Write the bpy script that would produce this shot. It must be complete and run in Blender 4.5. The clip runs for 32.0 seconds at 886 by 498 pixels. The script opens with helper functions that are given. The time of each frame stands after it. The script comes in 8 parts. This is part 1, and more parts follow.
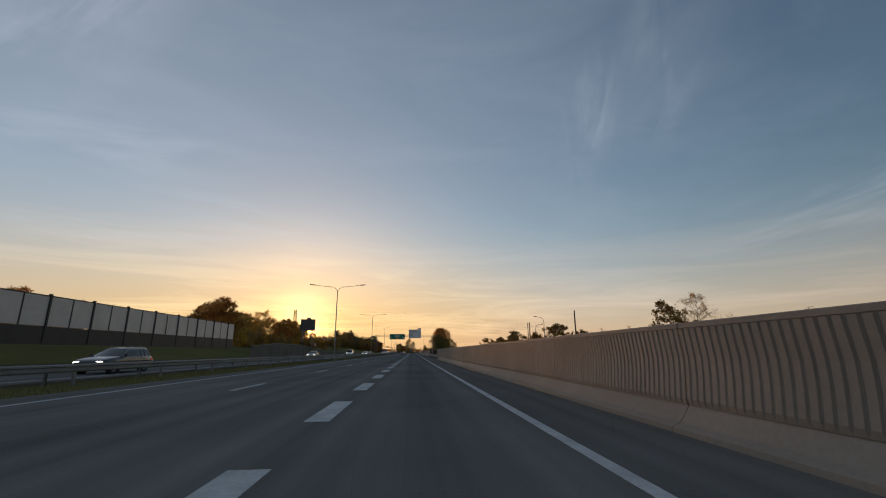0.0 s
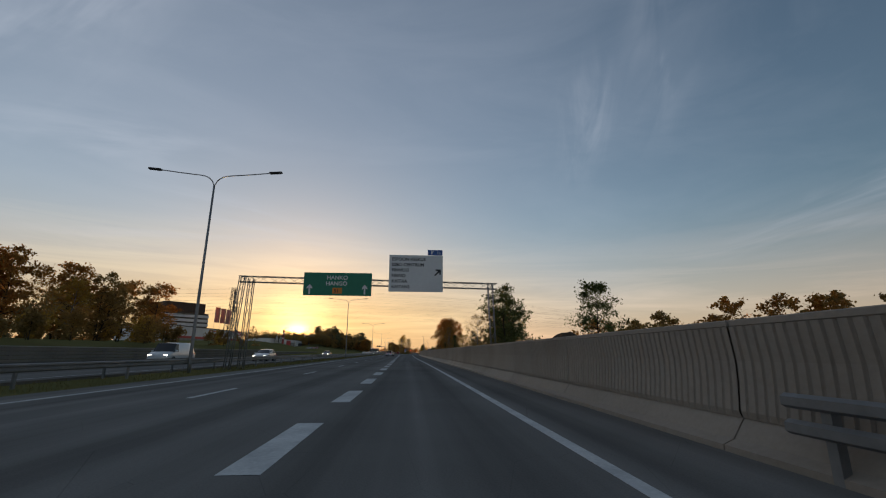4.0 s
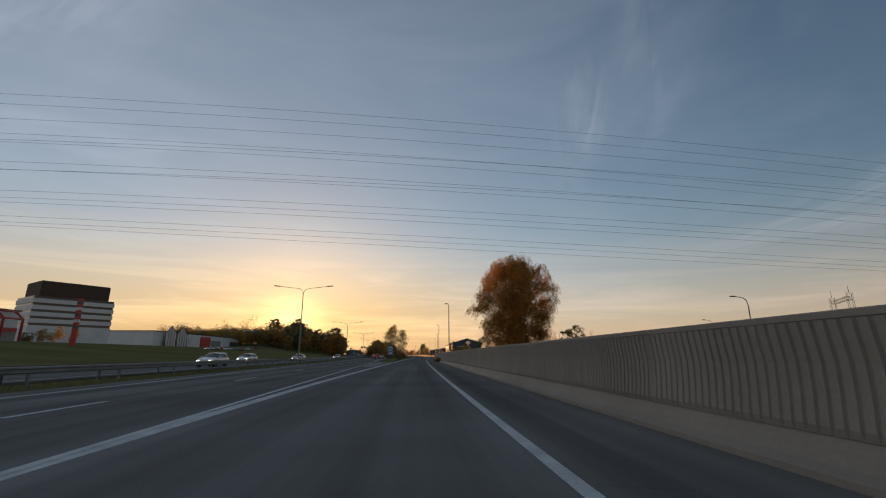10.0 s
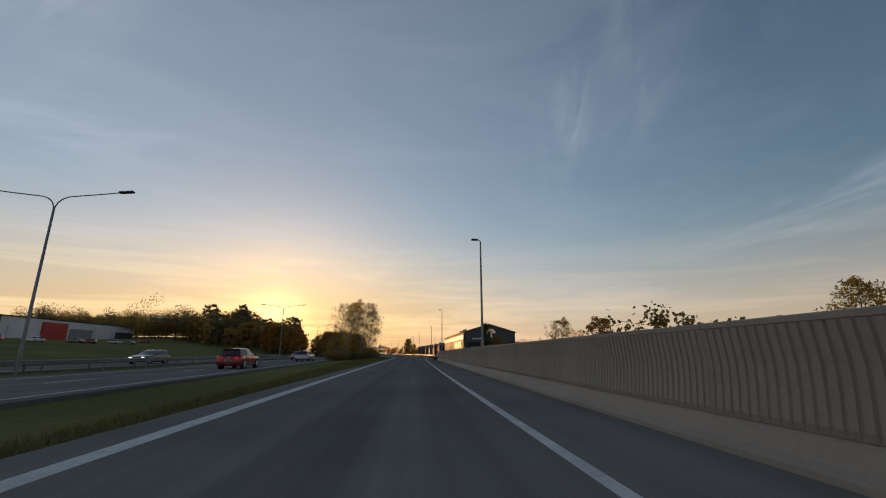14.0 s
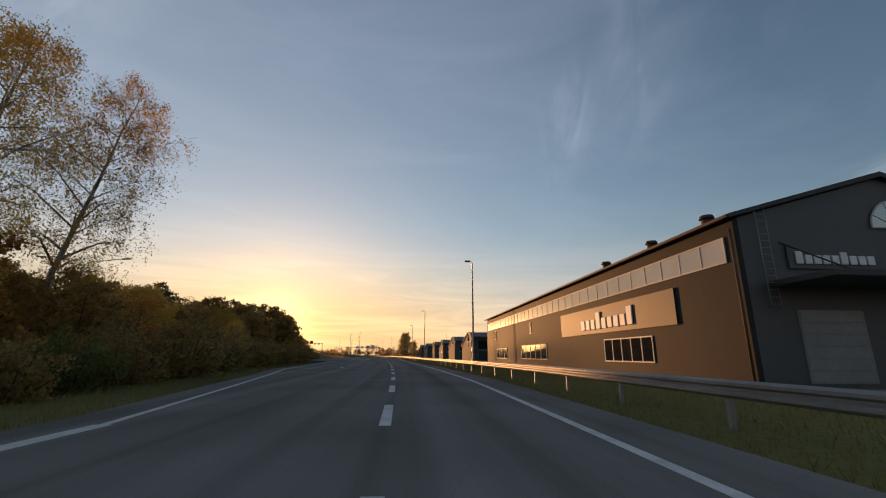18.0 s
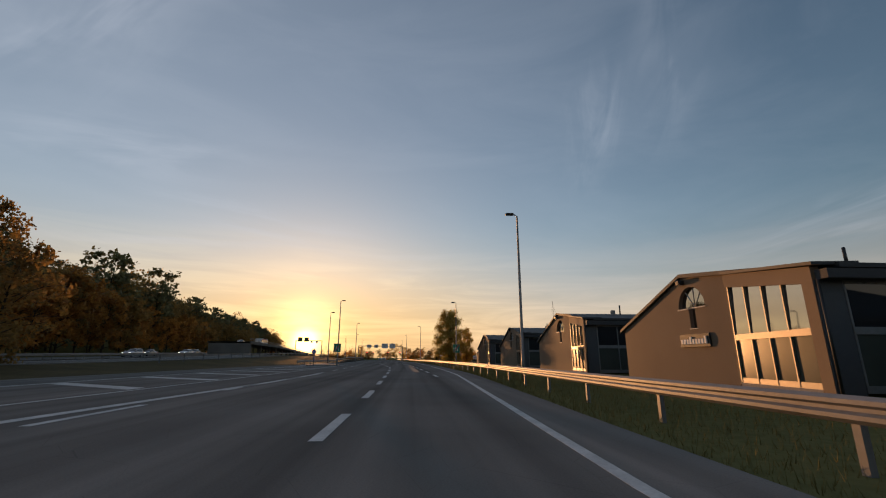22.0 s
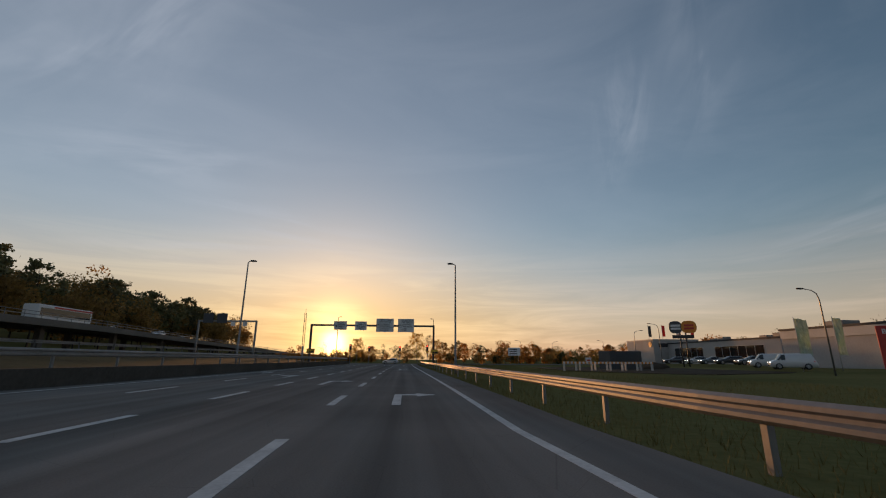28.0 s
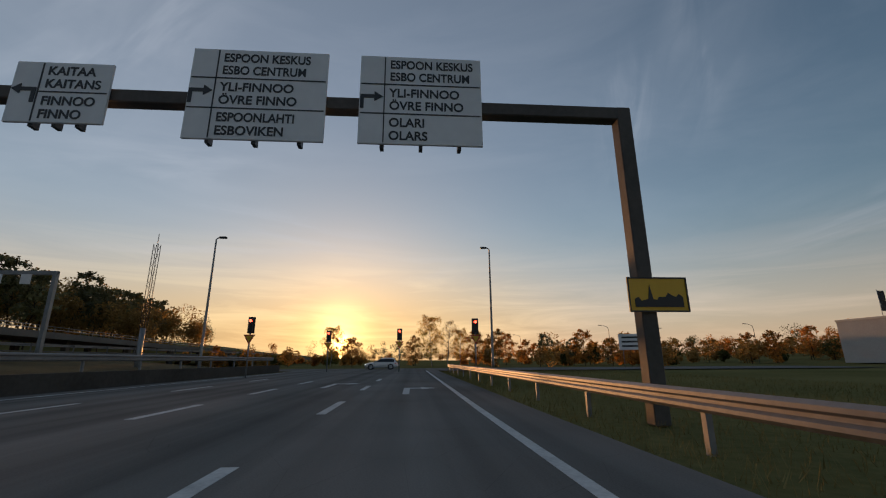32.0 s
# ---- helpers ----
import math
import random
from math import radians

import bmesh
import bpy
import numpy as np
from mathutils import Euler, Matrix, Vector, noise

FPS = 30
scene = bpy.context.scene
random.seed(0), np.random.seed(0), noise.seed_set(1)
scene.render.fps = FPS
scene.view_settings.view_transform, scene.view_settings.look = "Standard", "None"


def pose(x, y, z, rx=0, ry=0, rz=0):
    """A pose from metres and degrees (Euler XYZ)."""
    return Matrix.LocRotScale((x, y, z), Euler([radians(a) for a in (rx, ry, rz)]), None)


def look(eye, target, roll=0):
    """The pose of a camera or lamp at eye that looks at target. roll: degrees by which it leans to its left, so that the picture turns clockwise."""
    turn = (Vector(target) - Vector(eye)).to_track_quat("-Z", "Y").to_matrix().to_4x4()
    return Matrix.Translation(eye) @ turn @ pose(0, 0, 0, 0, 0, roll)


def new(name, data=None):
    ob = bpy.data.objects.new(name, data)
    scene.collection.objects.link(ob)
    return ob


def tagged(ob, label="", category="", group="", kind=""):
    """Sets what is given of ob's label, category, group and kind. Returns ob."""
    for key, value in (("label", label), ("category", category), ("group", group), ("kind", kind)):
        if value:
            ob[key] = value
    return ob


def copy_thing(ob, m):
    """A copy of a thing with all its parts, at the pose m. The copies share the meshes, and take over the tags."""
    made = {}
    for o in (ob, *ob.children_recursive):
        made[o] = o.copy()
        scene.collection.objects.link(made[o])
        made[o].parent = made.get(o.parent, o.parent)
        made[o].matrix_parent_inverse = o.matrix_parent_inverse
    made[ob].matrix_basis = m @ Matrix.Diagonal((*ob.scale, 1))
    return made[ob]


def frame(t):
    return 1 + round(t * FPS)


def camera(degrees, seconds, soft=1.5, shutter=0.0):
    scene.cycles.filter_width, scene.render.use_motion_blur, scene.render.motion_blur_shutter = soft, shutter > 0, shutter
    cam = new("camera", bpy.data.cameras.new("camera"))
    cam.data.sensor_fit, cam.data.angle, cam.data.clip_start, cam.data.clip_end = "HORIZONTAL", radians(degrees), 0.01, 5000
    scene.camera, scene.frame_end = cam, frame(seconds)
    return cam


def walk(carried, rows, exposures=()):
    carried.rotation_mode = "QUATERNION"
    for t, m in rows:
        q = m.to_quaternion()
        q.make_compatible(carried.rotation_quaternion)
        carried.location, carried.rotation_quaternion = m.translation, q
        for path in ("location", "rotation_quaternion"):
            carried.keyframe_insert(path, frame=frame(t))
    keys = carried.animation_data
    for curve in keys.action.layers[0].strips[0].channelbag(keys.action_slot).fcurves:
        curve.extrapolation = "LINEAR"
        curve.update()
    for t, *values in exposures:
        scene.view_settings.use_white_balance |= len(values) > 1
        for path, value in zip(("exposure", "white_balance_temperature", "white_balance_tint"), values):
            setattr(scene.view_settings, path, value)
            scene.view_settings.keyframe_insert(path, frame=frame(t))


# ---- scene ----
cam = camera(92.6, 32.0, soft=1.15)

# ---- the drive: speed (m/s), heading (degrees left of +y), pitch and roll ----
KEY_T = [0, 3, 6, 9, 11, 13, 15, 17, 19, 21, 23, 25, 27, 29, 30.5, 32]
SPEED = [26.08, 28.56, 28.96, 27.99, 25.51, 23.46, 25.43, 27.37, 27.36, 26.18, 23.89, 21.49, 20.33, 18.38, 15.04, 9.93]
HEADING = [0.73, 0.72, 0.69, 0.33, 0.22, 0.72, 0.94, 0.74, 0.43, 0.02, -0.56, -1.08, -1.41, -1.96, -2.61, -3.17, -3.44,
           -3.25, -2.5, -0.92, 0.55, 1.01, 1.37, 1.59, 2.44, 3.27, 3.61, 4.03, 4.87, 5.84, 6.18, 5.85, 5.48]
PITCH = [-0.52, -0.4, -0.34, -0.31, -0.46, -0.29, -0.19, -0.22, -0.22, -0.28, -0.12, -0.32, -0.41, -0.42, -0.32, -0.27,
         -0.27, -0.2, -0.05, 0.15, 0.18, 0.3, 0.31, 0.43, 0.23, 0.3, 0.37, 0.43, 0.5, 0.47, 0.69, 0.75, 0.56]
ROLL = [-0.3, -0.21, -0.27, -0.13, 0.09, 0.04, -0.06, -0.21, -0.19, -0.2, -0.24, -0.35, -0.24, -0.07, 0.03, 0.12, 0.2,
        0.19, 0.16, 0.28, 0.33, 0.38, 0.19, 0.11, 0.14, 0.14, 0.13, 0.18, 0.32, 0.23, 0.02, -0.21, -0.34]
EYE, AIM_RIGHT, AIM_UP = 1.12, 4.13, 14.17
TT = np.arange(0, 32.05, 0.1)
VV = np.interp(TT, KEY_T, SPEED)
HH = np.radians(np.interp(TT, np.arange(33), HEADING))
PX = np.concatenate([[0], np.cumsum(-np.sin(HH) * VV * 0.1)[:-1]])
PY = np.concatenate([[0], np.cumsum(np.cos(HH) * VV * 0.1)[:-1]])
PS = np.concatenate([[0], np.cumsum(VV * 0.1)[:-1]])


def drive_rows():
    rows = []
    for i in range(0, 321, 5):
        t = i * 0.1
        yaw = HH[i] - radians(AIM_RIGHT)
        up = radians(AIM_UP + float(np.interp(t, np.arange(33), PITCH)))
        roll = float(np.interp(t, np.arange(33), ROLL))
        eye = Vector((PX[i], PY[i], EYE))
        way = Vector((-math.sin(yaw) * math.cos(up), math.cos(yaw) * math.cos(up), math.sin(up)))
        rows.append((t, look(eye, eye + way, roll)))
    return rows


walk(cam, drive_rows(), [(s, e + 0.06, 6640, 11) for s, e in ((0, 0.47), (13, 0.5), (16, 0.64), (17.5, 0.68), (20, 0.56), (23, 0.48), (28, 0.37), (32, 0.40))])

# ---- the road's frame: s metres along the drive, n metres to its right ----
SS = np.concatenate([[-400.0], PS, [PS[-1] + 2600]])
SH = np.concatenate([[HH[0]], HH, [HH[-1]]])
SX = np.concatenate([[PX[0] + math.sin(HH[0]) * 400], PX, [PX[-1] - math.sin(HH[-1]) * 2600]])
SY = np.concatenate([[PY[0] - math.cos(HH[0]) * 400], PY, [PY[-1] + math.cos(HH[-1]) * 2600]])


def head(s):
    return float(np.interp(s, SS, SH))


def at(s, n, z=0.0):
    h = head(s)
    return Vector((float(np.interp(s, SS, SX)) + math.cos(h) * n, float(np.interp(s, SS, SY)) + math.sin(h) * n, z))


def stand(s, n, z=0.0, turn=0.0, k=1.0):
    """A pose at (s, n): local +y along the road, +x to its right."""
    m = Matrix.Translation(at(s, n, z)) @ Matrix.Rotation(head(s) + radians(turn), 4, "Z")
    return m @ Matrix.Diagonal((k, k, k, 1)) if k != 1.0 else m


def tab(*pairs):
    xs, ys = [p[0] for p in pairs], [p[1] for p in pairs]
    return lambda s: float(np.interp(s, xs, ys))


# lines across the road
EDGE_R = tab((-400, 2.1), (0, 2.0), (115, 2.0), (205, 1.6), (262, 1.4), (315, 1.6), (365, 1.8), (454, 1.7), (475, 2.5), (505, 3.0),
             (522, 2.7), (566, 2.0), (596, 2.1), (624, 3.4), (660, 3.5), (683, 3.7), (704, 3.5), (731, 1.8), (774, 1.8), (796, 1.6), (900, 1.6))
EXIT_L = tab((-400, -1.5), (125, -1.6), (205, -2.2), (238, -2.6), (262, -3.4), (275, -3.9), (300, -4.0), (341, -3.5), (372, -3.3),
             (424, -4.2), (463, -4.8), (493, -5.0), (512, -8.0), (523, -9.8), (568, -10.8))
LANE_A = tab((458, 0.1), (475, 0.1), (493, -0.4), (522, -0.9), (566, -1.3), (606, -1.3), (628, -1.7), (645, -2.1), (687, -4.9),
             (699, -5.2), (748, -5.7), (900, -5.6))
LANE_B = tab((621, 1.7), (633, 1.4), (665, 0.6), (682, -0.1), (697, -0.8), (737, -2.0), (900, -1.9))
LANE_C = tab((515, -5.6), (575, -6.0), (612, -6.6), (650, -7.2), (699, -8.8), (748, -9.4), (900, -9.3))
LEFT_RAIL = tab((660, -17.0), (700, -14.6), (760, -14.0), (900, -14.0))
RAIL_Z = tab((690, 0.0), (716, 0.75))
# the motorway's lamp line, its height, and the offsets of its lines from it
MID = tab((-400, -12.6), (138, -12.6), (208, -13.3), (279, -14.3), (345, -17.2), (405, -21.6), (470, -27), (540, -33), (620, -40),
          (720, -46), (820, -52), (1200, -75), (2000, -130))
MID_Z = tab((540, 0.0), (640, 0.7), (720, 1.8), (900, 2.6), (1200, 3.0), (2000, 3.0))
MAIN_W = tab((330, 14.6), (348, 14.6), (362, 11.3), (640, 11.3), (660, 14.6))
LAMP_Z = tab((67, -1.5), (138, 0.0), (210, 0.0), (279, -0.9), (345, -1.7), (405, -2.5), (530, -2.5), (595, -1.5))
LAMP_N = tab((67, 0.8), (138, -0.6), (279, 0.0), (405, 0.5))
DECK_Z = tab((700, 5.6), (742, 6.3), (800, 6.3), (900, 4.8), (1100, 3.4))

# ---- light ----
SUN_LEFT, SUN_UP, LAMP_UP = 14.8, 2.4, 1.8
world = bpy.data.worlds.new("evening_sky")
scene.world = world
world.use_nodes = True
wn, wl = world.node_tree.nodes, world.node_tree.links
wn.clear()
sky = wn.new("ShaderNodeTexSky")
sky.sky_type = "NISHITA"
sky.sun_disc = False
sky.sun_elevation = radians(SUN_UP)
sky.sun_rotation = radians(-SUN_LEFT)
sky.air_density, sky.dust_density, sky.ozone_density = 1.0, 0.5, 2.1
back = wn.new("ShaderNodeBackground")
back.inputs["Strength"].default_value = 0.15
wout = wn.new("ShaderNodeOutputWorld")
# thin high cloud drawn out in streaks
coords = wn.new("ShaderNodeTexCoord")
spin = wn.new("ShaderNodeMapping")
spin.inputs["Rotation"].default_value = (0.25, 0.5, 0.35)
spin.inputs["Scale"].default_value = (1.6, 3.2, 6.5)
cloud = wn.new("ShaderNodeTexNoise")
cloud.inputs["Scale"].default_value, cloud.inputs["Detail"].default_value, cloud.inputs["Roughness"].default_value = 1.1, 7.0, 0.58
cloud.inputs["Distortion"].default_value = 0.5
veil = wn.new("ShaderNodeMapRange")
veil.inputs["From Min"].default_value, veil.inputs["From Max"].default_value = 0.45, 0.85
veil.inputs["To Min"].default_value, veil.inputs["To Max"].default_value = 0.03, 0.13
wl.new(coords.outputs["Generated"], spin.inputs["Vector"])
wl.new(spin.outputs[0], cloud.inputs["Vector"])
wl.new(cloud.outputs["Fac"], veil.inputs["Value"])
lift = wn.new("ShaderNodeMix")
lift.data_type, lift.blend_type = "RGBA", "MIX"
lift.inputs["B"].default_value = (2.8, 3.05, 3.5, 1)
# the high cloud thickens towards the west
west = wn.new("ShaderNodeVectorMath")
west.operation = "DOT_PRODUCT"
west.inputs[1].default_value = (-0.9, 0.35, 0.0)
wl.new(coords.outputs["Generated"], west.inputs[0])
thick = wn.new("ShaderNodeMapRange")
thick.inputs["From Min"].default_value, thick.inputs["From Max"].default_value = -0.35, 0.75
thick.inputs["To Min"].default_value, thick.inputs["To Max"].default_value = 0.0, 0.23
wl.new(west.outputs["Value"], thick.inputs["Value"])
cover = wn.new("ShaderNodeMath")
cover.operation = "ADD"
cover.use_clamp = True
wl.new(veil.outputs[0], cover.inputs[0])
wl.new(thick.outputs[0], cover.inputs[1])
# faint wisps of cirrus, each a soft patch of drawn-out noise at an azimuth (degrees right of +y) and a height
flat_sky = wn.new("ShaderNodeSeparateXYZ")
wl.new(coords.outputs["Generated"], flat_sky.inputs[0])
azim = wn.new("ShaderNodeMath")
azim.operation = "ARCTAN2"
wl.new(flat_sky.outputs["X"], azim.inputs[0])
wl.new(flat_sky.outputs["Y"], azim.inputs[1])
elev = wn.new("ShaderNodeMath")
elev.operation = "ARCSINE"
wl.new(flat_sky.outputs["Z"], elev.inputs[0])
dome = wn.new("ShaderNodeCombineXYZ")
wl.new(azim.outputs[0], dome.inputs["X"])
wl.new(elev.outputs[0], dome.inputs["Y"])


def wisp(az, el, half_long, half_wide, slant, grain, amount):
    """A wisp whose long axis leans by slant degrees from level."""
    turn = wn.new("ShaderNodeMapping")
    turn.vector_type = "TEXTURE"
    turn.inputs["Location"].default_value = (radians(az), radians(el), 0)
    turn.inputs["Rotation"].default_value = (0, 0, radians(slant))
    turn.inputs["Scale"].default_value = (radians(half_long), radians(half_wide), 1)
    wl.new(dome.outputs[0], turn.inputs["Vector"])
    far = wn.new("ShaderNodeVectorMath")
    far.operation = "LENGTH"
    wl.new(turn.outputs[0], far.inputs[0])
    soft = wn.new("ShaderNodeMapRange")
    soft.interpolation_type = "SMOOTHERSTEP"
    soft.inputs["From Min"].default_value, soft.inputs["From Max"].default_value = 1.0, 0.0
    wl.new(far.outputs["Value"], soft.inputs["Value"])
    stretch = wn.new("ShaderNodeMapping")
    stretch.inputs["Scale"].default_value = (grain, grain * 1.3, 1)
    stretch.inputs["Location"].default_value = (az * 0.7, el * 0.9, 0)
    wl.new(turn.outputs[0], stretch.inputs["Vector"])
    tex = wn.new("ShaderNodeTexNoise")
    tex.inputs["Scale"].default_value, tex.inputs["Detail"].default_value, tex.inputs["Roughness"].default_value = 1.0, 4.0, 0.55
    tex.inputs["Distortion"].default_value = 0.8
    wl.new(stretch.outputs[0], tex.inputs["Vector"])
    cut = wn.new("ShaderNodeMapRange")
    cut.interpolation_type = "SMOOTHSTEP"
    cut.inputs["From Min"].default_value, cut.inputs["From Max"].default_value = 0.38, 0.72
    cut.inputs["To Max"].default_value = amount
    wl.new(tex.outputs["Fac"], cut.inputs["Value"])
    both = wn.new("ShaderNodeMath")
    both.operation = "MULTIPLY"
    wl.new(soft.outputs[0], both.inputs[0])
    wl.new(cut.outputs[0], both.inputs[1])
    return both.outputs[0]


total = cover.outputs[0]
for spec in ((24, 29, 12, 6, 75, 0.9, 0.17), (35, 36, 17, 7, 70, 0.9, 0.20), (53, 16, 20, 3.2, 14, 1.0, 0.24), (47, 12.5, 17, 2.6, 10, 1.1, 0.16),
             (-44, 32, 26, 10, 50, 1.2, 0.20), (-36, 22, 24, 6, 8, 1.1, 0.16), (-20, 16, 22, 4, -6, 1.3, 0.18), (-4, 12, 18, 3.5, 4, 1.3, 0.14), (-30, 13, 22, 2.6, 6, 1.3, 0.18)):
    join = wn.new("ShaderNodeMath")
    join.operation = "ADD"
    join.use_clamp = True
    wl.new(total, join.inputs[0])
    wl.new(wisp(*spec), join.inputs[1])
    total = join.outputs[0]
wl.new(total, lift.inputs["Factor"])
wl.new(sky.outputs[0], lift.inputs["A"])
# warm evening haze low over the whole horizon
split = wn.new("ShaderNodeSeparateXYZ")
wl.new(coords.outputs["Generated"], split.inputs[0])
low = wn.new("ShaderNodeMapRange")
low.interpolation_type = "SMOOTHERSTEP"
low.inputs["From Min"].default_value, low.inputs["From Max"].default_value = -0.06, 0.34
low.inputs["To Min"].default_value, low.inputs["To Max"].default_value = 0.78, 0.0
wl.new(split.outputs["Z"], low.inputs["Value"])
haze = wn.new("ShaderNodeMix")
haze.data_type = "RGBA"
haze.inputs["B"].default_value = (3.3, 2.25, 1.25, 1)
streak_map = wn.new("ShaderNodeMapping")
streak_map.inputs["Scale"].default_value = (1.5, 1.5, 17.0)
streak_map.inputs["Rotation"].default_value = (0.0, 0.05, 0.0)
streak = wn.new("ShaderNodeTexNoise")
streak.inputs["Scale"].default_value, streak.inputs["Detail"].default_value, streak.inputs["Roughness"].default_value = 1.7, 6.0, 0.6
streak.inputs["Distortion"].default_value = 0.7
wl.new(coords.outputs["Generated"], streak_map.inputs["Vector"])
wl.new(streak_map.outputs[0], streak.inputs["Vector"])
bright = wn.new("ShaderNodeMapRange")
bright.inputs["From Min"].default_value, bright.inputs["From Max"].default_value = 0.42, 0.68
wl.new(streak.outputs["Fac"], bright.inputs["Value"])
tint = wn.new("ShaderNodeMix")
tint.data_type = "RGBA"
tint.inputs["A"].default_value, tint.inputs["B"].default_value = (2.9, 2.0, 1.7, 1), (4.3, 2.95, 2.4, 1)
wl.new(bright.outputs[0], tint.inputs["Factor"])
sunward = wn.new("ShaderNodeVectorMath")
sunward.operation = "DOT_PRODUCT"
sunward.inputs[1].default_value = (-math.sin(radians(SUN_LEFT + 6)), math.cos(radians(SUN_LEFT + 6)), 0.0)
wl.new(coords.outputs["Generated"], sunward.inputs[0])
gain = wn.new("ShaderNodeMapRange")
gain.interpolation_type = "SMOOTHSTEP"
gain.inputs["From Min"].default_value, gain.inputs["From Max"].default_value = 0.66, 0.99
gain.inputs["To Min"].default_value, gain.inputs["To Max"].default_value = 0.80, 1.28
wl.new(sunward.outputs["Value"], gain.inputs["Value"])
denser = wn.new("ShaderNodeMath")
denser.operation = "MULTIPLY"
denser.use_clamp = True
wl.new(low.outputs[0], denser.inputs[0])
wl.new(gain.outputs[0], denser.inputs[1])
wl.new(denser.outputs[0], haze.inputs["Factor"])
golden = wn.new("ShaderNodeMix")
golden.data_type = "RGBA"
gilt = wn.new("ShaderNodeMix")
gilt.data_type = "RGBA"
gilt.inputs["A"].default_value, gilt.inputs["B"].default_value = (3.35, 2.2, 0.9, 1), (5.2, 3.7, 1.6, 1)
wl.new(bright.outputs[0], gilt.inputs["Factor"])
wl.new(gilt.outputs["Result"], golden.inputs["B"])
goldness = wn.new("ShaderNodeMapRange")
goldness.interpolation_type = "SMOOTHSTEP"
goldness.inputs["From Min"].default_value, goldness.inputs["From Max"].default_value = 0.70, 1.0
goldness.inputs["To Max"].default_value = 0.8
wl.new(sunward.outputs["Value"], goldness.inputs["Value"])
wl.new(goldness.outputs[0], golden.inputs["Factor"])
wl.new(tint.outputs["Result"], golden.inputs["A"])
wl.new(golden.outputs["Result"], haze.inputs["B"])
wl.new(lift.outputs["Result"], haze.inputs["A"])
# bright ring of haze round the sun
aim = wn.new("ShaderNodeVectorMath")
aim.operation = "DOT_PRODUCT"
aim.inputs[1].default_value = (-math.sin(radians(SUN_LEFT)) * math.cos(radians(1.6)), math.cos(radians(SUN_LEFT)) * math.cos(radians(1.6)), math.sin(radians(1.6)))
wl.new(coords.outputs["Generated"], aim.inputs[0])
near = wn.new("ShaderNodeMapRange")
near.inputs["From Min"].default_value, near.inputs["From Max"].default_value = math.cos(radians(20.0)), 1.0
wl.new(aim.outputs["Value"], near.inputs["Value"])
fall = wn.new("ShaderNodeMath")
fall.operation = "POWER"
fall.inputs[1].default_value = 16.0
wl.new(near.outputs[0], fall.inputs[0])
ring = wn.new("ShaderNodeMix")
ring.data_type, ring.blend_type = "RGBA", "ADD"
ring.inputs["B"].default_value = (2.8, 1.6, 0.4, 1)
wl.new(fall.outputs[0], ring.inputs["Factor"])
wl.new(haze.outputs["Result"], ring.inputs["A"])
# the sun behind the haze: a broad bright patch in the cloud above it, and its own small blaze
lit_sky = ring.outputs["Result"]
for up_deg, width, power, colour in ((3.8, 6.0, 3.0, (1.9, 1.4, 0.6, 1)), (1.9, 2.7, 3.2, (30.0, 16.0, 4.5, 1))):
    spot = wn.new("ShaderNodeVectorMath")
    spot.operation = "DOT_PRODUCT"
    spot.inputs[1].default_value = (-math.sin(radians(SUN_LEFT)) * math.cos(radians(up_deg)), math.cos(radians(SUN_LEFT)) * math.cos(radians(up_deg)), math.sin(radians(up_deg)))
    wl.new(coords.outputs["Generated"], spot.inputs[0])
    close = wn.new("ShaderNodeMapRange")
    close.inputs["From Min"].default_value, close.inputs["From Max"].default_value = math.cos(radians(width)), 1.0
    wl.new(spot.outputs["Value"], close.inputs["Value"])
    fade = wn.new("ShaderNodeMath")
    fade.operation = "POWER"
    fade.inputs[1].default_value = power
    wl.new(close.outputs[0], fade.inputs[0])
    more = wn.new("ShaderNodeMix")
    more.data_type, more.blend_type = "RGBA", "ADD"
    more.inputs["B"].default_value = colour
    wl.new(fade.outputs[0], more.inputs["Factor"])
    wl.new(lit_sky, more.inputs["A"])
    lit_sky = more.outputs["Result"]
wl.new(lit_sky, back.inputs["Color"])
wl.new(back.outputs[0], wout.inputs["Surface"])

sun_data = bpy.data.lights.new("sun", "SUN")
sun_data.energy, sun_data.angle, sun_data.color = 2.3, radians(0.7), (1.0, 0.46, 0.17)
sun = new("sun", sun_data)
sun.matrix_world = look((0, 0, 60), Vector((0, 0, 60)) - Vector((-math.sin(radians(SUN_LEFT)) * math.cos(radians(LAMP_UP)),
                        math.cos(radians(SUN_LEFT)) * math.cos(radians(LAMP_UP)), math.sin(radians(LAMP_UP)))))


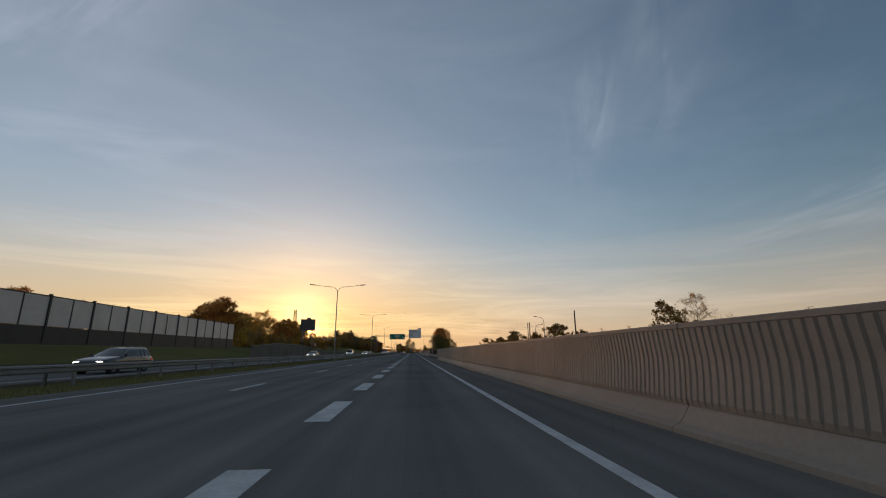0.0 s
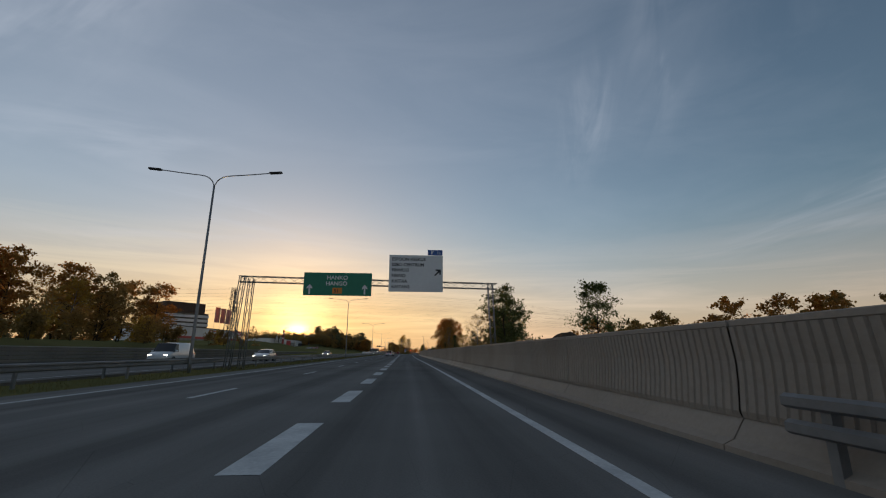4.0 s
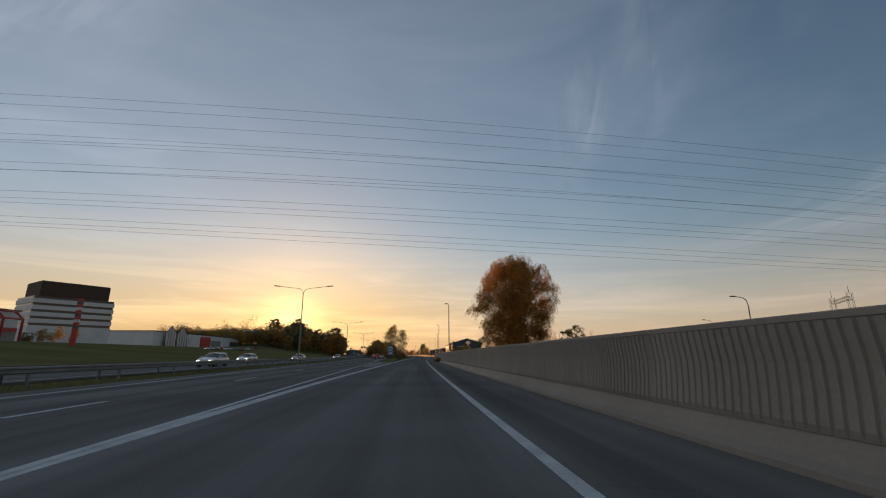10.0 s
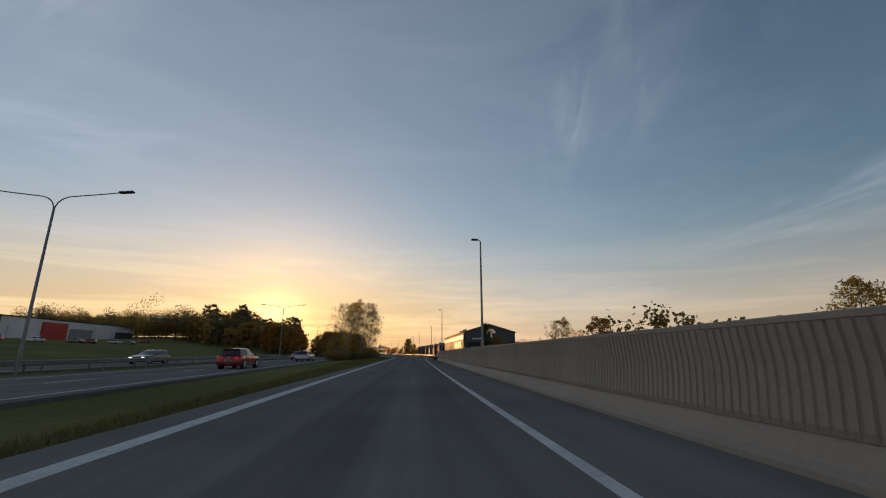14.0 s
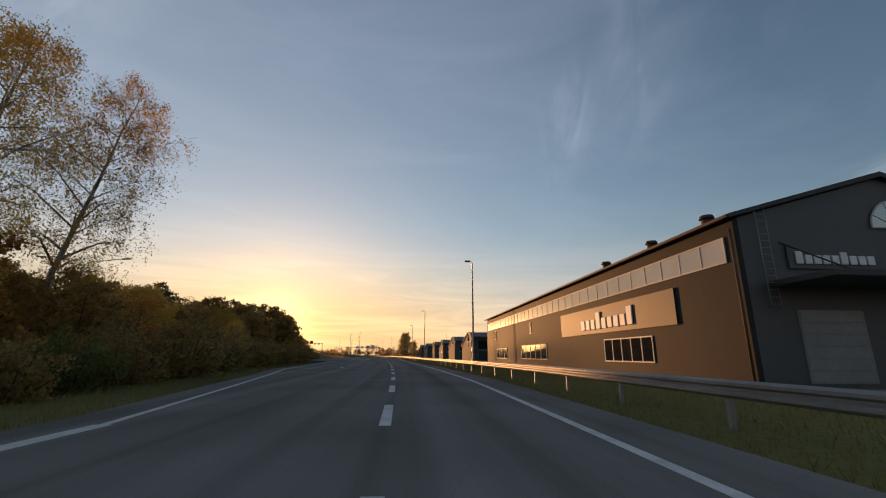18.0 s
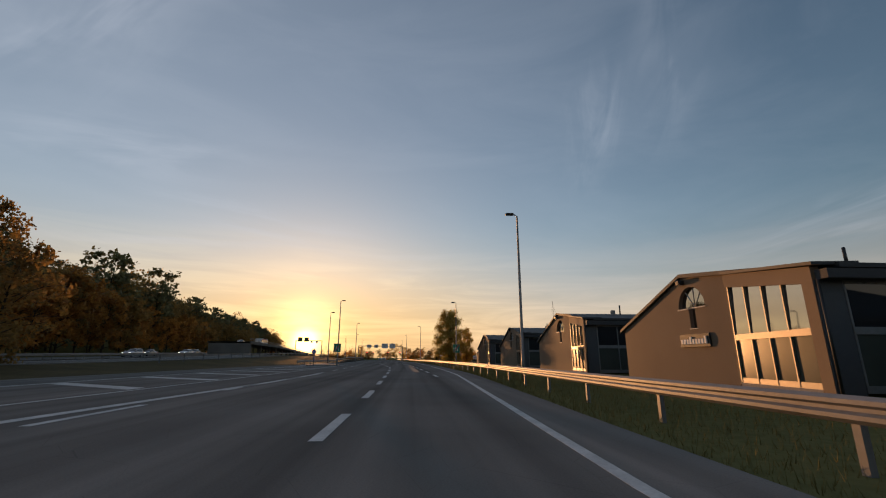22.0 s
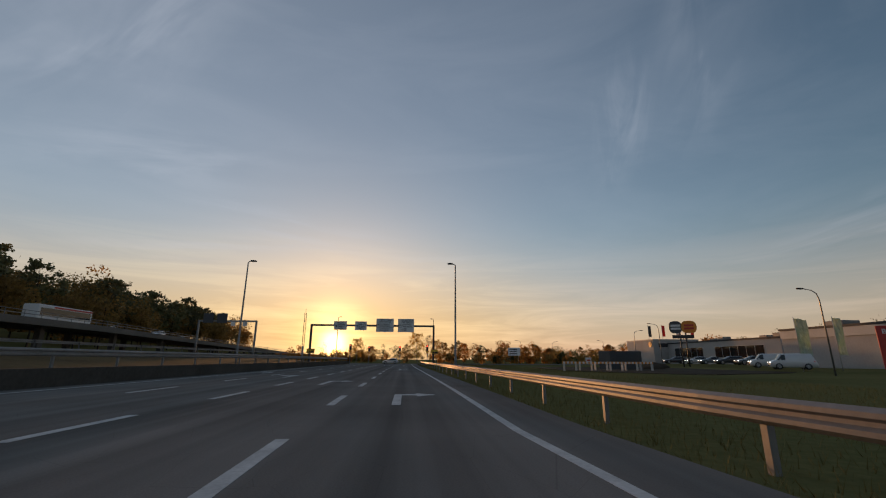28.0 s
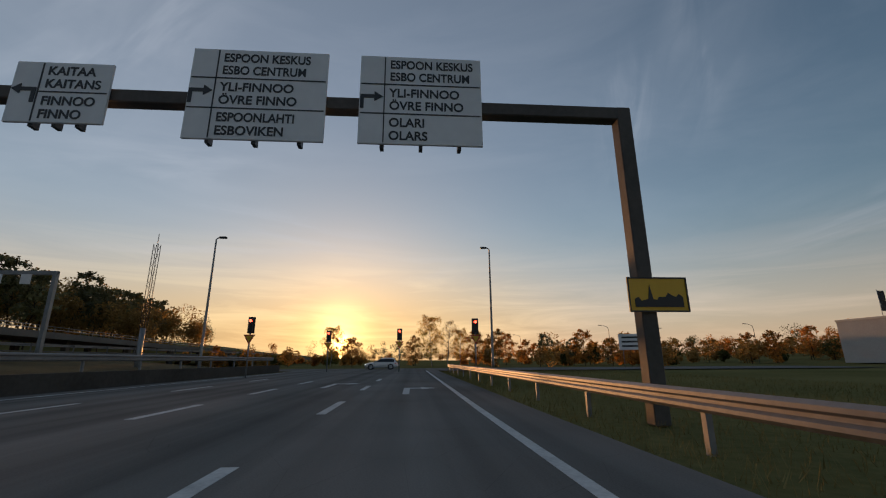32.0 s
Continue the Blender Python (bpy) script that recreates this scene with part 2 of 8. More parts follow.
# ---- materials ----
def mat(name, a, b, rough=0.8, metal=0.0, fine=6.0, coarse=0.35, bump=0.15, local=False, spread=0.0, clear=0.0):
    """Two colours mixed by noise at two scales, with fine relief; spread: change of brightness from piece to piece."""
    m = bpy.data.materials.new(name)
    m.use_nodes = True
    nt = m.node_tree
    N, L = nt.nodes, nt.links
    p = N["Principled BSDF"]
    p.inputs["Roughness"].default_value, p.inputs["Metallic"].default_value = rough, metal
    p.inputs["Coat Weight"].default_value = clear
    if rough >= 0.9 and not metal:
        p.inputs["Specular IOR Level"].default_value = 0.04
    src = N.new("ShaderNodeTexCoord").outputs["Object"] if local else N.new("ShaderNodeNewGeometry").outputs["Position"]
    tex = []
    for k, det in ((fine, 6), (coarse, 3)):
        t = N.new("ShaderNodeTexNoise")
        t.inputs["Scale"].default_value, t.inputs["Detail"].default_value = k, det
        L.new(src, t.inputs["Vector"])
        tex.append(t.outputs["Fac"])
    mid = N.new("ShaderNodeMath")
    mid.operation = "MULTIPLY_ADD"
    L.new(tex[1], mid.inputs[0])
    mid.inputs[1].default_value = 0.6
    half = N.new("ShaderNodeMath")
    half.operation = "MULTIPLY"
    L.new(tex[0], half.inputs[0])
    half.inputs[1].default_value = 0.4
    L.new(half.outputs[0], mid.inputs[2])
    ramp = N.new("ShaderNodeMapRange")
    ramp.inputs["From Min"].default_value, ramp.inputs["From Max"].default_value = 0.33, 0.67
    L.new(mid.outputs[0], ramp.inputs["Value"])
    mix = N.new("ShaderNodeMix")
    mix.data_type = "RGBA"
    L.new(ramp.outputs[0], mix.inputs["Factor"])
    mix.inputs["A"].default_value, mix.inputs["B"].default_value = (*a, 1), (*b, 1)
    colour = mix.outputs["Result"]
    if spread:
        info = N.new("ShaderNodeObjectInfo")
        mr = N.new("ShaderNodeMapRange")
        mr.inputs["To Min"].default_value, mr.inputs["To Max"].default_value = 1 - spread, 1 + spread
        L.new(info.outputs["Random"], mr.inputs["Value"])
        hsv = N.new("ShaderNodeHueSaturation")
        L.new(mr.outputs[0], hsv.inputs["Value"])
        L.new(colour, hsv.inputs["Color"])
        colour = hsv.outputs["Color"]
    L.new(colour, p.inputs["Base Color"])
    if bump:
        bp = N.new("ShaderNodeBump")
        bp.inputs["Strength"].default_value, bp.inputs["Distance"].default_value = bump, 0.02
        L.new(tex[0], bp.inputs["Height"])
        L.new(bp.outputs[0], p.inputs["Normal"])
    return m


def glass(name, tint, rough=0.03, solid=True):
    """Window glass in front of a dark room, or clear panes."""
    m = bpy.data.materials.new(name)
    m.use_nodes = True
    p = m.node_tree.nodes["Principled BSDF"]
    p.inputs["Base Color"].default_value = (*tint, 1)
    p.inputs["Roughness"].default_value = rough
    p.inputs["IOR"].default_value = 1.52
    if not solid:
        p.inputs["Transmission Weight"].default_value = 0.92
    return m


def leafage(name, dark, light, gap=0.45):
    m = bpy.data.materials.new(name)
    m.use_nodes = True
    N, L = m.node_tree.nodes, m.node_tree.links
    p, out = N["Principled BSDF"], N["Material Output"]
    geo = N.new("ShaderNodeNewGeometry")
    mix = N.new("ShaderNodeMix")
    mix.data_type = "RGBA"
    mix.inputs["A"].default_value, mix.inputs["B"].default_value = (*dark, 1), (*light, 1)
    clump = N.new("ShaderNodeTexNoise")
    clump.inputs["Scale"].default_value, clump.inputs["Detail"].default_value = 0.45, 2
    L.new(geo.outputs["Position"], clump.inputs["Vector"])
    wide = N.new("ShaderNodeMapRange")
    wide.inputs["From Min"].default_value, wide.inputs["From Max"].default_value = 0.32, 0.68
    L.new(clump.outputs["Fac"], wide.inputs["Value"])
    blend = N.new("ShaderNodeMath")
    blend.operation = "MULTIPLY_ADD"
    blend.inputs[1].default_value = 0.5
    L.new(geo.outputs["Random Per Island"], blend.inputs[0])
    part_b = N.new("ShaderNodeMath")
    part_b.operation = "MULTIPLY"
    part_b.inputs[1].default_value = 0.5
    L.new(wide.outputs[0], part_b.inputs[0])
    L.new(part_b.outputs[0], blend.inputs[2])
    L.new(blend.outputs[0], mix.inputs["Factor"])
    info = N.new("ShaderNodeObjectInfo")
    mr = N.new("ShaderNodeMapRange")
    mr.inputs["To Min"].default_value, mr.inputs["To Max"].default_value = 0.75, 1.25
    L.new(info.outputs["Random"], mr.inputs["Value"])
    hsv = N.new("ShaderNodeHueSaturation")
    L.new(mr.outputs[0], hsv.inputs["Value"])
    L.new(mix.outputs["Result"], hsv.inputs["Color"])
    L.new(hsv.outputs["Color"], p.inputs["Base Color"])
    p.inputs["Roughness"].default_value = 0.65
    tr = N.new("ShaderNodeBsdfTranslucent")
    L.new(hsv.outputs["Color"], tr.inputs["Color"])
    ms = N.new("ShaderNodeMixShader")
    ms.inputs[0].default_value = gap
    L.new(p.outputs[0], ms.inputs[1])
    L.new(tr.outputs[0], ms.inputs[2])
    L.new(ms.outputs[0], out.inputs["Surface"])
    return m


def glow(name, colour, strength):
    m = bpy.data.materials.new(name)
    m.use_nodes = True
    p = m.node_tree.nodes["Principled BSDF"]
    p.inputs["Base Color"].default_value = (*colour, 1)
    p.inputs["Emission Color"].default_value = (*colour, 1)
    p.inputs["Emission Strength"].default_value = strength
    return m


ASPHALT = mat("asphalt", (0.155, 0.147, 0.136), (0.225, 0.214, 0.198), 0.9, fine=45, coarse=0.22, bump=0.3)
def streaked(m, src_a, src_b):
    """Tyre tracks and seams: noise drawn out along the road, by the ribbon's own coordinates in metres."""
    N, L = m.node_tree.nodes, m.node_tree.links
    p = N["Principled BSDF"]
    old = p.inputs["Base Color"].links[0].from_socket
    uv = N.new("ShaderNodeTexCoord")
    mp = N.new("ShaderNodeMapping")
    mp.inputs["Scale"].default_value = (1.1, 0.012, 1)
    tx = N.new("ShaderNodeTexNoise")
    tx.inputs["Scale"].default_value, tx.inputs["Detail"].default_value = 1.0, 4
    L.new(uv.outputs["UV"], mp.inputs["Vector"])
    L.new(mp.outputs[0], tx.inputs["Vector"])
    mr = N.new("ShaderNodeMapRange")
    mr.inputs["From Min"].default_value, mr.inputs["From Max"].default_value = 0.3, 0.7
    mr.inputs["To Min"].default_value, mr.inputs["To Max"].default_value = src_a, src_b
    L.new(tx.outputs["Fac"], mr.inputs["Value"])
    hsv = N.new("ShaderNodeHueSaturation")
    L.new(mr.outputs[0], hsv.inputs["Value"])
    L.new(old, hsv.inputs["Color"])
    crack = N.new("ShaderNodeTexVoronoi")
    crack.feature = "DISTANCE_TO_EDGE"
    cm = N.new("ShaderNodeMapping")
    cm.inputs["Scale"].default_value = (0.22, 0.09, 1)
    L.new(uv.outputs["UV"], cm.inputs["Vector"])
    L.new(cm.outputs[0], crack.inputs["Vector"])
    cr = N.new("ShaderNodeMapRange")
    cr.inputs["From Max"].default_value = 0.0035
    cr.inputs["To Min"].default_value, cr.inputs["To Max"].default_value = 0.8, 1.0
    L.new(crack.outputs["Distance"], cr.inputs["Value"])
    h2 = N.new("ShaderNodeHueSaturation")
    L.new(cr.outputs[0], h2.inputs["Value"])
    L.new(hsv.outputs["Color"], h2.inputs["Color"])
    L.new(h2.outputs["Color"], p.inputs["Base Color"])


streaked(ASPHALT, 0.72, 1.25)
ASPHALT.node_tree.nodes["Principled BSDF"].inputs["Specular IOR Level"].default_value = 0.0
PAINT = mat("road_paint", (0.45, 0.45, 0.44), (0.68, 0.68, 0.66), 0.7, fine=18, coarse=2.0, bump=0.1)
PAINT.node_tree.nodes["Principled BSDF"].inputs["Specular IOR Level"].default_value = 0.0
GRASS = mat("grass", (0.105, 0.105, 0.042), (0.20, 0.18, 0.078), 0.95, fine=5, coarse=0.06, bump=0.8)
GRASS.node_tree.nodes["Principled BSDF"].inputs["Specular IOR Level"].default_value = 0.0
GRASSY = mat("grass_blades", (0.11, 0.10, 0.034), (0.25, 0.20, 0.08), 0.9, fine=2, coarse=0.1, bump=0.0)
# bank ground with the shade below the viaduct deck put into its colour
BANK_SHADE = mat("shade_brown_bank", (0.055, 0.045, 0.025), (0.11, 0.09, 0.045), 0.95, fine=2.5, coarse=0.2, bump=0.9)
WALLC = mat("beige_concrete", (0.275, 0.230, 0.185), (0.355, 0.300, 0.245), 0.85, fine=14, coarse=0.5, bump=0.12, spread=0.05)
CONCRETE = mat("grey_concrete", (0.24, 0.225, 0.205), (0.36, 0.34, 0.31), 0.9, fine=10, coarse=0.4, bump=0.2)
OLDCON = mat("weathered_concrete", (0.13, 0.122, 0.108), (0.21, 0.195, 0.175), 0.9, fine=6, coarse=0.25, bump=0.2)
# kerb concrete, its colour darkened so the sunlit top stays dull
DARKCON = mat("darkened_concrete", (0.06, 0.056, 0.05), (0.10, 0.094, 0.085), 0.9, fine=6, coarse=0.3, bump=0.2)
ZINC = mat("galvanised_steel", (0.18, 0.18, 0.18), (0.26, 0.26, 0.257), 0.6, 0.5, fine=9, coarse=0.8, bump=0.05)
POLE = mat("lamp_steel", (0.20, 0.205, 0.21), (0.28, 0.285, 0.29), 0.5, 0.6, fine=9, coarse=0.8, bump=0.05)
DARKSTEEL = mat("dark_steel", (0.03, 0.03, 0.032), (0.05, 0.05, 0.052), 0.5, 0.4, fine=9, coarse=0.8, bump=0.05)
PORTAL = mat("weathered_grey_steel", (0.065, 0.058, 0.052), (0.105, 0.095, 0.087), 0.7, 0.3, fine=9, coarse=0.8, bump=0.1)
RUST = mat("weathered_steel", (0.07, 0.045, 0.03), (0.12, 0.08, 0.055), 0.75, 0.3, fine=9, coarse=0.8, bump=0.1)
# long-wall grey, darkened and tinted blue to offset the orange sun
PANEL_G = mat("sun_offset_grey_cladding", (0.0255, 0.0270, 0.0285), (0.033, 0.0350, 0.0370), 0.7, fine=3, coarse=0.15, bump=0.05)
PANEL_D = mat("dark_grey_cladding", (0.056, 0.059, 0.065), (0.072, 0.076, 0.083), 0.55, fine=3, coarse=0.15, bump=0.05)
RENDER_B = mat("brown_render", (0.16, 0.112, 0.074), (0.20, 0.142, 0.096), 0.85, fine=20, coarse=0.3, bump=0.15)
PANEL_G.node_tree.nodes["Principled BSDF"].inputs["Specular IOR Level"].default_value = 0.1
PANEL_S = mat("glossy_sign_cladding", (0.0235, 0.0245, 0.0255), (0.030, 0.031, 0.0325), 0.6, fine=3, coarse=0.2, bump=0.02)
ROOFING = mat("dark_roofing", (0.03, 0.03, 0.033), (0.05, 0.05, 0.052), 0.7, fine=8, coarse=0.3, bump=0.2)
TRIM = mat("pale_trim", (0.42, 0.40, 0.37), (0.52, 0.50, 0.47), 0.6, fine=6, coarse=0.5, bump=0.05)
GREYBOX = mat("grey_container_paint", (0.17, 0.175, 0.18), (0.24, 0.245, 0.25), 0.5, fine=4, coarse=0.6, bump=0.05)
BRONZE = mat("bronze_window_frame", (0.14, 0.12, 0.10), (0.20, 0.17, 0.14), 0.45, 0.3, fine=6, coarse=0.5, bump=0.03)
WHITEP = mat("white_panel", (0.60, 0.60, 0.60), (0.72, 0.72, 0.72), 0.55, fine=4, coarse=0.2, bump=0.04)
PLASTER = mat("pale_grey_plaster", (0.33, 0.32, 0.31), (0.42, 0.41, 0.40), 0.8, fine=5, coarse=0.25, bump=0.06)
REDP = mat("red_panel", (0.42, 0.03, 0.025), (0.52, 0.05, 0.04), 0.5, fine=4, coarse=0.2, bump=0.03)
FADED = mat("faded_red_cloth", (0.52, 0.22, 0.18), (0.66, 0.36, 0.31), 0.8, fine=2, coarse=0.5, bump=0.05, local=True)
PALEGREEN = mat("pale_green_cloth", (0.30, 0.42, 0.32), (0.55, 0.60, 0.54), 0.8, fine=1.5, coarse=0.4, bump=0.05, local=True)
TEALP = mat("teal_panel", (0.10, 0.36, 0.42), (0.14, 0.44, 0.50), 0.5, fine=4, coarse=0.2, bump=0.03)
BLUEP = mat("blue_sign", (0.02, 0.09, 0.32), (0.03, 0.11, 0.38), 0.45, fine=4, coarse=0.3, bump=0.0)
GREENP = mat("green_sign", (0.0, 0.17, 0.10), (0.005, 0.21, 0.125), 0.45, fine=4, coarse=0.3, bump=0.0)
SIGNW = mat("white_sign", (0.62, 0.64, 0.66), (0.72, 0.74, 0.76), 0.45, fine=4, coarse=0.3, bump=0.0)
SIGNK = mat("black_ink", (0.015, 0.016, 0.02), (0.025, 0.026, 0.03), 0.5, bump=0.0)
YELLOWP = mat("yellow_sign", (0.62, 0.35, 0.02), (0.72, 0.42, 0.03), 0.45, fine=4, coarse=0.3, bump=0.0)
ORANGEP = mat("orange_sign", (0.65, 0.22, 0.02), (0.75, 0.27, 0.03), 0.45, fine=4, coarse=0.3, bump=0.0)
BARK = mat("bark", (0.035, 0.028, 0.022), (0.08, 0.065, 0.05), 0.95, fine=8, coarse=1.0, bump=0.6, local=True)
BIRCHB = mat("birch_bark", (0.10, 0.09, 0.08), (0.42, 0.40, 0.37), 0.9, fine=3, coarse=1.4, bump=0.3, local=True)
GLASS_D = glass("window_glass", (0.02, 0.022, 0.025))
GLASS_R = glass("coated_window_glass", (0.03, 0.03, 0.03))
GLASS_R.node_tree.nodes["Principled BSDF"].inputs["IOR"].default_value = 4.0
GLASS_M = mat("frosted_film_glass", (0.05, 0.06, 0.052), (0.075, 0.085, 0.075), 0.16, fine=0.9, coarse=0.3, bump=0.0)
# upper hall panes: the light they catch is put into a pale colour
PALE = mat("pale_lit_pane", (0.42, 0.42, 0.39), (0.52, 0.52, 0.48), 0.12, fine=0.8, coarse=0.3, bump=0.0)
GLASS_C = glass("clear_pane", (0.80, 0.88, 0.84), 0.05, solid=False)
# opaque pale pane; on the far screen its paleness stands in for reflection
PALE_OPAQUE = mat("pale_opaque_pane", (0.46, 0.45, 0.43), (0.58, 0.57, 0.54), 0.35, fine=3, coarse=0.5, bump=0.0)
RUBBER = mat("rubber", (0.012, 0.012, 0.012), (0.02, 0.02, 0.02), 0.85, bump=0.1)
ALLOY = mat("alloy_rim", (0.45, 0.46, 0.47), (0.55, 0.56, 0.57), 0.3, 0.9, bump=0.0)
TAIL = glow("tail_lamp", (0.42, 0.008, 0.008), 0.22)
TAILHOT = glow("tail_lamp_strip", (0.9, 0.02, 0.015), 0.5)
HEADL = glow("head_lamp", (1.0, 0.93, 0.8), 3.0)
REDLAMP = glow("red_signal", (1.0, 0.06, 0.03), 6.0)
SOIL = mat("soil", (0.05, 0.038, 0.028), (0.09, 0.07, 0.05), 0.95, fine=3, coarse=0.3, bump=0.8)
LEAF_ORANGE = leafage("orange_leaves", (0.25, 0.105, 0.024), (0.60, 0.29, 0.06), 0.6)
LEAF_GOLD = leafage("golden_leaves", (0.33, 0.20, 0.034), (0.76, 0.47, 0.085), 0.62)
LEAF_ASPEN = leafage("olive_gold_leaves", (0.30, 0.22, 0.05), (0.74, 0.58, 0.14), 0.66)
LEAF_GREEN = leafage("green_leaves", (0.05, 0.065, 0.016), (0.15, 0.16, 0.04), 0.5)
LEAF_BROWN = leafage("brown_green_leaves", (0.19, 0.12, 0.038), (0.48, 0.29, 0.085), 0.62)
LEAF_BUSH = leafage("bush_leaves", (0.15, 0.10, 0.034), (0.38, 0.25, 0.08), 0.55)
LEAF_PINE = leafage("pine_needles", (0.075, 0.078, 0.030), (0.20, 0.18, 0.07), 0.2)


# ---- building blocks ----
def mesh_of(name, bm):
    me = bpy.data.meshes.new(name)
    bm.to_mesh(me)
    bm.free()
    return me


def part(name, shape, material, parent=None, label="", m=None):
    """Links a bmesh or mesh as one object under a thing or part."""
    me = shape if isinstance(shape, bpy.types.Mesh) else mesh_of(name, shape)
    if not me.materials:
        me.materials.append(material)
    ob = new(name, me)
    if m is not None:
        ob.matrix_local = m
    if parent is not None:
        ob.parent = parent
    if label:
        ob["label"] = label
    return ob


def thing(name, label, category, m=None, group="", kind=""):
    ob = new(name)
    ob.empty_display_size = 0.3
    if m is not None:
        ob.matrix_local = m
    return tagged(ob, label, category, group, kind)


def box(bm, lo, hi, bevel=0.0):
    v = [bm.verts.new((x, y, z)) for z in (lo[2], hi[2]) for y in (lo[1], hi[1]) for x in (lo[0], hi[0])]
    f = [bm.faces.new([v[i] for i in q]) for q in ((0, 2, 3, 1), (4, 5, 7, 6), (0, 1, 5, 4), (2, 6, 7, 3), (0, 4, 6, 2), (1, 3, 7, 5))]
    if bevel:
        es = list({e for q in f for e in q.edges})
        bmesh.ops.bevel(bm, geom=es, offset=bevel, segments=1, affect="EDGES", profile=0.5)
    return bm


def boxes(*pairs, bevel=0.0):
    bm = bmesh.new()
    for lo, hi in pairs:
        box(bm, lo, hi, bevel)
    return bm


def tube(points, radii, sides=8, caps=True):
    """A round bar along points, its radius given at each."""
    bm = bmesh.new()
    rings = []
    pts = [Vector(p) for p in points]
    for i, p in enumerate(pts):
        d = (pts[min(i + 1, len(pts) - 1)] - pts[max(i - 1, 0)]).normalized()
        side = d.cross(Vector((0, 0, 1)) if abs(d.z) < 0.95 else Vector((0, 1, 0))).normalized()
        up = side.cross(d)
        r = radii[i] if isinstance(radii, (list, tuple)) else radii
        rings.append([bm.verts.new(p + (side * math.cos(a) + up * math.sin(a)) * r) for a in np.linspace(0, 2 * math.pi, sides, False)])
    for a, b in zip(rings, rings[1:]):
        for i in range(sides):
            q = bm.faces.new((a[i], a[(i + 1) % sides], b[(i + 1) % sides], b[i]))
            q.smooth = True
    if caps:
        bm.faces.new(rings[0][::-1])
        bm.faces.new(rings[-1])
    bmesh.ops.recalc_face_normals(bm, faces=bm.faces)
    return bm


def merge(*bms):
    """All shapes in one bmesh."""
    out = bmesh.new()
    for b in bms:
        me = mesh_of("joined", b)
        out.from_mesh(me)
        bpy.data.meshes.remove(me)
    return out


def prism(outline, y0, y1):
    """An outline in x and z, drawn out along y."""
    bm = bmesh.new()
    a = [bm.verts.new((x, y0, z)) for x, z in outline]
    b = [bm.verts.new((x, y1, z)) for x, z in outline]
    bm.faces.new(a)
    bm.faces.new(b[::-1])
    for i in range(len(a)):
        j = (i + 1) % len(a)
        bm.faces.new((a[j], a[i], b[i], b[j]))
    bmesh.ops.recalc_face_normals(bm, faces=bm.faces)
    return bm


def ribbon(s0, s1, left, right, top, thick=0.2, step=4.0):
    """A slab that follows the road's frame between two offsets."""
    bm = bmesh.new()
    lay = bm.loops.layers.uv.new("road")
    f = lambda q, s: q(s) if callable(q) else q
    prev = puv = None
    for s in np.linspace(s0, s1, max(2, int((s1 - s0) / step) + 1)):
        a, b, z = f(left, s), f(right, s), f(top, s)
        row = [bm.verts.new(at(s, n, z + dz)) for n, dz in ((a, -thick), (a, 0), (b, 0), (b, -thick))]
        uv = [(a - thick, s), (a, s), (b, s), (b + thick, s)]
        if prev:
            for i in range(3):
                f4 = bm.faces.new((prev[i], prev[i + 1], row[i + 1], row[i]))
                for lp, c in zip(f4.loops, (puv[i], puv[i + 1], uv[i + 1], uv[i])):
                    lp[lay].uv = c
        prev, puv = row, uv
    bmesh.ops.recalc_face_normals(bm, faces=bm.faces)
    up = [q for q in bm.faces if abs(q.normal.z) > 0.7]
    if up and up[0].normal.z < 0:
        bmesh.ops.reverse_faces(bm, faces=bm.faces)
    return bm


def letters(text, size, material, parent, m, name="lettering", wide=1.0):
    """Words in the built-in font, as flat raised letters; m puts their left foot."""
    cu = bpy.data.curves.new("words", "FONT")
    cu.body, cu.size, cu.extrude, cu.align_x = text, size, 0.004, "LEFT"
    cu.offset = size * 0.022
    tmp = bpy.data.objects.new("words", cu)
    me = bpy.data.meshes.new_from_object(tmp)
    bpy.data.objects.remove(tmp)
    bpy.data.curves.remove(cu)
    for v in me.vertices:
        v.co.x *= wide
    return part(name, me, material, parent, m=m)


UPRIGHT = Matrix.Rotation(radians(90), 4, "X")

# ---- ground and roads ----
def hill(x, y):
    """Height of the ground away from the roads."""
    z = -0.12
    mid = float(np.interp(y, [0, 138, 279, 405, 540, 720, 820, 1200], [-12.6, -14, -16, -20.5, -26, -42, -60, -120]))
    d = mid - 15.5 - x
    if d > 0:
        near = float(np.interp(y, [-200, 210, 260, 560, 720, 1100, 1400], [2.6, 2.6, 5.0, 6.0, 13.0, 12.0, 2.0]))
        z += min(near, d * float(np.interp(y, [0, 220, 300, 560, 700], [0.55, 0.5, 0.075, 0.08, 0.22])))
    if x > 48:
        z += min(5.0, (x - 48) * 0.05)
    return z


bm = bmesh.new()
gx = sorted({*np.arange(-420, 421, 14).tolist(), -4500, -2500, -1200, -700, 700, 1200, 2500, 4500})
gy = sorted({*np.arange(-200, 1401, 14).tolist(), -4000, -1500, -600, 1900, 2800, 4800})
grid = [[bm.verts.new((x, y, hill(x, y))) for x in gx] for y in gy]
for a, b in zip(grid, grid[1:]):
    for i in range(len(gx) - 1):
        bm.faces.new((a[i], a[i + 1], b[i + 1], b[i]))
tagged(part("ground", bm, GRASS), "dull autumn grass and soil running to the horizon", "ground", kind="structure")

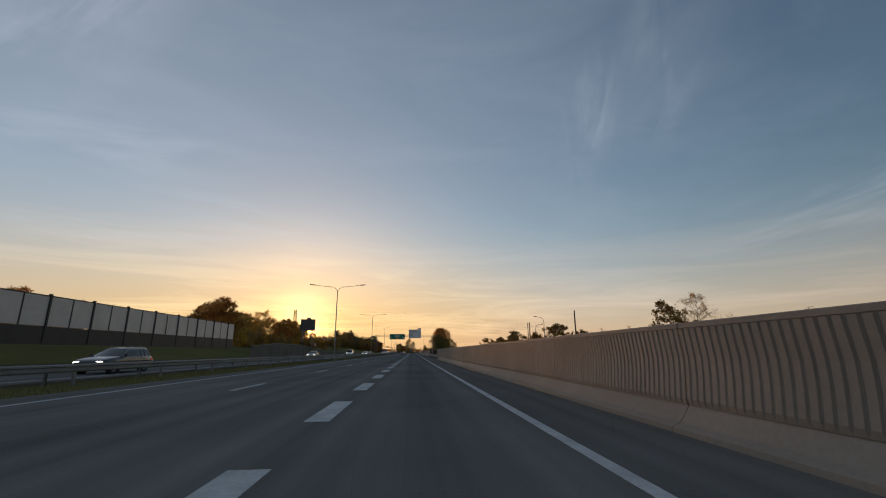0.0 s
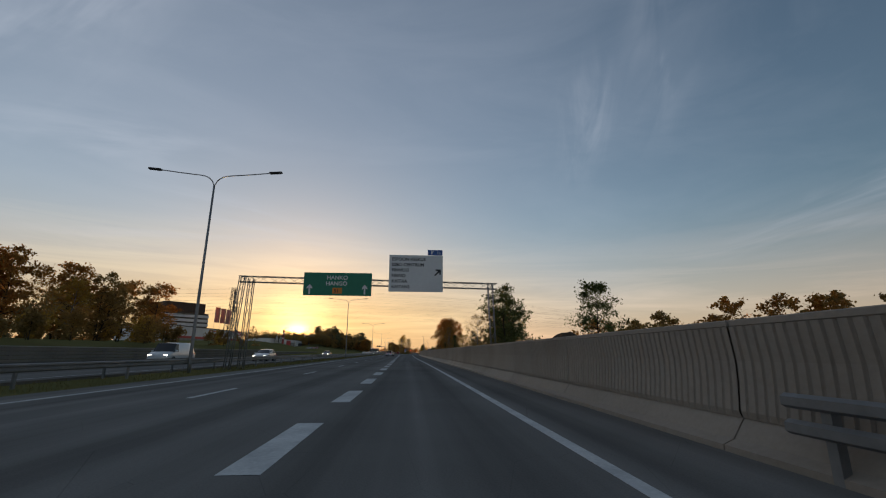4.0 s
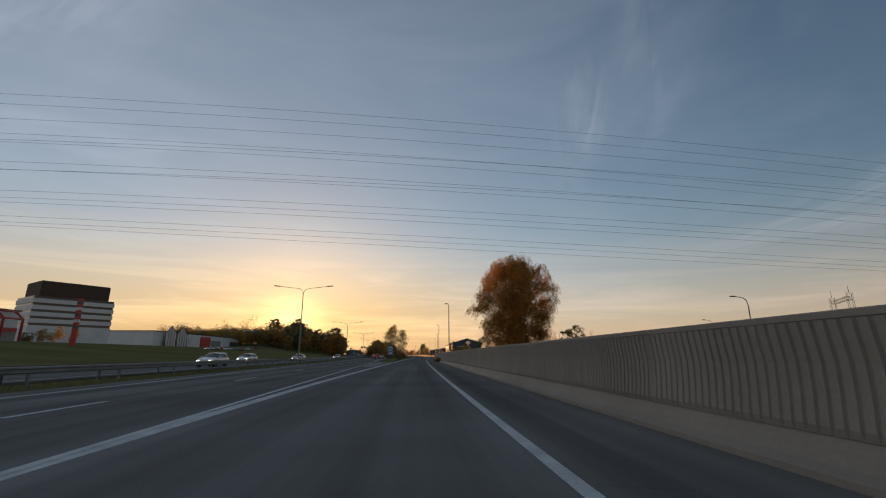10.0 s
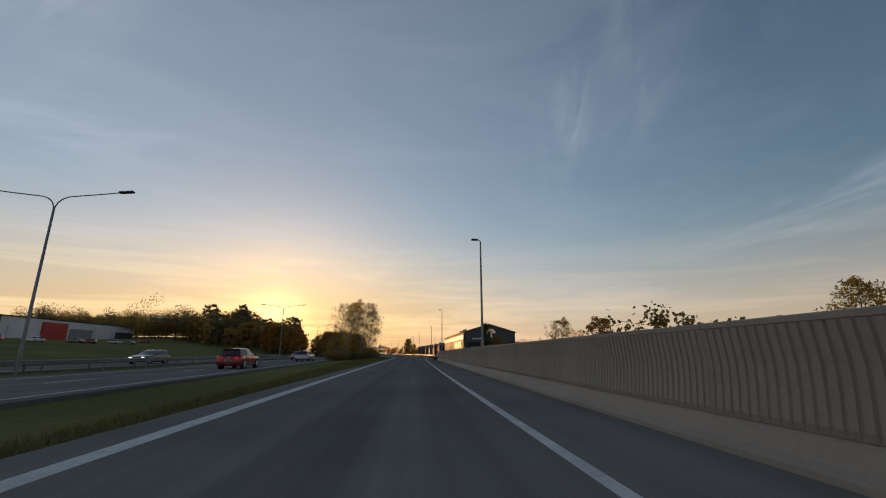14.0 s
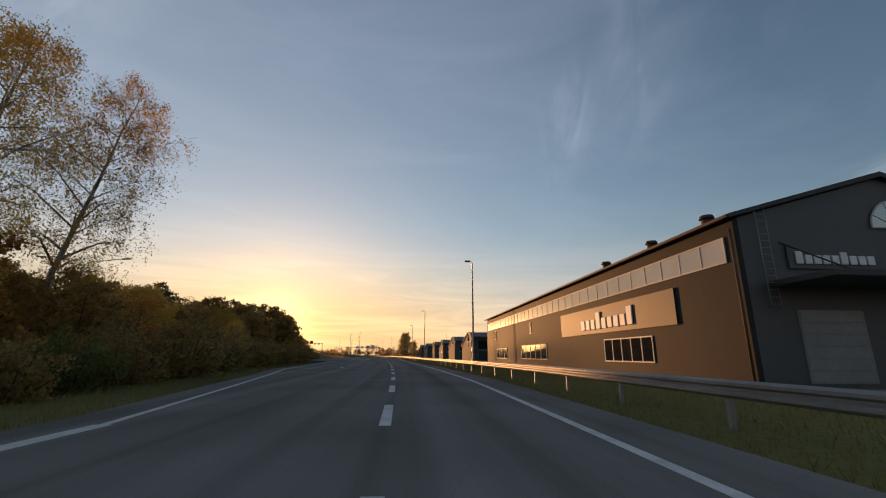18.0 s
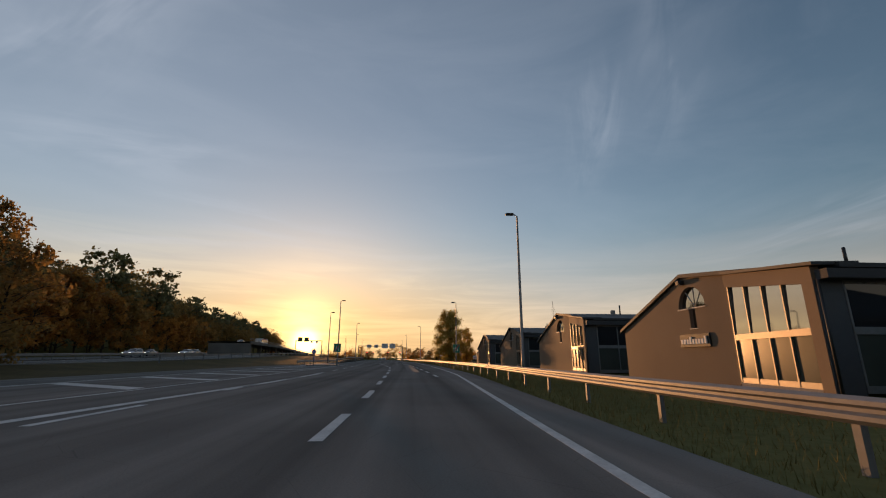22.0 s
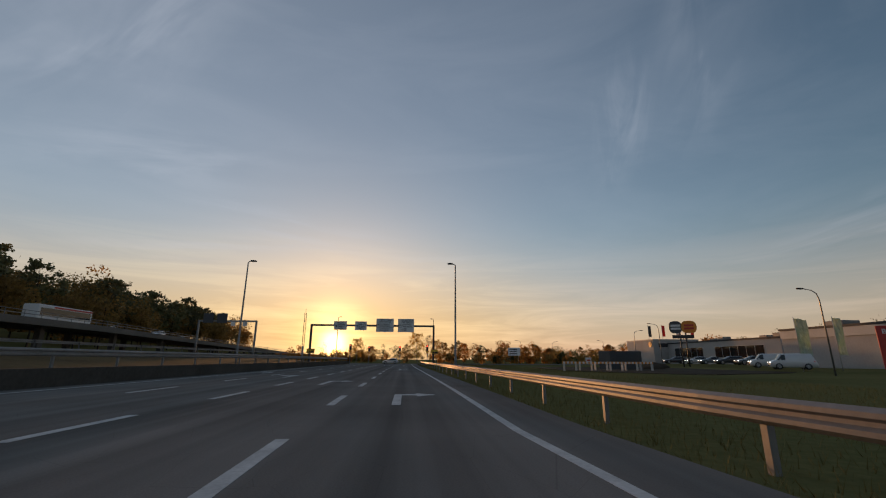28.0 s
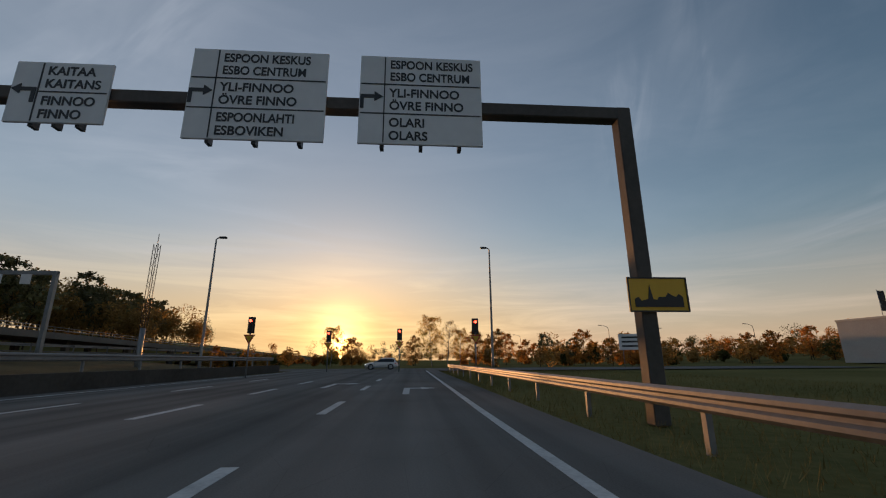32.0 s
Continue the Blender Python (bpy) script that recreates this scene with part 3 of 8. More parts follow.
tagged(part("road", ribbon(-380, 330, lambda s: MID(s) + 2.2, 3.9, 0.0), ASPHALT), "dark worn asphalt of the motorway with tyre tracks", "road", kind="structure")
tagged(part("road_exit", ribbon(330, 470, lambda s: EXIT_L(s) - 0.9, tab((330, 3.9), (455, 3.9), (470, 4.4)), 0.0), ASPHALT), "dark asphalt exit lane beside the noise wall", "road", kind="structure")
tagged(part("road_main", ribbon(330, 2000, lambda s: MID(s) + 2.2, lambda s: min(MID(s) + MAIN_W(s), EXIT_L(s) - 0.95 if s < 372 else 99), MID_Z, 0.9, 3), ASPHALT), "motorway carriageway rising to a bridge", "road", kind="structure")
tagged(part("road_opposite", ribbon(-380, 2000, lambda s: MID(s) - 14.5, lambda s: MID(s) - 2.4, MID_Z, 0.9, 6), ASPHALT), "opposite motorway carriageway of dark asphalt", "road", kind="structure")
WIDE_L = tab((470, -5.8), (493, -6.0), (512, -9.0), (523, -10.8), (568, -12.5), (580, -17), (592, -19.4), (615, -20.4), (650, -20.5), (690, -16.5), (760, -15.3), (836, -15.3), (840, -60))
tagged(part("road_wide", ribbon(470, 836, WIDE_L, lambda s: EDGE_R(s) + 1.3, 0.0), ASPHALT), "wide dark asphalt road before the crossing", "road", kind="structure")
tagged(part("road_crossing", ribbon(836, 852, -46, 70, 0.0), ASPHALT), "asphalt side road crossing ahead", "road", kind="structure")


bm = bmesh.new()
rows = []
for s in np.linspace(574, 836, 66):
    a, za = MID(s) + MAIN_W(s) - 0.1, MID_Z(s) - 0.06
    b = WIDE_L(s) - 0.15 if s < 664 else -17.6 + (s - 664) * 0.03
    rows.append([bm.verts.new(at(s, a + (b - a) * f, za + (-0.05 - za) * f ** 0.7)) for f in (0, 0.25, 0.5, 0.75, 1)])
for r0, r1 in zip(rows, rows[1:]):
    for i in range(4):
        bm.faces.new((r0[i], r0[i + 1], r1[i + 1], r1[i])).smooth = True
tagged(part("grass_bank", bm, BANK_SHADE), "bank sloping up to the motorway, coloured dark for the shade there", "ground", kind="structure")


def line(name, s0, s1, n, width, top=0.004, step=3.0):
    f = n if callable(n) else (lambda s: n)
    g = top if callable(top) else (lambda s: top)
    return ribbon(s0, s1, lambda s: f(s) - width / 2, lambda s: f(s) + width / 2, g, 0.003, step)


def dashes(road_name, label, s0, s1, n, width, length, period):
    root = thing(road_name, label, "lane line", kind="structure")
    s = s0
    while s < s1:
        part("dash", line("dash", s, s + length, n, width, step=length / 2), PAINT, root)
        s += period
    return root


tagged(part("lane_marking_edge", line("edge", -380, 836, EDGE_R, 0.17), PAINT), "solid white edge line along the lane", "road marking", kind="structure")
tagged(part("lane_marking_exit", line("exit", 238, 493, EXIT_L, 0.3), PAINT), "broad solid white line parting the exit lane", "road marking", kind="structure")
tagged(part("lane_marking_wide", line("wide", 493, 568, EXIT_L, 0.15), PAINT), "solid white line on the far side of the road", "road marking", kind="structure")
tagged(part("lane_marking_median", line("median", -380, 330, lambda s: MID(s) + 3.6, 0.15), PAINT), "solid white line beside the median", "road marking", kind="structure")
tagged(part("lane_marking_main", line("main", 330, 1500, lambda s: MID(s) + 3.6, 0.15, lambda s: MID_Z(s) + 0.004, 6), PAINT), "solid white line on the motorway", "road marking", kind="structure")
tagged(part("lane_marking_gore", line("gore", 262, 1500, lambda s: max(MID(s) + 10.6, -3.4 if s < 263 else -99), 0.15, lambda s: MID_Z(s) + 0.0085), PAINT), "solid white edge line of the motorway", "road marking", kind="structure")
tagged(part("lane_marking_far", line("far", -380, 1500, lambda s: MID(s) - 3.6, 0.15, lambda s: MID_Z(s) + 0.004, 6), PAINT), "solid white line of the opposite carriageway", "road marking", kind="structure")
dashes("lane_marking_broad", "broad white dashes between the exit lane and the motorway", -16.2, 236, EXIT_L, 0.42, 3.0, 5.96)
dashes("lane_marking_lanes", "thin white dashes between motorway lanes", -10.0, 430, lambda s: MID(s) + 7.1, 0.15, 3.0, 12.0)
dashes("lane_marking_a", "white dashes between two lanes", 453.0, 812, LANE_A, 0.2, 3.0, 6.6)
dashes("lane_marking_b", "white dashes beside the turning lane", 619.5, 815, LANE_B, 0.2, 3.0, 7.7)
dashes("lane_marking_c", "white dashes between the left lanes", 526.0, 815, LANE_C, 0.18, 3.4, 8.2)
tagged(part("lane_marking_left", line("left", 655, 832, lambda s: LEFT_RAIL(s) + 1.3, 0.15), PAINT), "solid white line beside the far guard rail", "road marking", kind="structure")
tagged(part("lane_marking_merge", line("merge", 580, 625, tab((580, -10.4), (588, -7.8), (612, -6.6), (625, -6.6)), 0.3), PAINT), "broad white line where a road joins", "road marking", kind="structure")

# paler strip laid just above the asphalt
PALE_STRIP = mat("pale_road_strip", (0.20, 0.188, 0.172), (0.26, 0.246, 0.228), 0.9, fine=30, coarse=0.5, bump=0.2)
tagged(part("road_patch", ribbon(628, 661, 0.32, tab((628, 0.85), (661, 0.7)), 0.003, 0.002, 4), PALE_STRIP), "pale strip along the asphalt", "road", kind="structure")
hatch = thing("hatched_area", "white chevron bars painted in the gore", "road marking", kind="structure")
for k in range(13):
    s = 292 + k * 4.6
    a, b = MID(s) + 11.0, EXIT_L(s) - 0.3
    mid_n = (a + b) / 2
    if b - a < 1.2:
        continue
    for n0, n1 in ((a, mid_n), (b, mid_n)):
        bmh = bmesh.new()
        q = [bmh.verts.new(at(s + ds, n, 0.013)) for ds, n in ((3.0, n0), (4.1, n0), (1.1, n1), (0, n1))]
        bmh.faces.new(q)
        bmesh.ops.recalc_face_normals(bmh, faces=bmh.faces)
        part("bar", bmh, PAINT, hatch)
hatch2 = thing("hatched_island", "white bars painted on the traffic island", "road marking", kind="structure")
for k in range(9):
    s = 612 + k * 6.5
    bmh = bmesh.new()
    q = [bmh.verts.new(at(s + ds, n, 0.006)) for ds, n in ((0, -15.5), (1.0, -15.5), (-2.6, -10.0), (-3.6, -10.0))]
    bmh.faces.new(q)
    part("bar", bmh, PAINT, hatch2)
part("border", line("border", 606, 668, -15.8, 0.15), PAINT, hatch2)
part("border", line("border", 600, 668, -9.7, 0.15), PAINT, hatch2)

# ---- noise wall ----
PANEL = 5.75


def wall_panel(ribbed=True, height=1.52):
    """One concrete panel with shallow upright grooves; local y along the road, -x towards it."""
    bm = bmesh.new()
    box(bm, (0.10, 0.012, 0.02), (0.26, PANEL - 0.012, height))
    box(bm, (-0.03, 0.012, height - 0.085), (0.10, PANEL - 0.012, height), 0.012)
    levels = [(0.36, -0.01), (0.44, -0.035), (0.75, 0.0), (1.02, 0.012), (height - 0.085, -0.03)]
    pitch = (PANEL - 0.1) / 40
    prof = [(0.012, 0.0)]
    for k in range(40):
        y = 0.05 + k * pitch
        if ribbed:
            prof += [(y + 0.045, 0.0), (y + 0.056, 0.018), (y + 0.071, 0.025), (y + 0.086, 0.018), (y + 0.097, 0.0)]
    prof.append((PANEL - 0.012, 0.0))
    rows = [[bm.verts.new((x + (g if 0 < i < len(levels) else 0), y, z)) for y, g in prof] for i, (z, x) in enumerate(levels)]
    for a, b in zip(rows, rows[1:]):
        for i in range(len(prof) - 1):
            bm.faces.new((a[i + 1], a[i], b[i], b[i + 1]))
    return bm


def wall_foot():
    return prism([(0.3, -0.1), (-0.30, -0.1), (-0.30, 0.07), (-0.16, 0.13), (-0.04, 0.30), (0.03, 0.385), (0.3, 0.385)], 0.008, PANEL - 0.008)


def noise_wall(name, s0, count, ribbed=True, n=4.0):
    root = thing(name, "beige ribbed concrete noise wall along the road", "noise wall", kind="structure")
    panel_me = foot_me = None
    for k in range(count):
        s = s0 + k * PANEL
        h = 1.5 + 0.02 * math.sin(s * 0.05)
        m = stand(s, n)
        if panel_me is None:
            panel_me, foot_me = mesh_of("panel", wall_panel(ribbed)), mesh_of("plinth", wall_foot())
        part("panel", panel_me, WALLC, root, m=m)
        part("plinth", foot_me, WALLC, root, m=m)
    return root


wall1 = noise_wall("wall_noise_1", 63.7 - 38 * PANEL, 39)
wall3 = noise_wall("wall_noise_3", 109.85, 61)
for nm, shape in (("panel", wall_panel()), ("plinth", wall_foot())):
    part(nm, shape, WALLC, wall3, m=stand(106.65, 4.0) @ Matrix.Diagonal((1, 3.18 / PANEL, 1, 1)))
for nm, shape in (("panel", wall_panel(False)), ("plinth", wall_foot())):
    part(nm, shape, WALLC, wall1, m=stand(69.45, 4.0) @ Matrix.Diagonal((1, 0.84 / PANEL, 1, 1)))

screen = thing("wall_bridge_screen", "bridge parapet of steel posts with glass and concrete panes", "noise screen", kind="structure")
post_me = mesh_of("post", boxes(((-0.09, -0.06, -0.1), (-0.075, 0.06, 1.5)), ((0.075, -0.06, -0.1), (0.09, 0.06, 1.5)), ((-0.075, -0.01, -0.1), (0.075, 0.01, 1.5))))
pane_me = mesh_of("pane", boxes(((-0.012, 0.07, 0.30), (0.012, 2.345, 1.46))))
solid_me = mesh_of("pane", boxes(((-0.04, 0.07, 0.12), (0.04, 2.345, 1.46)), bevel=0.006))
kerb_me = mesh_of("kerb", boxes(((-0.25, 0.0, -0.1), (0.25, 2.415, 0.14)), bevel=0.02))
frame_me = mesh_of("handrail", boxes(((-0.03, 0.0, 1.44), (0.03, 2.415, 1.5)), bevel=0.008))
for k in range(16):
    s = 70.37 + k * 2.415
    m = stand(s, 4.05)
    part("post", post_me, DARKSTEEL, screen, m=m)
    if k == 15:
        break
    solid = 86 < s < 93
    pn = part("pane", solid_me if solid else pane_me, WALLC if solid else GLASS_C, screen, m=m)
    if not solid:
        pn.visible_shadow = False
    part("kerb", kerb_me, CONCRETE, screen, m=m)
    part("handrail", frame_me, DARKSTEEL, screen, m=m)
    if k in (13, 14):
        for i in range(5 if k == 13 else 4):
            part("scrawl", boxes(((-0.022, 0.3 + i * 0.34, 1.2), (-0.014, 0.48 + i * 0.34, 1.24)), ((-0.022, 0.3 + i * 0.34, 1.04), (-0.014, 0.34 + i * 0.34, 1.2)), ((-0.022, 0.4 + i * 0.34, 1.04), (-0.014, 0.48 + i * 0.34, 1.07))), SIGNK, pn)


# ---- guard rails ----
WBEAM = [(0.0, 0.42), (-0.05, 0.47), (-0.05, 0.52), (0.0, 0.555), (0.0, 0.60), (-0.05, 0.635), (-0.05, 0.685), (0.0, 0.73)]


def sweep(s0, s1, n, profile, top, step=4.0, flip=1):
    bm = bmesh.new()
    prev = None
    f = n if callable(n) else (lambda s: n)
    g = top if callable(top) else (lambda s: top)
    for s in np.linspace(s0, s1, max(2, int((s1 - s0) / step) + 1)):
        row = [bm.verts.new(at(s, f(s) + flip * a, b + g(s))) for a, b in profile]
        row += [bm.verts.new(at(s, f(s) + flip * (a + 0.012), b + g(s))) for a, b in profile[::-1]]
        if prev:
            for i in range(len(row)):
                j = (i + 1) % len(row)
                bm.faces.new((prev[i], prev[j], row[j], row[i]))
        prev = row
    bmesh.ops.recalc_face_normals(bm, faces=bm.faces)
    return bm


RAIL_POST = mesh_of("post", boxes(((0.0, -0.05, -0.15), (0.012, 0.05, 0.72)), ((0.012, -0.05, -0.15), (0.09, -0.038, 0.72)), ((0.012, 0.038, -0.15), (0.09, 0.05, 0.72))))


def guard_rail(s0, s1, n, flip=1, top=0.0, every=4.0, double=False):
    root = thing("guard_rail", "galvanised steel guard rail on posts beside the road", "guard rail", group="guard rails")
    f = n if callable(n) else (lambda s: n)
    g = top if callable(top) else (lambda s: top)
    if double:
        for z in (0.36, 0.60):
            part("beam", sweep(s0, s1, n, [(0.0, z), (-0.05, z + 0.03), (-0.05, z + 0.11), (0.0, z + 0.14)], g, 4.0, flip), ZINC, root)
    else:
        part("beam", sweep(s0, s1, n, WBEAM, g, 4.0, flip), ZINC, root)
    s = s0 + 0.5
    while s < s1:
        part("post", RAIL_POST, ZINC, root, m=stand(s, f(s) + flip * 0.02, g(s), 0 if flip > 0 else 180))
        s += every
    return root


RIGHT_RAIL = tab((456, 3.9), (466, 4.6), (480, 5.3), (505, 5.7), (540, 5.2), (570, 4.8), (600, 5.0), (630, 6.0), (690, 6.0), (730, 4.0), (760, 3.9), (835, 3.9))
guard_rail(456, 834, RIGHT_RAIL)
guard_rail(63, 114.6, 3.68, every=2.415, double=True)
guard_rail(-150, 700, lambda s: MID(s) - 0.7, -1, MID_Z, 6.0)
guard_rail(-150, 700, lambda s: MID(s) - 1.9, 1, MID_Z, 6.0)
guard_rail(662, 832, LEFT_RAIL, -1, RAIL_Z)
tagged(part("retaining_kerb", ribbon(694, 834, lambda s: LEFT_RAIL(s) - 0.3, lambda s: LEFT_RAIL(s) + 0.12, lambda s: RAIL_Z(s) - 0.03, 0.9, 4), DARKCON), "low weathered concrete kerb wall under the guard rail, darkened against the sun", "kerb wall", kind="structure")
guard_rail(640, 980, lambda s: MID(s) + 15.0, 1, MID_Z, 6.0)

# ---- lamps ----
def lamp_double():
    root = thing("street_lamp", "tall grey steel street lamp with two curved arms", "street lamp", group="median lamps")
    part("pole", tube([(0, 0, -0.1), (0, 0, 0.5), (0, 0, 5), (0, 0, 11.9)], [0.11, 0.105, 0.085, 0.06], 10), POLE, root)
    for sx in (-1, 1):
        pts = [(0, 0, 11.85)] + [(sx * (0.05 + 0.95 * (1 - math.cos(a))), 0, 11.85 + 0.75 * math.sin(a)) for a in np.linspace(0.2, 1.5, 6)] + [(sx * 2.4, 0, 12.75), (sx * 3.6, 0, 12.9)]
        arm = part("arm", tube(pts, 0.035, 8), POLE, root)
        bm = bmesh.new()
        box(bm, (-0.42, -0.14, -0.05), (0.42, 0.14, 0.07), 0.04)
        part("lamp_head", bm, DARKSTEEL, arm, m=Matrix.Translation((sx * 3.9, 0, 12.92)) @ Matrix.Rotation(-sx * 0.08, 4, "Y"))
    return root


def lamp_single(lean=-1):
    root = thing("street_lamp", "tapered galvanised lamp post with one short head", "street lamp", group="roadside lamps")
    part("pole", tube([(0, 0, -0.1), (0, 0, 1.2), (0, 0, 1.25), (0, 0, 6), (0, 0, 9.9), (-0.12, 0, 10.0), (-0.3, 0, 10.03)], [0.11, 0.11, 0.095, 0.08, 0.055, 0.045, 0.04], 10), POLE, root)
    bm = bmesh.new()
    box(bm, (-0.75, -0.14, 9.97), (-0.22, 0.14, 10.11), 0.045)
    part("lamp_head", bm, DARKSTEEL, root)
    return root


first = lamp_double()
first.matrix_basis = stand(-3, MID(-3) - 1.1)
for s in (67, 138, 208, 279, 345, 405, 466, 530, 595):
    copy_thing(first, stand(s, MID(s) + LAMP_N(s), MID_Z(s) + LAMP_Z(s)))
first = lamp_single()
first.matrix_basis = stand(357, 5.6)
for s, n in ((413, 5.2), (470, 5.4), (525, 6.5), (573, 6.0), (617, 6.6), (661, 8.0), (716, 5.7), (763, 4.6), (820, 6.2)):
    copy_thing(first, stand(s, n))
for s, n in ((661, -10.6), (680, -14.9), (707, -11.8), (764, -14.9), (818, -14.6)):
    copy_thing(first, stand(s, n, 0, 180))

# ---- sign gantry over the motorway ----
def lattice_leg(base, top, w=0.35):
    """A slim lattice column of four corner bars and zigzag braces, one mesh."""
    b = []
    base, top = Vector(base), Vector(top)
    n = max(3, int((top - base).length / 0.7))
    d = (top - base).normalized()
    side = Vector((1, 0, 0)) if abs(d.x) < 0.7 else Vector((0, 0, 1))
    other = d.cross(side).normalized()
    cs = [(side * i + other * j) * w / 2 for i, j in ((-1, -1), (1, -1), (1, 1), (-1, 1))]
    for c in cs:
        b.append(tube([base + c, top + c], 0.03, 5))
    for k in range(n):
        p, q = base.lerp(top, k / n), base.lerp(top, (k + 1) / n)
        for i in range(4):
            j = (i + 1) % 4
            b.append(tube([p + cs[i], q + cs[j]] if k % 2 else [p + cs[j], q + cs[i]], 0.013, 4, False))
    return merge(*b)


def board(root, x0, x1, z0, z1, material, y=0.0):
    bm = boxes(((x0, y - 0.03, z0), (x1, y + 0.03, z1)), bevel=0.01)
    return part("sign_board", bm, material, root)


def arrow_shape(points):
    bm = bmesh.new()
    a = [bm.verts.new((x, 0, z)) for x, z in points]
    b = [bm.verts.new((x, -0.012, z)) for x, z in points]
    bm.faces.new(b)
    for i in range(len(a)):
        j = (i + 1) % len(a)
        bm.faces.new((a[i], a[j], b[j], b[i]))
    bmesh.ops.recalc_face_normals(bm, faces=bm.faces)
    return bm


def words(text, x, z, size, ink, bd, wide=1.0, y=-0.034):
    return letters(text, size, ink, bd, Matrix.Translation((x, y, z)) @ UPRIGHT, wide=wide)


UP_ARROW = [(-0.06, 0), (0.06, 0), (0.06, 0.45), (0.2, 0.38), (0.2, 0.5), (0, 0.72), (-0.2, 0.5), (-0.2, 0.38), (-0.06, 0.45)]
gantry = thing("sign_gantry", "steel lattice gantry carrying a green and a white direction sign", "sign gantry", stand(142, 0))
part("column", lattice_leg((-12.6, 0, -0.1), (-12.2, 0, 6.5)), ZINC, gantry)
part("column", lattice_leg((-12.0, 0.9, -0.1), (-11.9, 0.9, 6.5)), ZINC, gantry)
part("column", lattice_leg((6.2, 0, -0.1), (6.0, 0, 6.2)), ZINC, gantry)
part("crossbeam", lattice_leg((-12.6, 0.45, 6.35), (6.6, 0.45, 6.05), 0.42), ZINC, gantry)
gb = board(gantry, -7.85, -2.9, 5.15, 6.85, GREENP)
words("HANKO", -6.2, 6.34, 0.42, SIGNW, gb)
words("HANG\u00d6", -6.25, 5.9, 0.42, SIGNW, gb)
part("road_badge", boxes(((-5.75, -0.045, 5.3), (-5.05, -0.03, 5.72))), ORANGEP, gb)
words("51", -5.63, 5.37, 0.36, SIGNK, gb, y=-0.052)
for x in (-7.4, -3.4):
    part("arrow", arrow_shape(UP_ARROW), SIGNW, gb, m=Matrix.Translation((x, -0.034, 5.25)))
wb = board(gantry, -1.65, 2.4, 5.5, 8.3, SIGNW)
for i, w in enumerate(("ESPOON KESKUS", "ESBO CENTRUM", "FINNOO", "FINNO", "KAITAA", "KAITANS")):
    words(w, -1.45, 7.86 - i * 0.42, 0.34, SIGNK, wb, 0.98)
part("arrow", arrow_shape([(0, 0.07), (0.07, 0), (0.38, 0.31), (0.38, 0.12), (0.5, 0.12), (0.5, 0.52), (0.1, 0.52), (0.1, 0.4), (0.3, 0.4)]), SIGNK, wb, m=Matrix.Translation((1.75, -0.034, 6.7)))
tb = board(gantry, 1.25, 2.38, 8.32, 8.74, BLUEP)
words("11", 1.95, 8.41, 0.3, SIGNW, tb)
part("exit_symbol", arrow_shape([(0, 0), (0.1, 0), (0.1, 0.14), (0.26, 0.28), (0.19, 0.32), (0.06, 0.2), (0.06, 0.32), (0, 0.32)]), SIGNW, tb, m=Matrix.Translation((1.5, -0.034, 8.38)))

# ---- sign gantry before the crossing ----
g2 = thing("sign_portal", "dark steel portal carrying four white direction signs", "sign gantry", stand(795, 0))
part("column", boxes(((4.55, -0.16, -0.1), (4.87, 0.16, 6.66)), bevel=0.02), PORTAL, g2)
part("column", boxes(((-15.35, -0.16, -0.1), (-15.03, 0.16, 6.66)), bevel=0.02), PORTAL, g2)
part("crossbeam", boxes(((-15.35, -0.15, 6.36), (4.87, 0.15, 6.66)), bevel=0.02), PORTAL, g2)
TURN = [(0, 0), (0.08, 0), (0.08, 0.26), (0.3, 0.26), (0.3, 0.18), (0.48, 0.3), (0.3, 0.42), (0.3, 0.34), (0, 0.34)]
for x0, x1, z0, z1, rows, right in ((-11.6, -9.5, 5.76, 7.16, (("KAITAA", "KAITANS"), ("FINNOO", "FINNO")), False),
                                    (-8.2, -6.3, 5.76, 7.16, (("KAITAA", "KAITANS"), ("FINNOO", "FINNO")), False),
                                    (-4.75, -1.9, 5.51, 7.66, (("ESPOON KESKUS", "ESBO CENTRUM"), ("YLI-FINNOO", "\u00d6VRE FINNO"), ("ESPOONLAHTI", "ESBOVIKEN")), True),
                                    (-1.2, 1.45, 5.51, 7.66, (("ESPOON KESKUS", "ESBO CENTRUM"), ("YLI-FINNOO", "\u00d6VRE FINNO"), ("OLARI", "OLARS")), True)):
    bd = board(g2, x0, x1, z0, z1, SIGNW, -0.22)
    cell = (z1 - z0) / len(rows)
    part("rule", boxes(((x0 + 0.52, -0.262, z0 + 0.03), (x0 + 0.545, -0.25, z1 - 0.03))), SIGNK, bd)
    for i, pair in enumerate(rows):
        top = z1 - i * cell
        if i:
            part("rule", boxes(((x0 + (0.03 if right else 0.55), -0.262, top - 0.012), (x1 - 0.03, -0.25, top + 0.012))), SIGNK, bd)
        size = cell * 0.40
        for j, w in enumerate(pair):
            words(w, x0 + 0.64, top - cell * (0.43 + 0.43 * j), size, SIGNK, bd, 0.84 if len(w) > 10 else 0.95, y=-0.256)
    part("arrow", arrow_shape(TURN), SIGNK, bd, m=Matrix.Translation((x0 + (0.02 if right else 0.5), -0.254, (z0 + z1) / 2 - 0.25)) @ Matrix.Diagonal((1 if right else -1, 1, 1, 1)))
    for x in (x0 + 0.5, (x0 + x1) / 2, x1 - 0.5):
        part("bracket", boxes(((x - 0.04, -0.2, z0 - 0.06), (x + 0.04, -0.02, z1 - 0.2))), DARKSTEEL, g2)


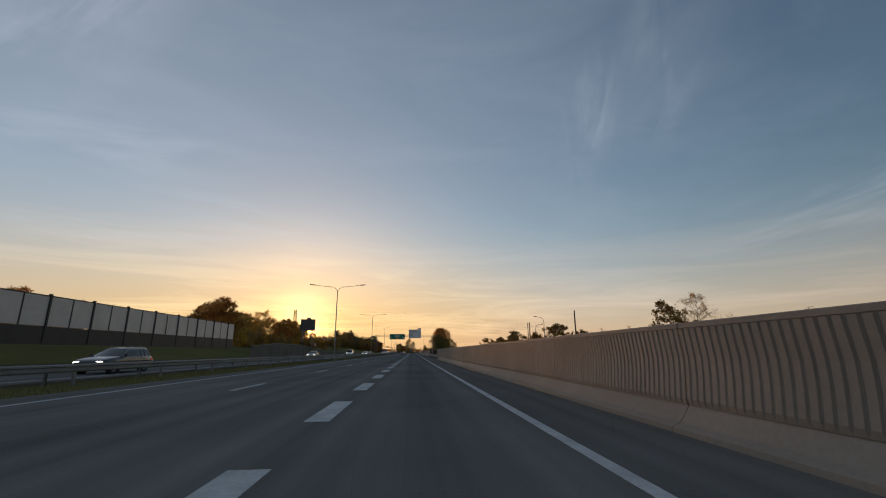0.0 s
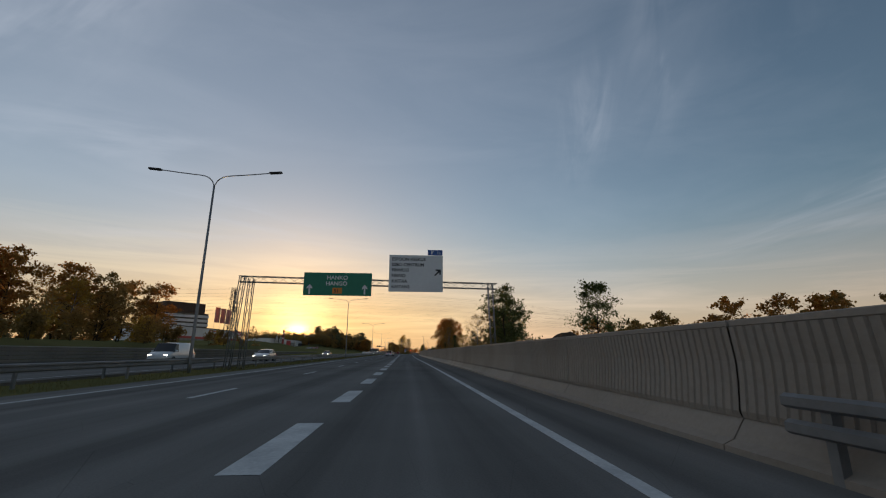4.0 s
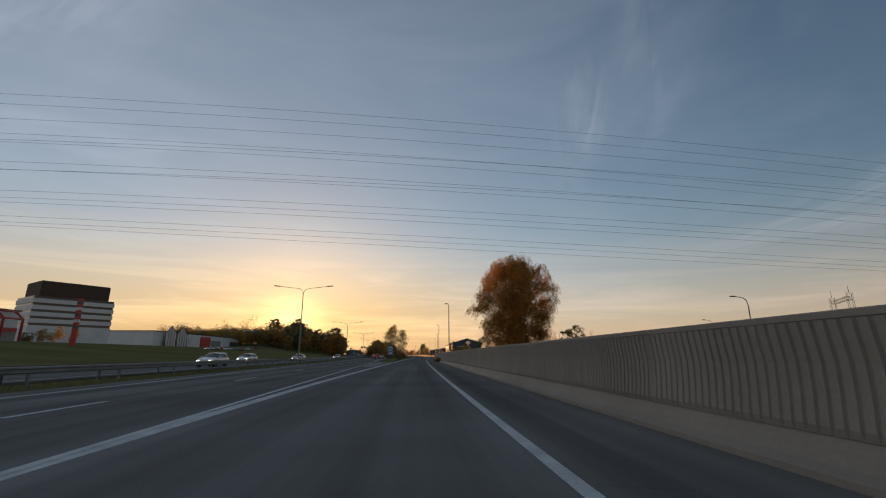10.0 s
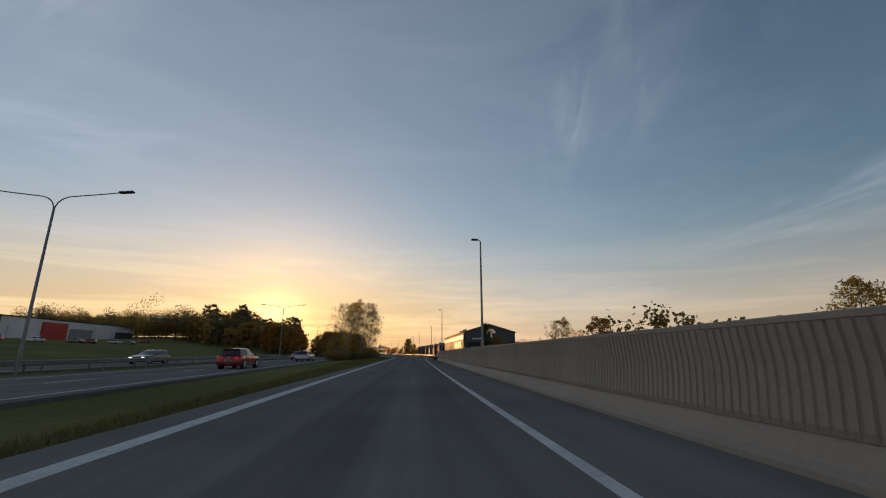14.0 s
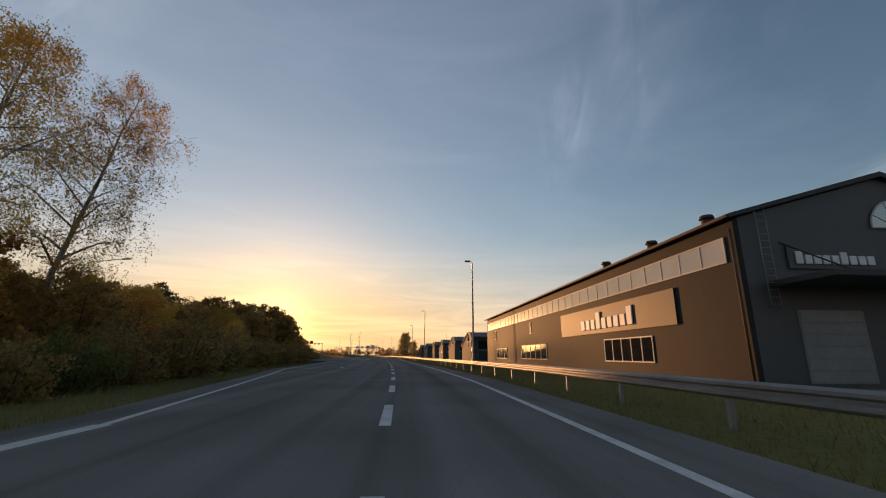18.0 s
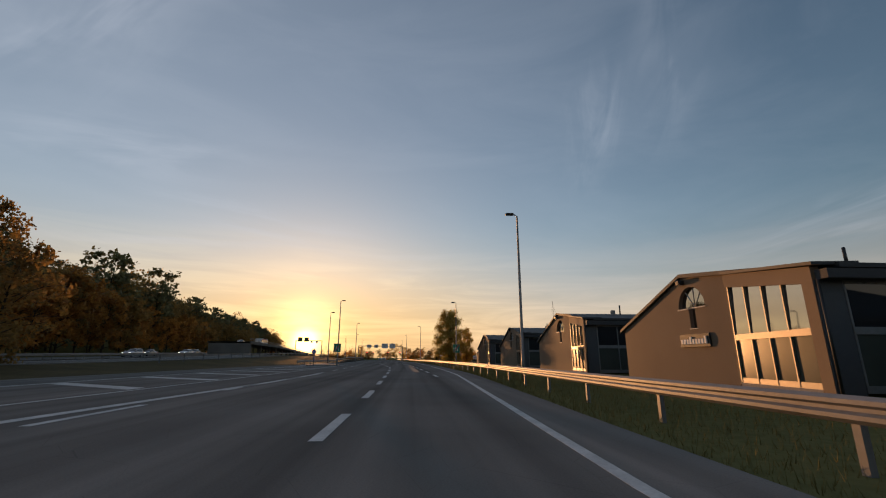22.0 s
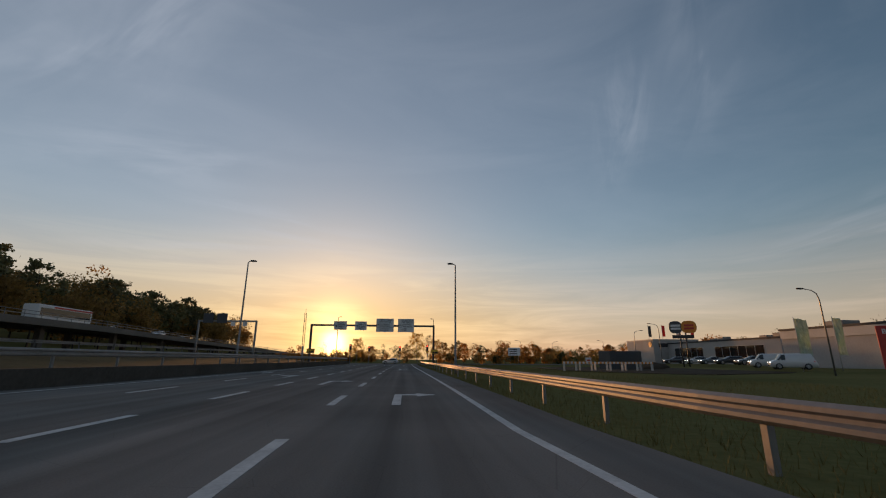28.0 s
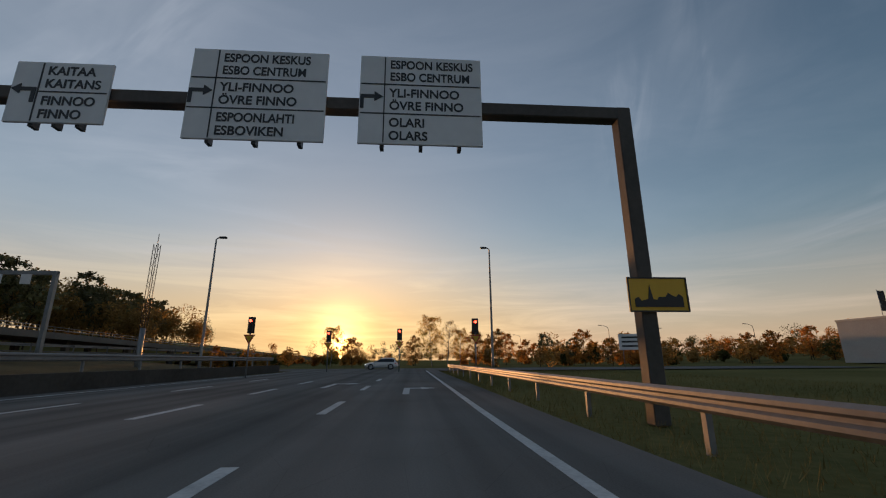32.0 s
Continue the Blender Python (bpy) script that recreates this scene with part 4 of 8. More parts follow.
def city_sign(m):
    root = thing("town_sign", "yellow town sign with a black skyline on the portal column", "road sign", m)
    part("plate", boxes(((-0.62, -0.22, 2.02), (0.62, -0.19, 2.72)), bevel=0.01), YELLOWP, root)
    part("border", boxes(((-0.62, -0.235, 2.02), (0.62, -0.222, 2.05)), ((-0.62, -0.235, 2.69), (0.62, -0.222, 2.72)), ((-0.62, -0.235, 2.05), (-0.59, -0.222, 2.69)), ((0.59, -0.235, 2.05), (0.62, -0.222, 2.69))), SIGNK, root)
    part("skyline", arrow_shape([(-0.5, 0), (0.5, 0), (0.5, 0.2), (0.42, 0.26), (0.36, 0.2), (0.3, 0.22), (0.2, 0.28), (0.14, 0.2), (0.0, 0.2), (-0.04, 0.14), (-0.12, 0.16), (-0.17, 0.44), (-0.22, 0.16), (-0.36, 0.12), (-0.42, 0.2), (-0.5, 0.16)]), SIGNK, root, m=Matrix.Translation((0, -0.224, 2.12)))
    return root


city_sign(stand(795, 4.9))
city_sign(stand(795, -15.0))

# ---- buildings: the grey car hall ----
def bars(root, x0, x1, z0, z1, y, material, words_=1, name="lettering_bar"):
    """Plain bars in place of a brand's lettering."""
    bm = bmesh.new()
    w = (x1 - x0) / words_
    for k in range(words_):
        box(bm, (x0 + k * w, y - 0.05, z0), (x0 + k * w + w * 0.86, y, z1), 0.02)
    return part(name, bm, material, root)




hall_len, hall_w = 56.1, 14.8
HALL = stand(501.5, 13.9)
hall = thing("car_hall", "long grey metal-clad car hall with a gabled end", "building", HALL)


def wall_x(root, name, y0, y1, z0, z1, material, x=0.0, thick=0.25):
    return part(name, boxes(((x, y0, z0), (x + thick, y1, z1))), material, root)


# long walls coloured darker than the gables to subdue the sunlight on them
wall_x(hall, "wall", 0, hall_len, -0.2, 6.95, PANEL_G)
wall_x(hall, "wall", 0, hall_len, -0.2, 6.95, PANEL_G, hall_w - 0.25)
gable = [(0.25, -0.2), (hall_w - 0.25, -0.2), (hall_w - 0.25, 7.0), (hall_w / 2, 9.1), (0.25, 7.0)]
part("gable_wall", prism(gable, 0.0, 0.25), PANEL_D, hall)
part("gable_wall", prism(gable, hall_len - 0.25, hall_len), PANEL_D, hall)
part("roof", prism([(-0.35, 6.9), (hall_w / 2, 9.12), (hall_w + 0.35, 6.9), (hall_w + 0.35, 7.08), (hall_w / 2, 9.35), (-0.35, 7.08)], -0.3, hall_len + 0.3), ROOFING, hall)
part("gutter", boxes(((-0.48, -0.3, 6.9), (-0.36, hall_len + 0.3, 7.04)), bevel=0.02), RUST, hall)


def band(root, y0, y1, z0, z1, count, x=0.0, frame=0.07, glass_m=None, recess=0.0):
    """Windows in the long wall: frame proud of it, panes inside."""
    x -= 0.012 - recess
    f = part("window", boxes(((x - 0.05, y0, z0), (x, y1, z0 + frame)), ((x - 0.05, y0, z1 - frame), (x, y1, z1)),
                             *[((x - 0.05, y0 + (y1 - y0) * k / count - (frame / 2 if 0 < k < count else (0 if k == 0 else frame)), z0 + frame),
                                (x, y0 + (y1 - y0) * k / count + (frame / 2 if 0 < k < count else (frame if k == 0 else 0)), z1 - frame)) for k in range(count + 1)]), TRIM, root)
    for k in range(count):
        a, b = y0 + (y1 - y0) * k / count + frame * 0.6, y0 + (y1 - y0) * (k + 1) / count - frame * 0.6
        part("pane", boxes(((x - 0.022, a, z0 + frame), (x - 0.008, b, z1 - frame))), glass_m or GLASS_D, f)
    return f


band(hall, 0.6, hall_len - 0.8, 5.1, 6.25, 34, glass_m=PALE)
band(hall, 7.0, 13.0, 0.75, 2.25, 5)
band(hall, 25.5, 34.7, 0.75, 2.3, 5)
band(hall, 42.0, 48.5, 0.75, 2.1, 4)
for y in (30.5, 49.0):
    band(hall, y, y + 0.55, 3.5, 4.7, 1)
logo = part("sign_panel", boxes(((-0.10, 4.5, 2.7), (-0.01, 21.0, 4.6)), bevel=0.01), PANEL_S, hall, "grey sign panel with raised white lettering")
bmw = bmesh.new()
for k in range(9):
    box(bmw, (-0.20, 8.7 + k * 0.88, 3.0), (-0.104, 8.7 + k * 0.88 + 0.66, 3.75 + (0.45 if k in (0, 5) else 0)), 0.03)
part("lettering_bar", bmw, WHITEP, logo)
# end wall: doors, canopy, ladder, arch window
for x0 in (2.2, 7.5):
    d = part("roller_door", boxes(((x0, -0.05, 0.05), (x0 + 3.0, 0.0, 3.0))), TRIM if x0 > 5 else GREYBOX, hall)
    for k in range(6):
        part("slat", boxes(((x0 + 0.05, -0.075, 0.1 + k * 0.48), (x0 + 2.95, -0.05, 0.54 + k * 0.48)), bevel=0.01), GREYBOX if x0 < 5 else TRIM, d)
canopy = part("canopy", boxes(((1.2, -2.8, 3.95), (hall_w + 0.6, 0.0, 4.2)), bevel=0.02), ROOFING, hall)
for x in (2.0, 7.5, 13.5):
    part("tie_rod", tube([(x, -2.7, 4.2), (x, -0.02, 5.9)], 0.03, 6), DARKSTEEL, canopy)
sg = part("sign_panel", boxes(((2.2, -0.12, 4.75), (6.6, -0.02, 5.75)), bevel=0.01), PANEL_D, hall)
bmw = bmesh.new()
for k in range(9):
    box(bmw, (2.5 + k * 0.42, -0.2, 4.95), (2.5 + k * 0.42 + 0.33, -0.124, 5.35 + (0.15 if k in (0, 5) else 0)), 0.02)
part("lettering_bar", bmw, WHITEP, sg)


def fan(cx, cz, r, y, root, depth=0.06, mat_g=None):
    """A half-round fan window with bars and a narrow light below, facing -y."""
    arc = [(cx + r * math.cos(a), cz + r * math.sin(a)) for a in np.linspace(0, math.pi, 15)]
    w = part("arch_window", prism(arc, y - depth, y - 0.004), mat_g or GLASS_D, root)
    b = [tube([(cx, y - depth, cz), (cx + r * math.cos(a), y - depth, cz + r * math.sin(a))], 0.025, 5) for a in np.linspace(0.5, math.pi - 0.5, 4)]
    b += [tube([(x, y - depth, z) for x, z in arc], 0.04, 5), tube([(cx - r, y - depth, cz), (cx + r, y - depth, cz)], 0.035, 5)]
    for bar in b:
        part("glazing_bar", bar, TRIM, w)
    part("low_light", boxes(((cx - r * 0.2, y - depth, cz - r * 1.1), (cx + r * 0.2, y - 0.004, cz - 0.05))), mat_g or GLASS_D, w)
    return w


fan(7.9, 6.7, 1.3, -0.01, hall, mat_g=GLASS_R)
part("ladder", merge(*[tube([(0.9 + k * 0.45, -0.25, 3.0), (0.9 + k * 0.45, -0.25, 7.4)], 0.025, 5) for k in (0, 1)],
                     *[tube([(0.9, -0.25, 3.2 + k * 0.3), (1.35, -0.25, 3.2 + k * 0.3)], 0.015, 5) for k in range(14)]), ZINC, hall)
for y, x in ((2.6, 0.9), (7.5, 0.9), (13.5, 0.9)):
    part("roof_vent", merge(tube([(x, y, 6.9), (x, y, 7.75)], 0.26, 12), tube([(x, y, 7.78), (x, y, 7.95)], [0.36, 0.30], 12)), RUST, hall)
part("downpipe", tube([(-0.1, 0.1, 0), (-0.1, 0.1, 6.5)], 0.06, 6), RUST, hall)
part("step_slab", boxes(((-0.6, 8, -0.2), (0.0, 46, 0.12))), CONCRETE, hall)


# ---- the row of workshops with glazed bays ----
ARCH_Y, ARCH_Z, ARCH_R, SLOT_W, SLOT_Z = 2.8, 3.85, 1.15, 0.27, 2.75
PEAK_Y, PEAK_Z, JOINT_Z, NEAR_Y, NEAR_Z, FAR_Y, FAR_Z = 3.3, 5.6, 5.15, -5.5, 4.4, 10.7, 3.1


def slab_x(outline, x0, x1):
    """An outline in y and z, drawn out along x."""
    bm = bmesh.new()
    a = [bm.verts.new((x0, y, z)) for y, z in outline]
    b = [bm.verts.new((x1, y, z)) for y, z in outline]
    bm.faces.new(a)
    bm.faces.new(b[::-1])
    for i in range(len(a)):
        j = (i + 1) % len(a)
        bm.faces.new((a[j], a[i], b[i], b[j]))
    bmesh.ops.recalc_face_normals(bm, faces=bm.faces)
    return bm


def roof_at(y):
    return float(np.interp(y, [NEAR_Y, 0.0, PEAK_Y, FAR_Y], [NEAR_Z, JOINT_Z, PEAK_Z, FAR_Z]))


def workshop(m):
    """Origin at the corner between glass bay and gable wall; y along the road."""
    root = thing("workshop", "brown rendered workshop with a glazed bay and an arched window", "building", m, group="row of workshops")
    # gable wall in two halves that leave the arched opening free
    quarter = np.linspace(0, math.pi / 2, 9)
    near_half = [(0.0, -0.2), (ARCH_Y, -0.2), (ARCH_Y, SLOT_Z), (ARCH_Y - SLOT_W, SLOT_Z), (ARCH_Y - SLOT_W, ARCH_Z), (ARCH_Y - ARCH_R, ARCH_Z)]
    near_half += [(ARCH_Y - ARCH_R * math.cos(a), ARCH_Z + ARCH_R * math.sin(a)) for a in quarter[1:]] + [(ARCH_Y, roof_at(ARCH_Y)), (0.0, JOINT_Z)]
    far_half = [(FAR_Y, -0.2), (ARCH_Y, -0.2), (ARCH_Y, SLOT_Z), (ARCH_Y + SLOT_W, SLOT_Z), (ARCH_Y + SLOT_W, ARCH_Z), (ARCH_Y + ARCH_R, ARCH_Z)]
    far_half += [(ARCH_Y + ARCH_R * math.cos(a), ARCH_Z + ARCH_R * math.sin(a)) for a in quarter[1:]] + [(ARCH_Y, roof_at(ARCH_Y)), (PEAK_Y, PEAK_Z), (FAR_Y, FAR_Z)]
    part("wall", slab_x(near_half, 0.0, 0.3), RENDER_B, root)
    part("wall", slab_x(far_half, 0.0, 0.3), RENDER_B, root)
    part("wall", boxes(((0.3, FAR_Y - 0.3, -0.2), (14, FAR_Y, FAR_Z - 0.12))), RENDER_B, root)
    arc = [(ARCH_Y + ARCH_R * math.cos(a), ARCH_Z + ARCH_R * math.sin(a)) for a in np.linspace(0, math.pi, 17)]
    win = part("arch_window", slab_x(arc, 0.22, 0.24), GLASS_R, root)
    for a in (math.pi * 0.30, math.pi * 0.5, math.pi * 0.70):
        part("glazing_bar", tube([(0.21, ARCH_Y, ARCH_Z + 0.02), (0.21, ARCH_Y + ARCH_R * math.cos(a), ARCH_Z + ARCH_R * math.sin(a))], 0.028, 5), TRIM, win)
    part("glazing_bar", boxes(((0.17, ARCH_Y - ARCH_R, ARCH_Z - 0.03), (0.24, ARCH_Y + ARCH_R, ARCH_Z + 0.04))), TRIM, win)
    part("low_light", boxes(((0.215, ARCH_Y - SLOT_W, SLOT_Z), (0.235, ARCH_Y + SLOT_W, ARCH_Z - 0.03))), GLASS_R, win)
    part("sill", boxes(((-0.04, ARCH_Y - SLOT_W - 0.05, SLOT_Z - 0.05), (0.2, ARCH_Y + SLOT_W + 0.05, SLOT_Z)), ((-0.05, ARCH_Y - ARCH_R - 0.06, ARCH_Z - 0.06), (0.16, ARCH_Y - SLOT_W, ARCH_Z)), ((-0.05, ARCH_Y + SLOT_W, ARCH_Z - 0.06), (0.16, ARCH_Y + ARCH_R + 0.06, ARCH_Z))), TRIM, win)
    # roof over both slopes, with a thin pale verge along the road side
    rp = [(FAR_Y + 0.3, FAR_Z - 0.14), (PEAK_Y, PEAK_Z + 0.01), (0.0, JOINT_Z + 0.01), (NEAR_Y - 0.45, NEAR_Z - 0.10)]
    part("roof", slab_x(rp + [(y, z + 0.16) for y, z in rp[::-1]], -0.16, 14.0), ROOFING, root)
    part("verge_trim", slab_x([(y, z + 0.02) for y, z in rp] + [(y, z + 0.20) for y, z in rp[::-1]], -0.19, -0.162), ROOFING, root)
    # glazed bay, turned a little out of the wall's line: fascia, two rows of panes, and the pier at its end
    out = Matrix.Rotation(radians(-8.0), 4, "Z")
    part("fascia", slab_x([(NEAR_Y, NEAR_Z - 0.62), (0.0, JOINT_Z - 0.62), (0.0, JOINT_Z), (NEAR_Y, NEAR_Z)], -0.06, 0.24), RENDER_B, root, m=out)
    part("bay_pier", boxes(((-0.06, NEAR_Y, -0.2), (0.24, NEAR_Y + 0.55, NEAR_Z - 0.57))), RENDER_B, root, m=out)
    lo, hi, cols = NEAR_Y + 0.55, -0.12, 4
    step = (hi - lo) / cols
    top = lambda y: roof_at(y) - 0.62
    bars_ = []
    for k in range(cols + 1):
        y = lo + step * k
        bars_.append(((0.0, y - 0.035, 0.1), (0.16, y + 0.035, top(y))))
    bay = part("bay_frame", boxes(*bars_, ((0.02, lo, 0.08), (0.14, hi, 0.3)), ((-0.01, lo, 1.98), (0.15, hi, 2.24))), BRONZE, root, m=out)
    part("plinth", boxes(((-0.02, lo, -0.2), (0.24, hi, 0.08))), CONCRETE, root, m=out)
    for k in range(cols):
        y0, y1 = lo + step * k + 0.037, lo + step * (k + 1) - 0.037
        part("pane", boxes(((0.08, y0, 0.3), (0.095, y1, 1.98))), GLASS_M, bay)
        leaf_ = slab_x([(y0, 2.24), (y1, 2.24), (y1, top(y1)), (y0, top(y0))], 0.05, 0.065)
        for v in leaf_.verts:
            v.co.x += (v.co.z - 2.24) * 0.03
        part("pane", leaf_, GLASS_R, bay)
    part("reveal", boxes(((0.0, -0.085, 0.0), (0.24, 0.0, JOINT_Z - 0.62))), DARKSTEEL, root)
    part("bay_roof", slab_x([(NEAR_Y - 0.3, NEAR_Z + 0.01), (0.0, JOINT_Z + 0.02), (0.0, JOINT_Z + 0.14), (NEAR_Y - 0.3, NEAR_Z + 0.13)], -0.2, 1.4), ROOFING, root, m=out)
    # glazed side wall towards the gap before the next house
    part("eave_board", boxes(((-0.75, NEAR_Y - 0.5, NEAR_Z - 0.5), (8.3, NEAR_Y - 0.02, NEAR_Z - 0.16))), ROOFING, root)
    part("end_cheek", boxes(((-0.80, NEAR_Y + 0.02, -0.1), (0.26, NEAR_Y + 0.12, NEAR_Z - 0.5))), PANEL_D, root)
    side_frame = part("side_frame", boxes(*[((0.26 + k * 1.75, NEAR_Y, 0.1), (0.34 + k * 1.75, NEAR_Y + 0.12, NEAR_Z - 0.5)) for k in range(5)],
                                          ((0.26, NEAR_Y, 0.0), (7.34, NEAR_Y + 0.12, 0.25)), ((0.26, NEAR_Y - 0.02, 1.98), (7.34, NEAR_Y + 0.1, 2.24)), ((0.26, NEAR_Y, NEAR_Z - 0.62), (7.34, NEAR_Y + 0.12, NEAR_Z - 0.5))), ZINC, root)
    for k in range(4):
        x0, x1 = 0.34 + k * 1.75, 0.26 + (k + 1) * 1.75
        part("pane", boxes(((x0, NEAR_Y + 0.05, 0.25), (x1, NEAR_Y + 0.065, 1.98))), GLASS_M, side_frame)
        part("pane", boxes(((x0, NEAR_Y + 0.05, 2.24), (x1, NEAR_Y + 0.065, NEAR_Z - 0.62))), GLASS_D, side_frame)
    part("wall", boxes(((7.36, NEAR_Y, -0.2), (14, NEAR_Y + 0.25, NEAR_Z - 0.15))), RENDER_B, root)
    part("link_wall", boxes(((7.6, NEAR_Y - 4.9, -0.2), (7.9, NEAR_Y - 0.02, 3.3))), RENDER_B, root)
    part("downpipe", tube([(-0.78, NEAR_Y - 0.12, 0.0), (-0.78, NEAR_Y - 0.12, NEAR_Z - 0.5)], 0.05, 6), DARKSTEEL, root)
    lamp = part("floodlight", boxes(((-0.34, PEAK_Y - 0.16, PEAK_Z - 0.42), (-0.02, PEAK_Y + 0.16, PEAK_Z - 0.16)), bevel=0.03), DARKSTEEL, root)
    part("lens", boxes(((-0.31, PEAK_Y - 0.13, PEAK_Z - 0.435), (-0.08, PEAK_Y + 0.13, PEAK_Z - 0.42))), PALE_OPAQUE, lamp)
    part("chimney", boxes(((5.0, 1.3, 5.3), (5.35, 1.65, 5.95))), ZINC, root)
    part("vent", tube([(4, -2.4, 5.1), (4, -2.4, 6.0)], 0.07, 6), DARKSTEEL, root)
    return root


first = workshop(stand(568.6, 14.7, 0, -1.0))
units = [first]
for k in range(1, 6):
    units.append(copy_thing(first, stand(568.6 + 21.3 * k, 14.7 + 0.3 * k, 0, -1.0)))
name_board = part("sign_panel", boxes(((-0.1, 1.55, 1.75), (-0.004, 4.05, 2.45)), bevel=0.01), PANEL_S, units[2], "brown sign panel with raised pale lettering")
glyphs = bmesh.new()
for k in range(9):
    box(glyphs, (-0.17, 1.72 + k * 0.245, 1.9), (-0.104, 1.72 + k * 0.245 + 0.19, 2.17 + (0.13 if k in (0, 5) else 0)), 0.02)
part("lettering_bar", glyphs, WHITEP, name_board)
annex = part("annex", boxes(((0.6, FAR_Y + 0.3, -0.2), (6.0, FAR_Y + 2.7, 3.1))), PANEL_D, units[5], "dark boxed entrance beside the last house")
part("door", boxes(((0.56, FAR_Y + 0.7, 0.0), (0.6, FAR_Y + 1.9, 2.2))), GLASS_D, annex)
part("low_wall", boxes(((0.9, FAR_Y + 2.72, -0.2), (6.0, FAR_Y + 7.4, 2.6))), RENDER_B, units[5])
part("antenna", merge(tube([(0, 0, 4), (0, 0, 10.5)], 0.03, 5), *[tube([(-0.5 + 0.08 * k, 0, 8.4 + 0.35 * k), (0.5 - 0.08 * k, 0, 8.4 + 0.35 * k)], 0.012, 4) for k in range(6)]), DARKSTEEL).matrix_basis = stand(661, 24.5)
tagged(bpy.data.objects["antenna"], "thin roof antenna with short cross bars", "antenna")

# ---- trees ----
def tree_limbs(rng, height, spread, crown_from, trunks, lean=0.0):
    """Trunks and limbs as lists of points and radii, and the places where twigs carry leaves."""
    limbs, tips = [], []
    for tnum in range(trunks):
        off = np.array([rng.uniform(-1, 1), rng.uniform(-1, 1), 0]) * (spread * 0.28 if trunks > 1 else 0)
        hgt = height * (1.0 if tnum == 0 else rng.uniform(0.75, 0.97))
        lx, ly = rng.uniform(-0.06, 0.06) + lean, rng.uniform(-0.06, 0.06)
        path = []
        for k in range(7):
            f = k / 6
            path.append(np.array([off[0] * (0.35 + 0.65 * f) + lx * hgt * f + rng.uniform(-1, 1) * 0.012 * height, off[1] * (0.35 + 0.65 * f) + ly * hgt * f + rng.uniform(-1, 1) * 0.012 * height, hgt * f * 0.97 - (0.15 if k == 0 else 0)]))
        r0 = height * 0.0125
        limbs.append((path, [r0 * (1 - 0.93 * k / 6) for k in range(7)]))
        count = int(15 + height * 1.0)
        for b in range(count):
            f = crown_from + (0.97 - crown_from) * (b + rng.uniform(0, 1)) / count
            i = min(5, int(f * 6))
            base = path[i] + (path[i + 1] - path[i]) * (f * 6 - i)
            ang = b * 2.4 + rng.uniform(-0.5, 0.5)
            g = (f - crown_from) / (1 - crown_from)
            reach = spread * 0.5 * (0.2 + 0.98 * math.sin(math.pi * min(1, g * 0.84 + 0.14))) * rng.uniform(0.78, 1.06) / (1.25 if trunks > 1 else 1)
            d = np.array([math.cos(ang), math.sin(ang), rng.uniform(0.35, 0.9)])
            p1, p2 = base + d * reach * 0.5, base + d * reach + np.array([0, 0, -0.18 * reach])
            limbs.append(([base, p1, p2], [r0 * (1 - f) * 0.5 + 0.012, r0 * (1 - f) * 0.25 + 0.008, 0.006]))
            for f2, wt in ((0.35, 0.5), (0.6, 1.1), (0.8, 1.8), (1.0, 2.2)):
                q = base + (p1 - base) * min(1, f2 * 2) + (p2 - p1) * max(0, f2 * 2 - 1)
                tips.append((q, reach * 0.27, wt))
                if height > 11.5:
                    for _ in range(3):
                        e = q + rng.normal(0, 1, 3) * reach * np.array([0.17, 0.17, 0.12]) + np.array([0, 0, 0.04 * reach])
                        limbs.append(([q, (q + e) / 2 + np.array([0, 0, 0.03 * reach]), e], [0.010, 0.007, 0.004]))
            for side_k in (-1, 1):
                turn = np.array([-math.sin(ang) * side_k, math.cos(ang) * side_k, 0.25])
                q = p1 + turn * reach * rng.uniform(0.3, 0.5)
                limbs.append(([p1, (p1 + q) / 2 + np.array([0, 0, 0.06 * reach]), q], [0.012, 0.009, 0.005]))
                tips.append((q, reach * 0.27, 1.9))
                tips.append(((p1 + q) / 2, reach * 0.22))
        tips.append((path[6], spread * 0.1))
    return limbs, tips


def limb_mesh(limbs, sides):
    V, F = [], []
    for pts, rad in limbs:
        n0 = len(V)
        for i, (p, r) in enumerate(zip(pts, rad)):
            d = pts[min(i + 1, len(pts) - 1)] - pts[max(i - 1, 0)]
            d = d / (np.linalg.norm(d) + 1e-9)
            u = np.cross(d, (0.3, 0.9, 0.1) if abs(d[2]) > 0.6 else (0, 0, 1))
            u = u / (np.linalg.norm(u) + 1e-9)
            w = np.cross(u, d)
            for a in range(sides):
                V.append(tuple(p + (u * math.cos(a * 2 * math.pi / sides) + w * math.sin(a * 2 * math.pi / sides)) * r))
        for i in range(len(pts) - 1):
            for a in range(sides):
                b = (a + 1) % sides
                F.append((n0 + i * sides + a, n0 + i * sides + b, n0 + (i + 1) * sides + b, n0 + (i + 1) * sides + a))
    me = bpy.data.meshes.new("trunk")
    me.from_pydata(V, [], F)
    for q in me.polygons:
        q.use_smooth = True
    return me


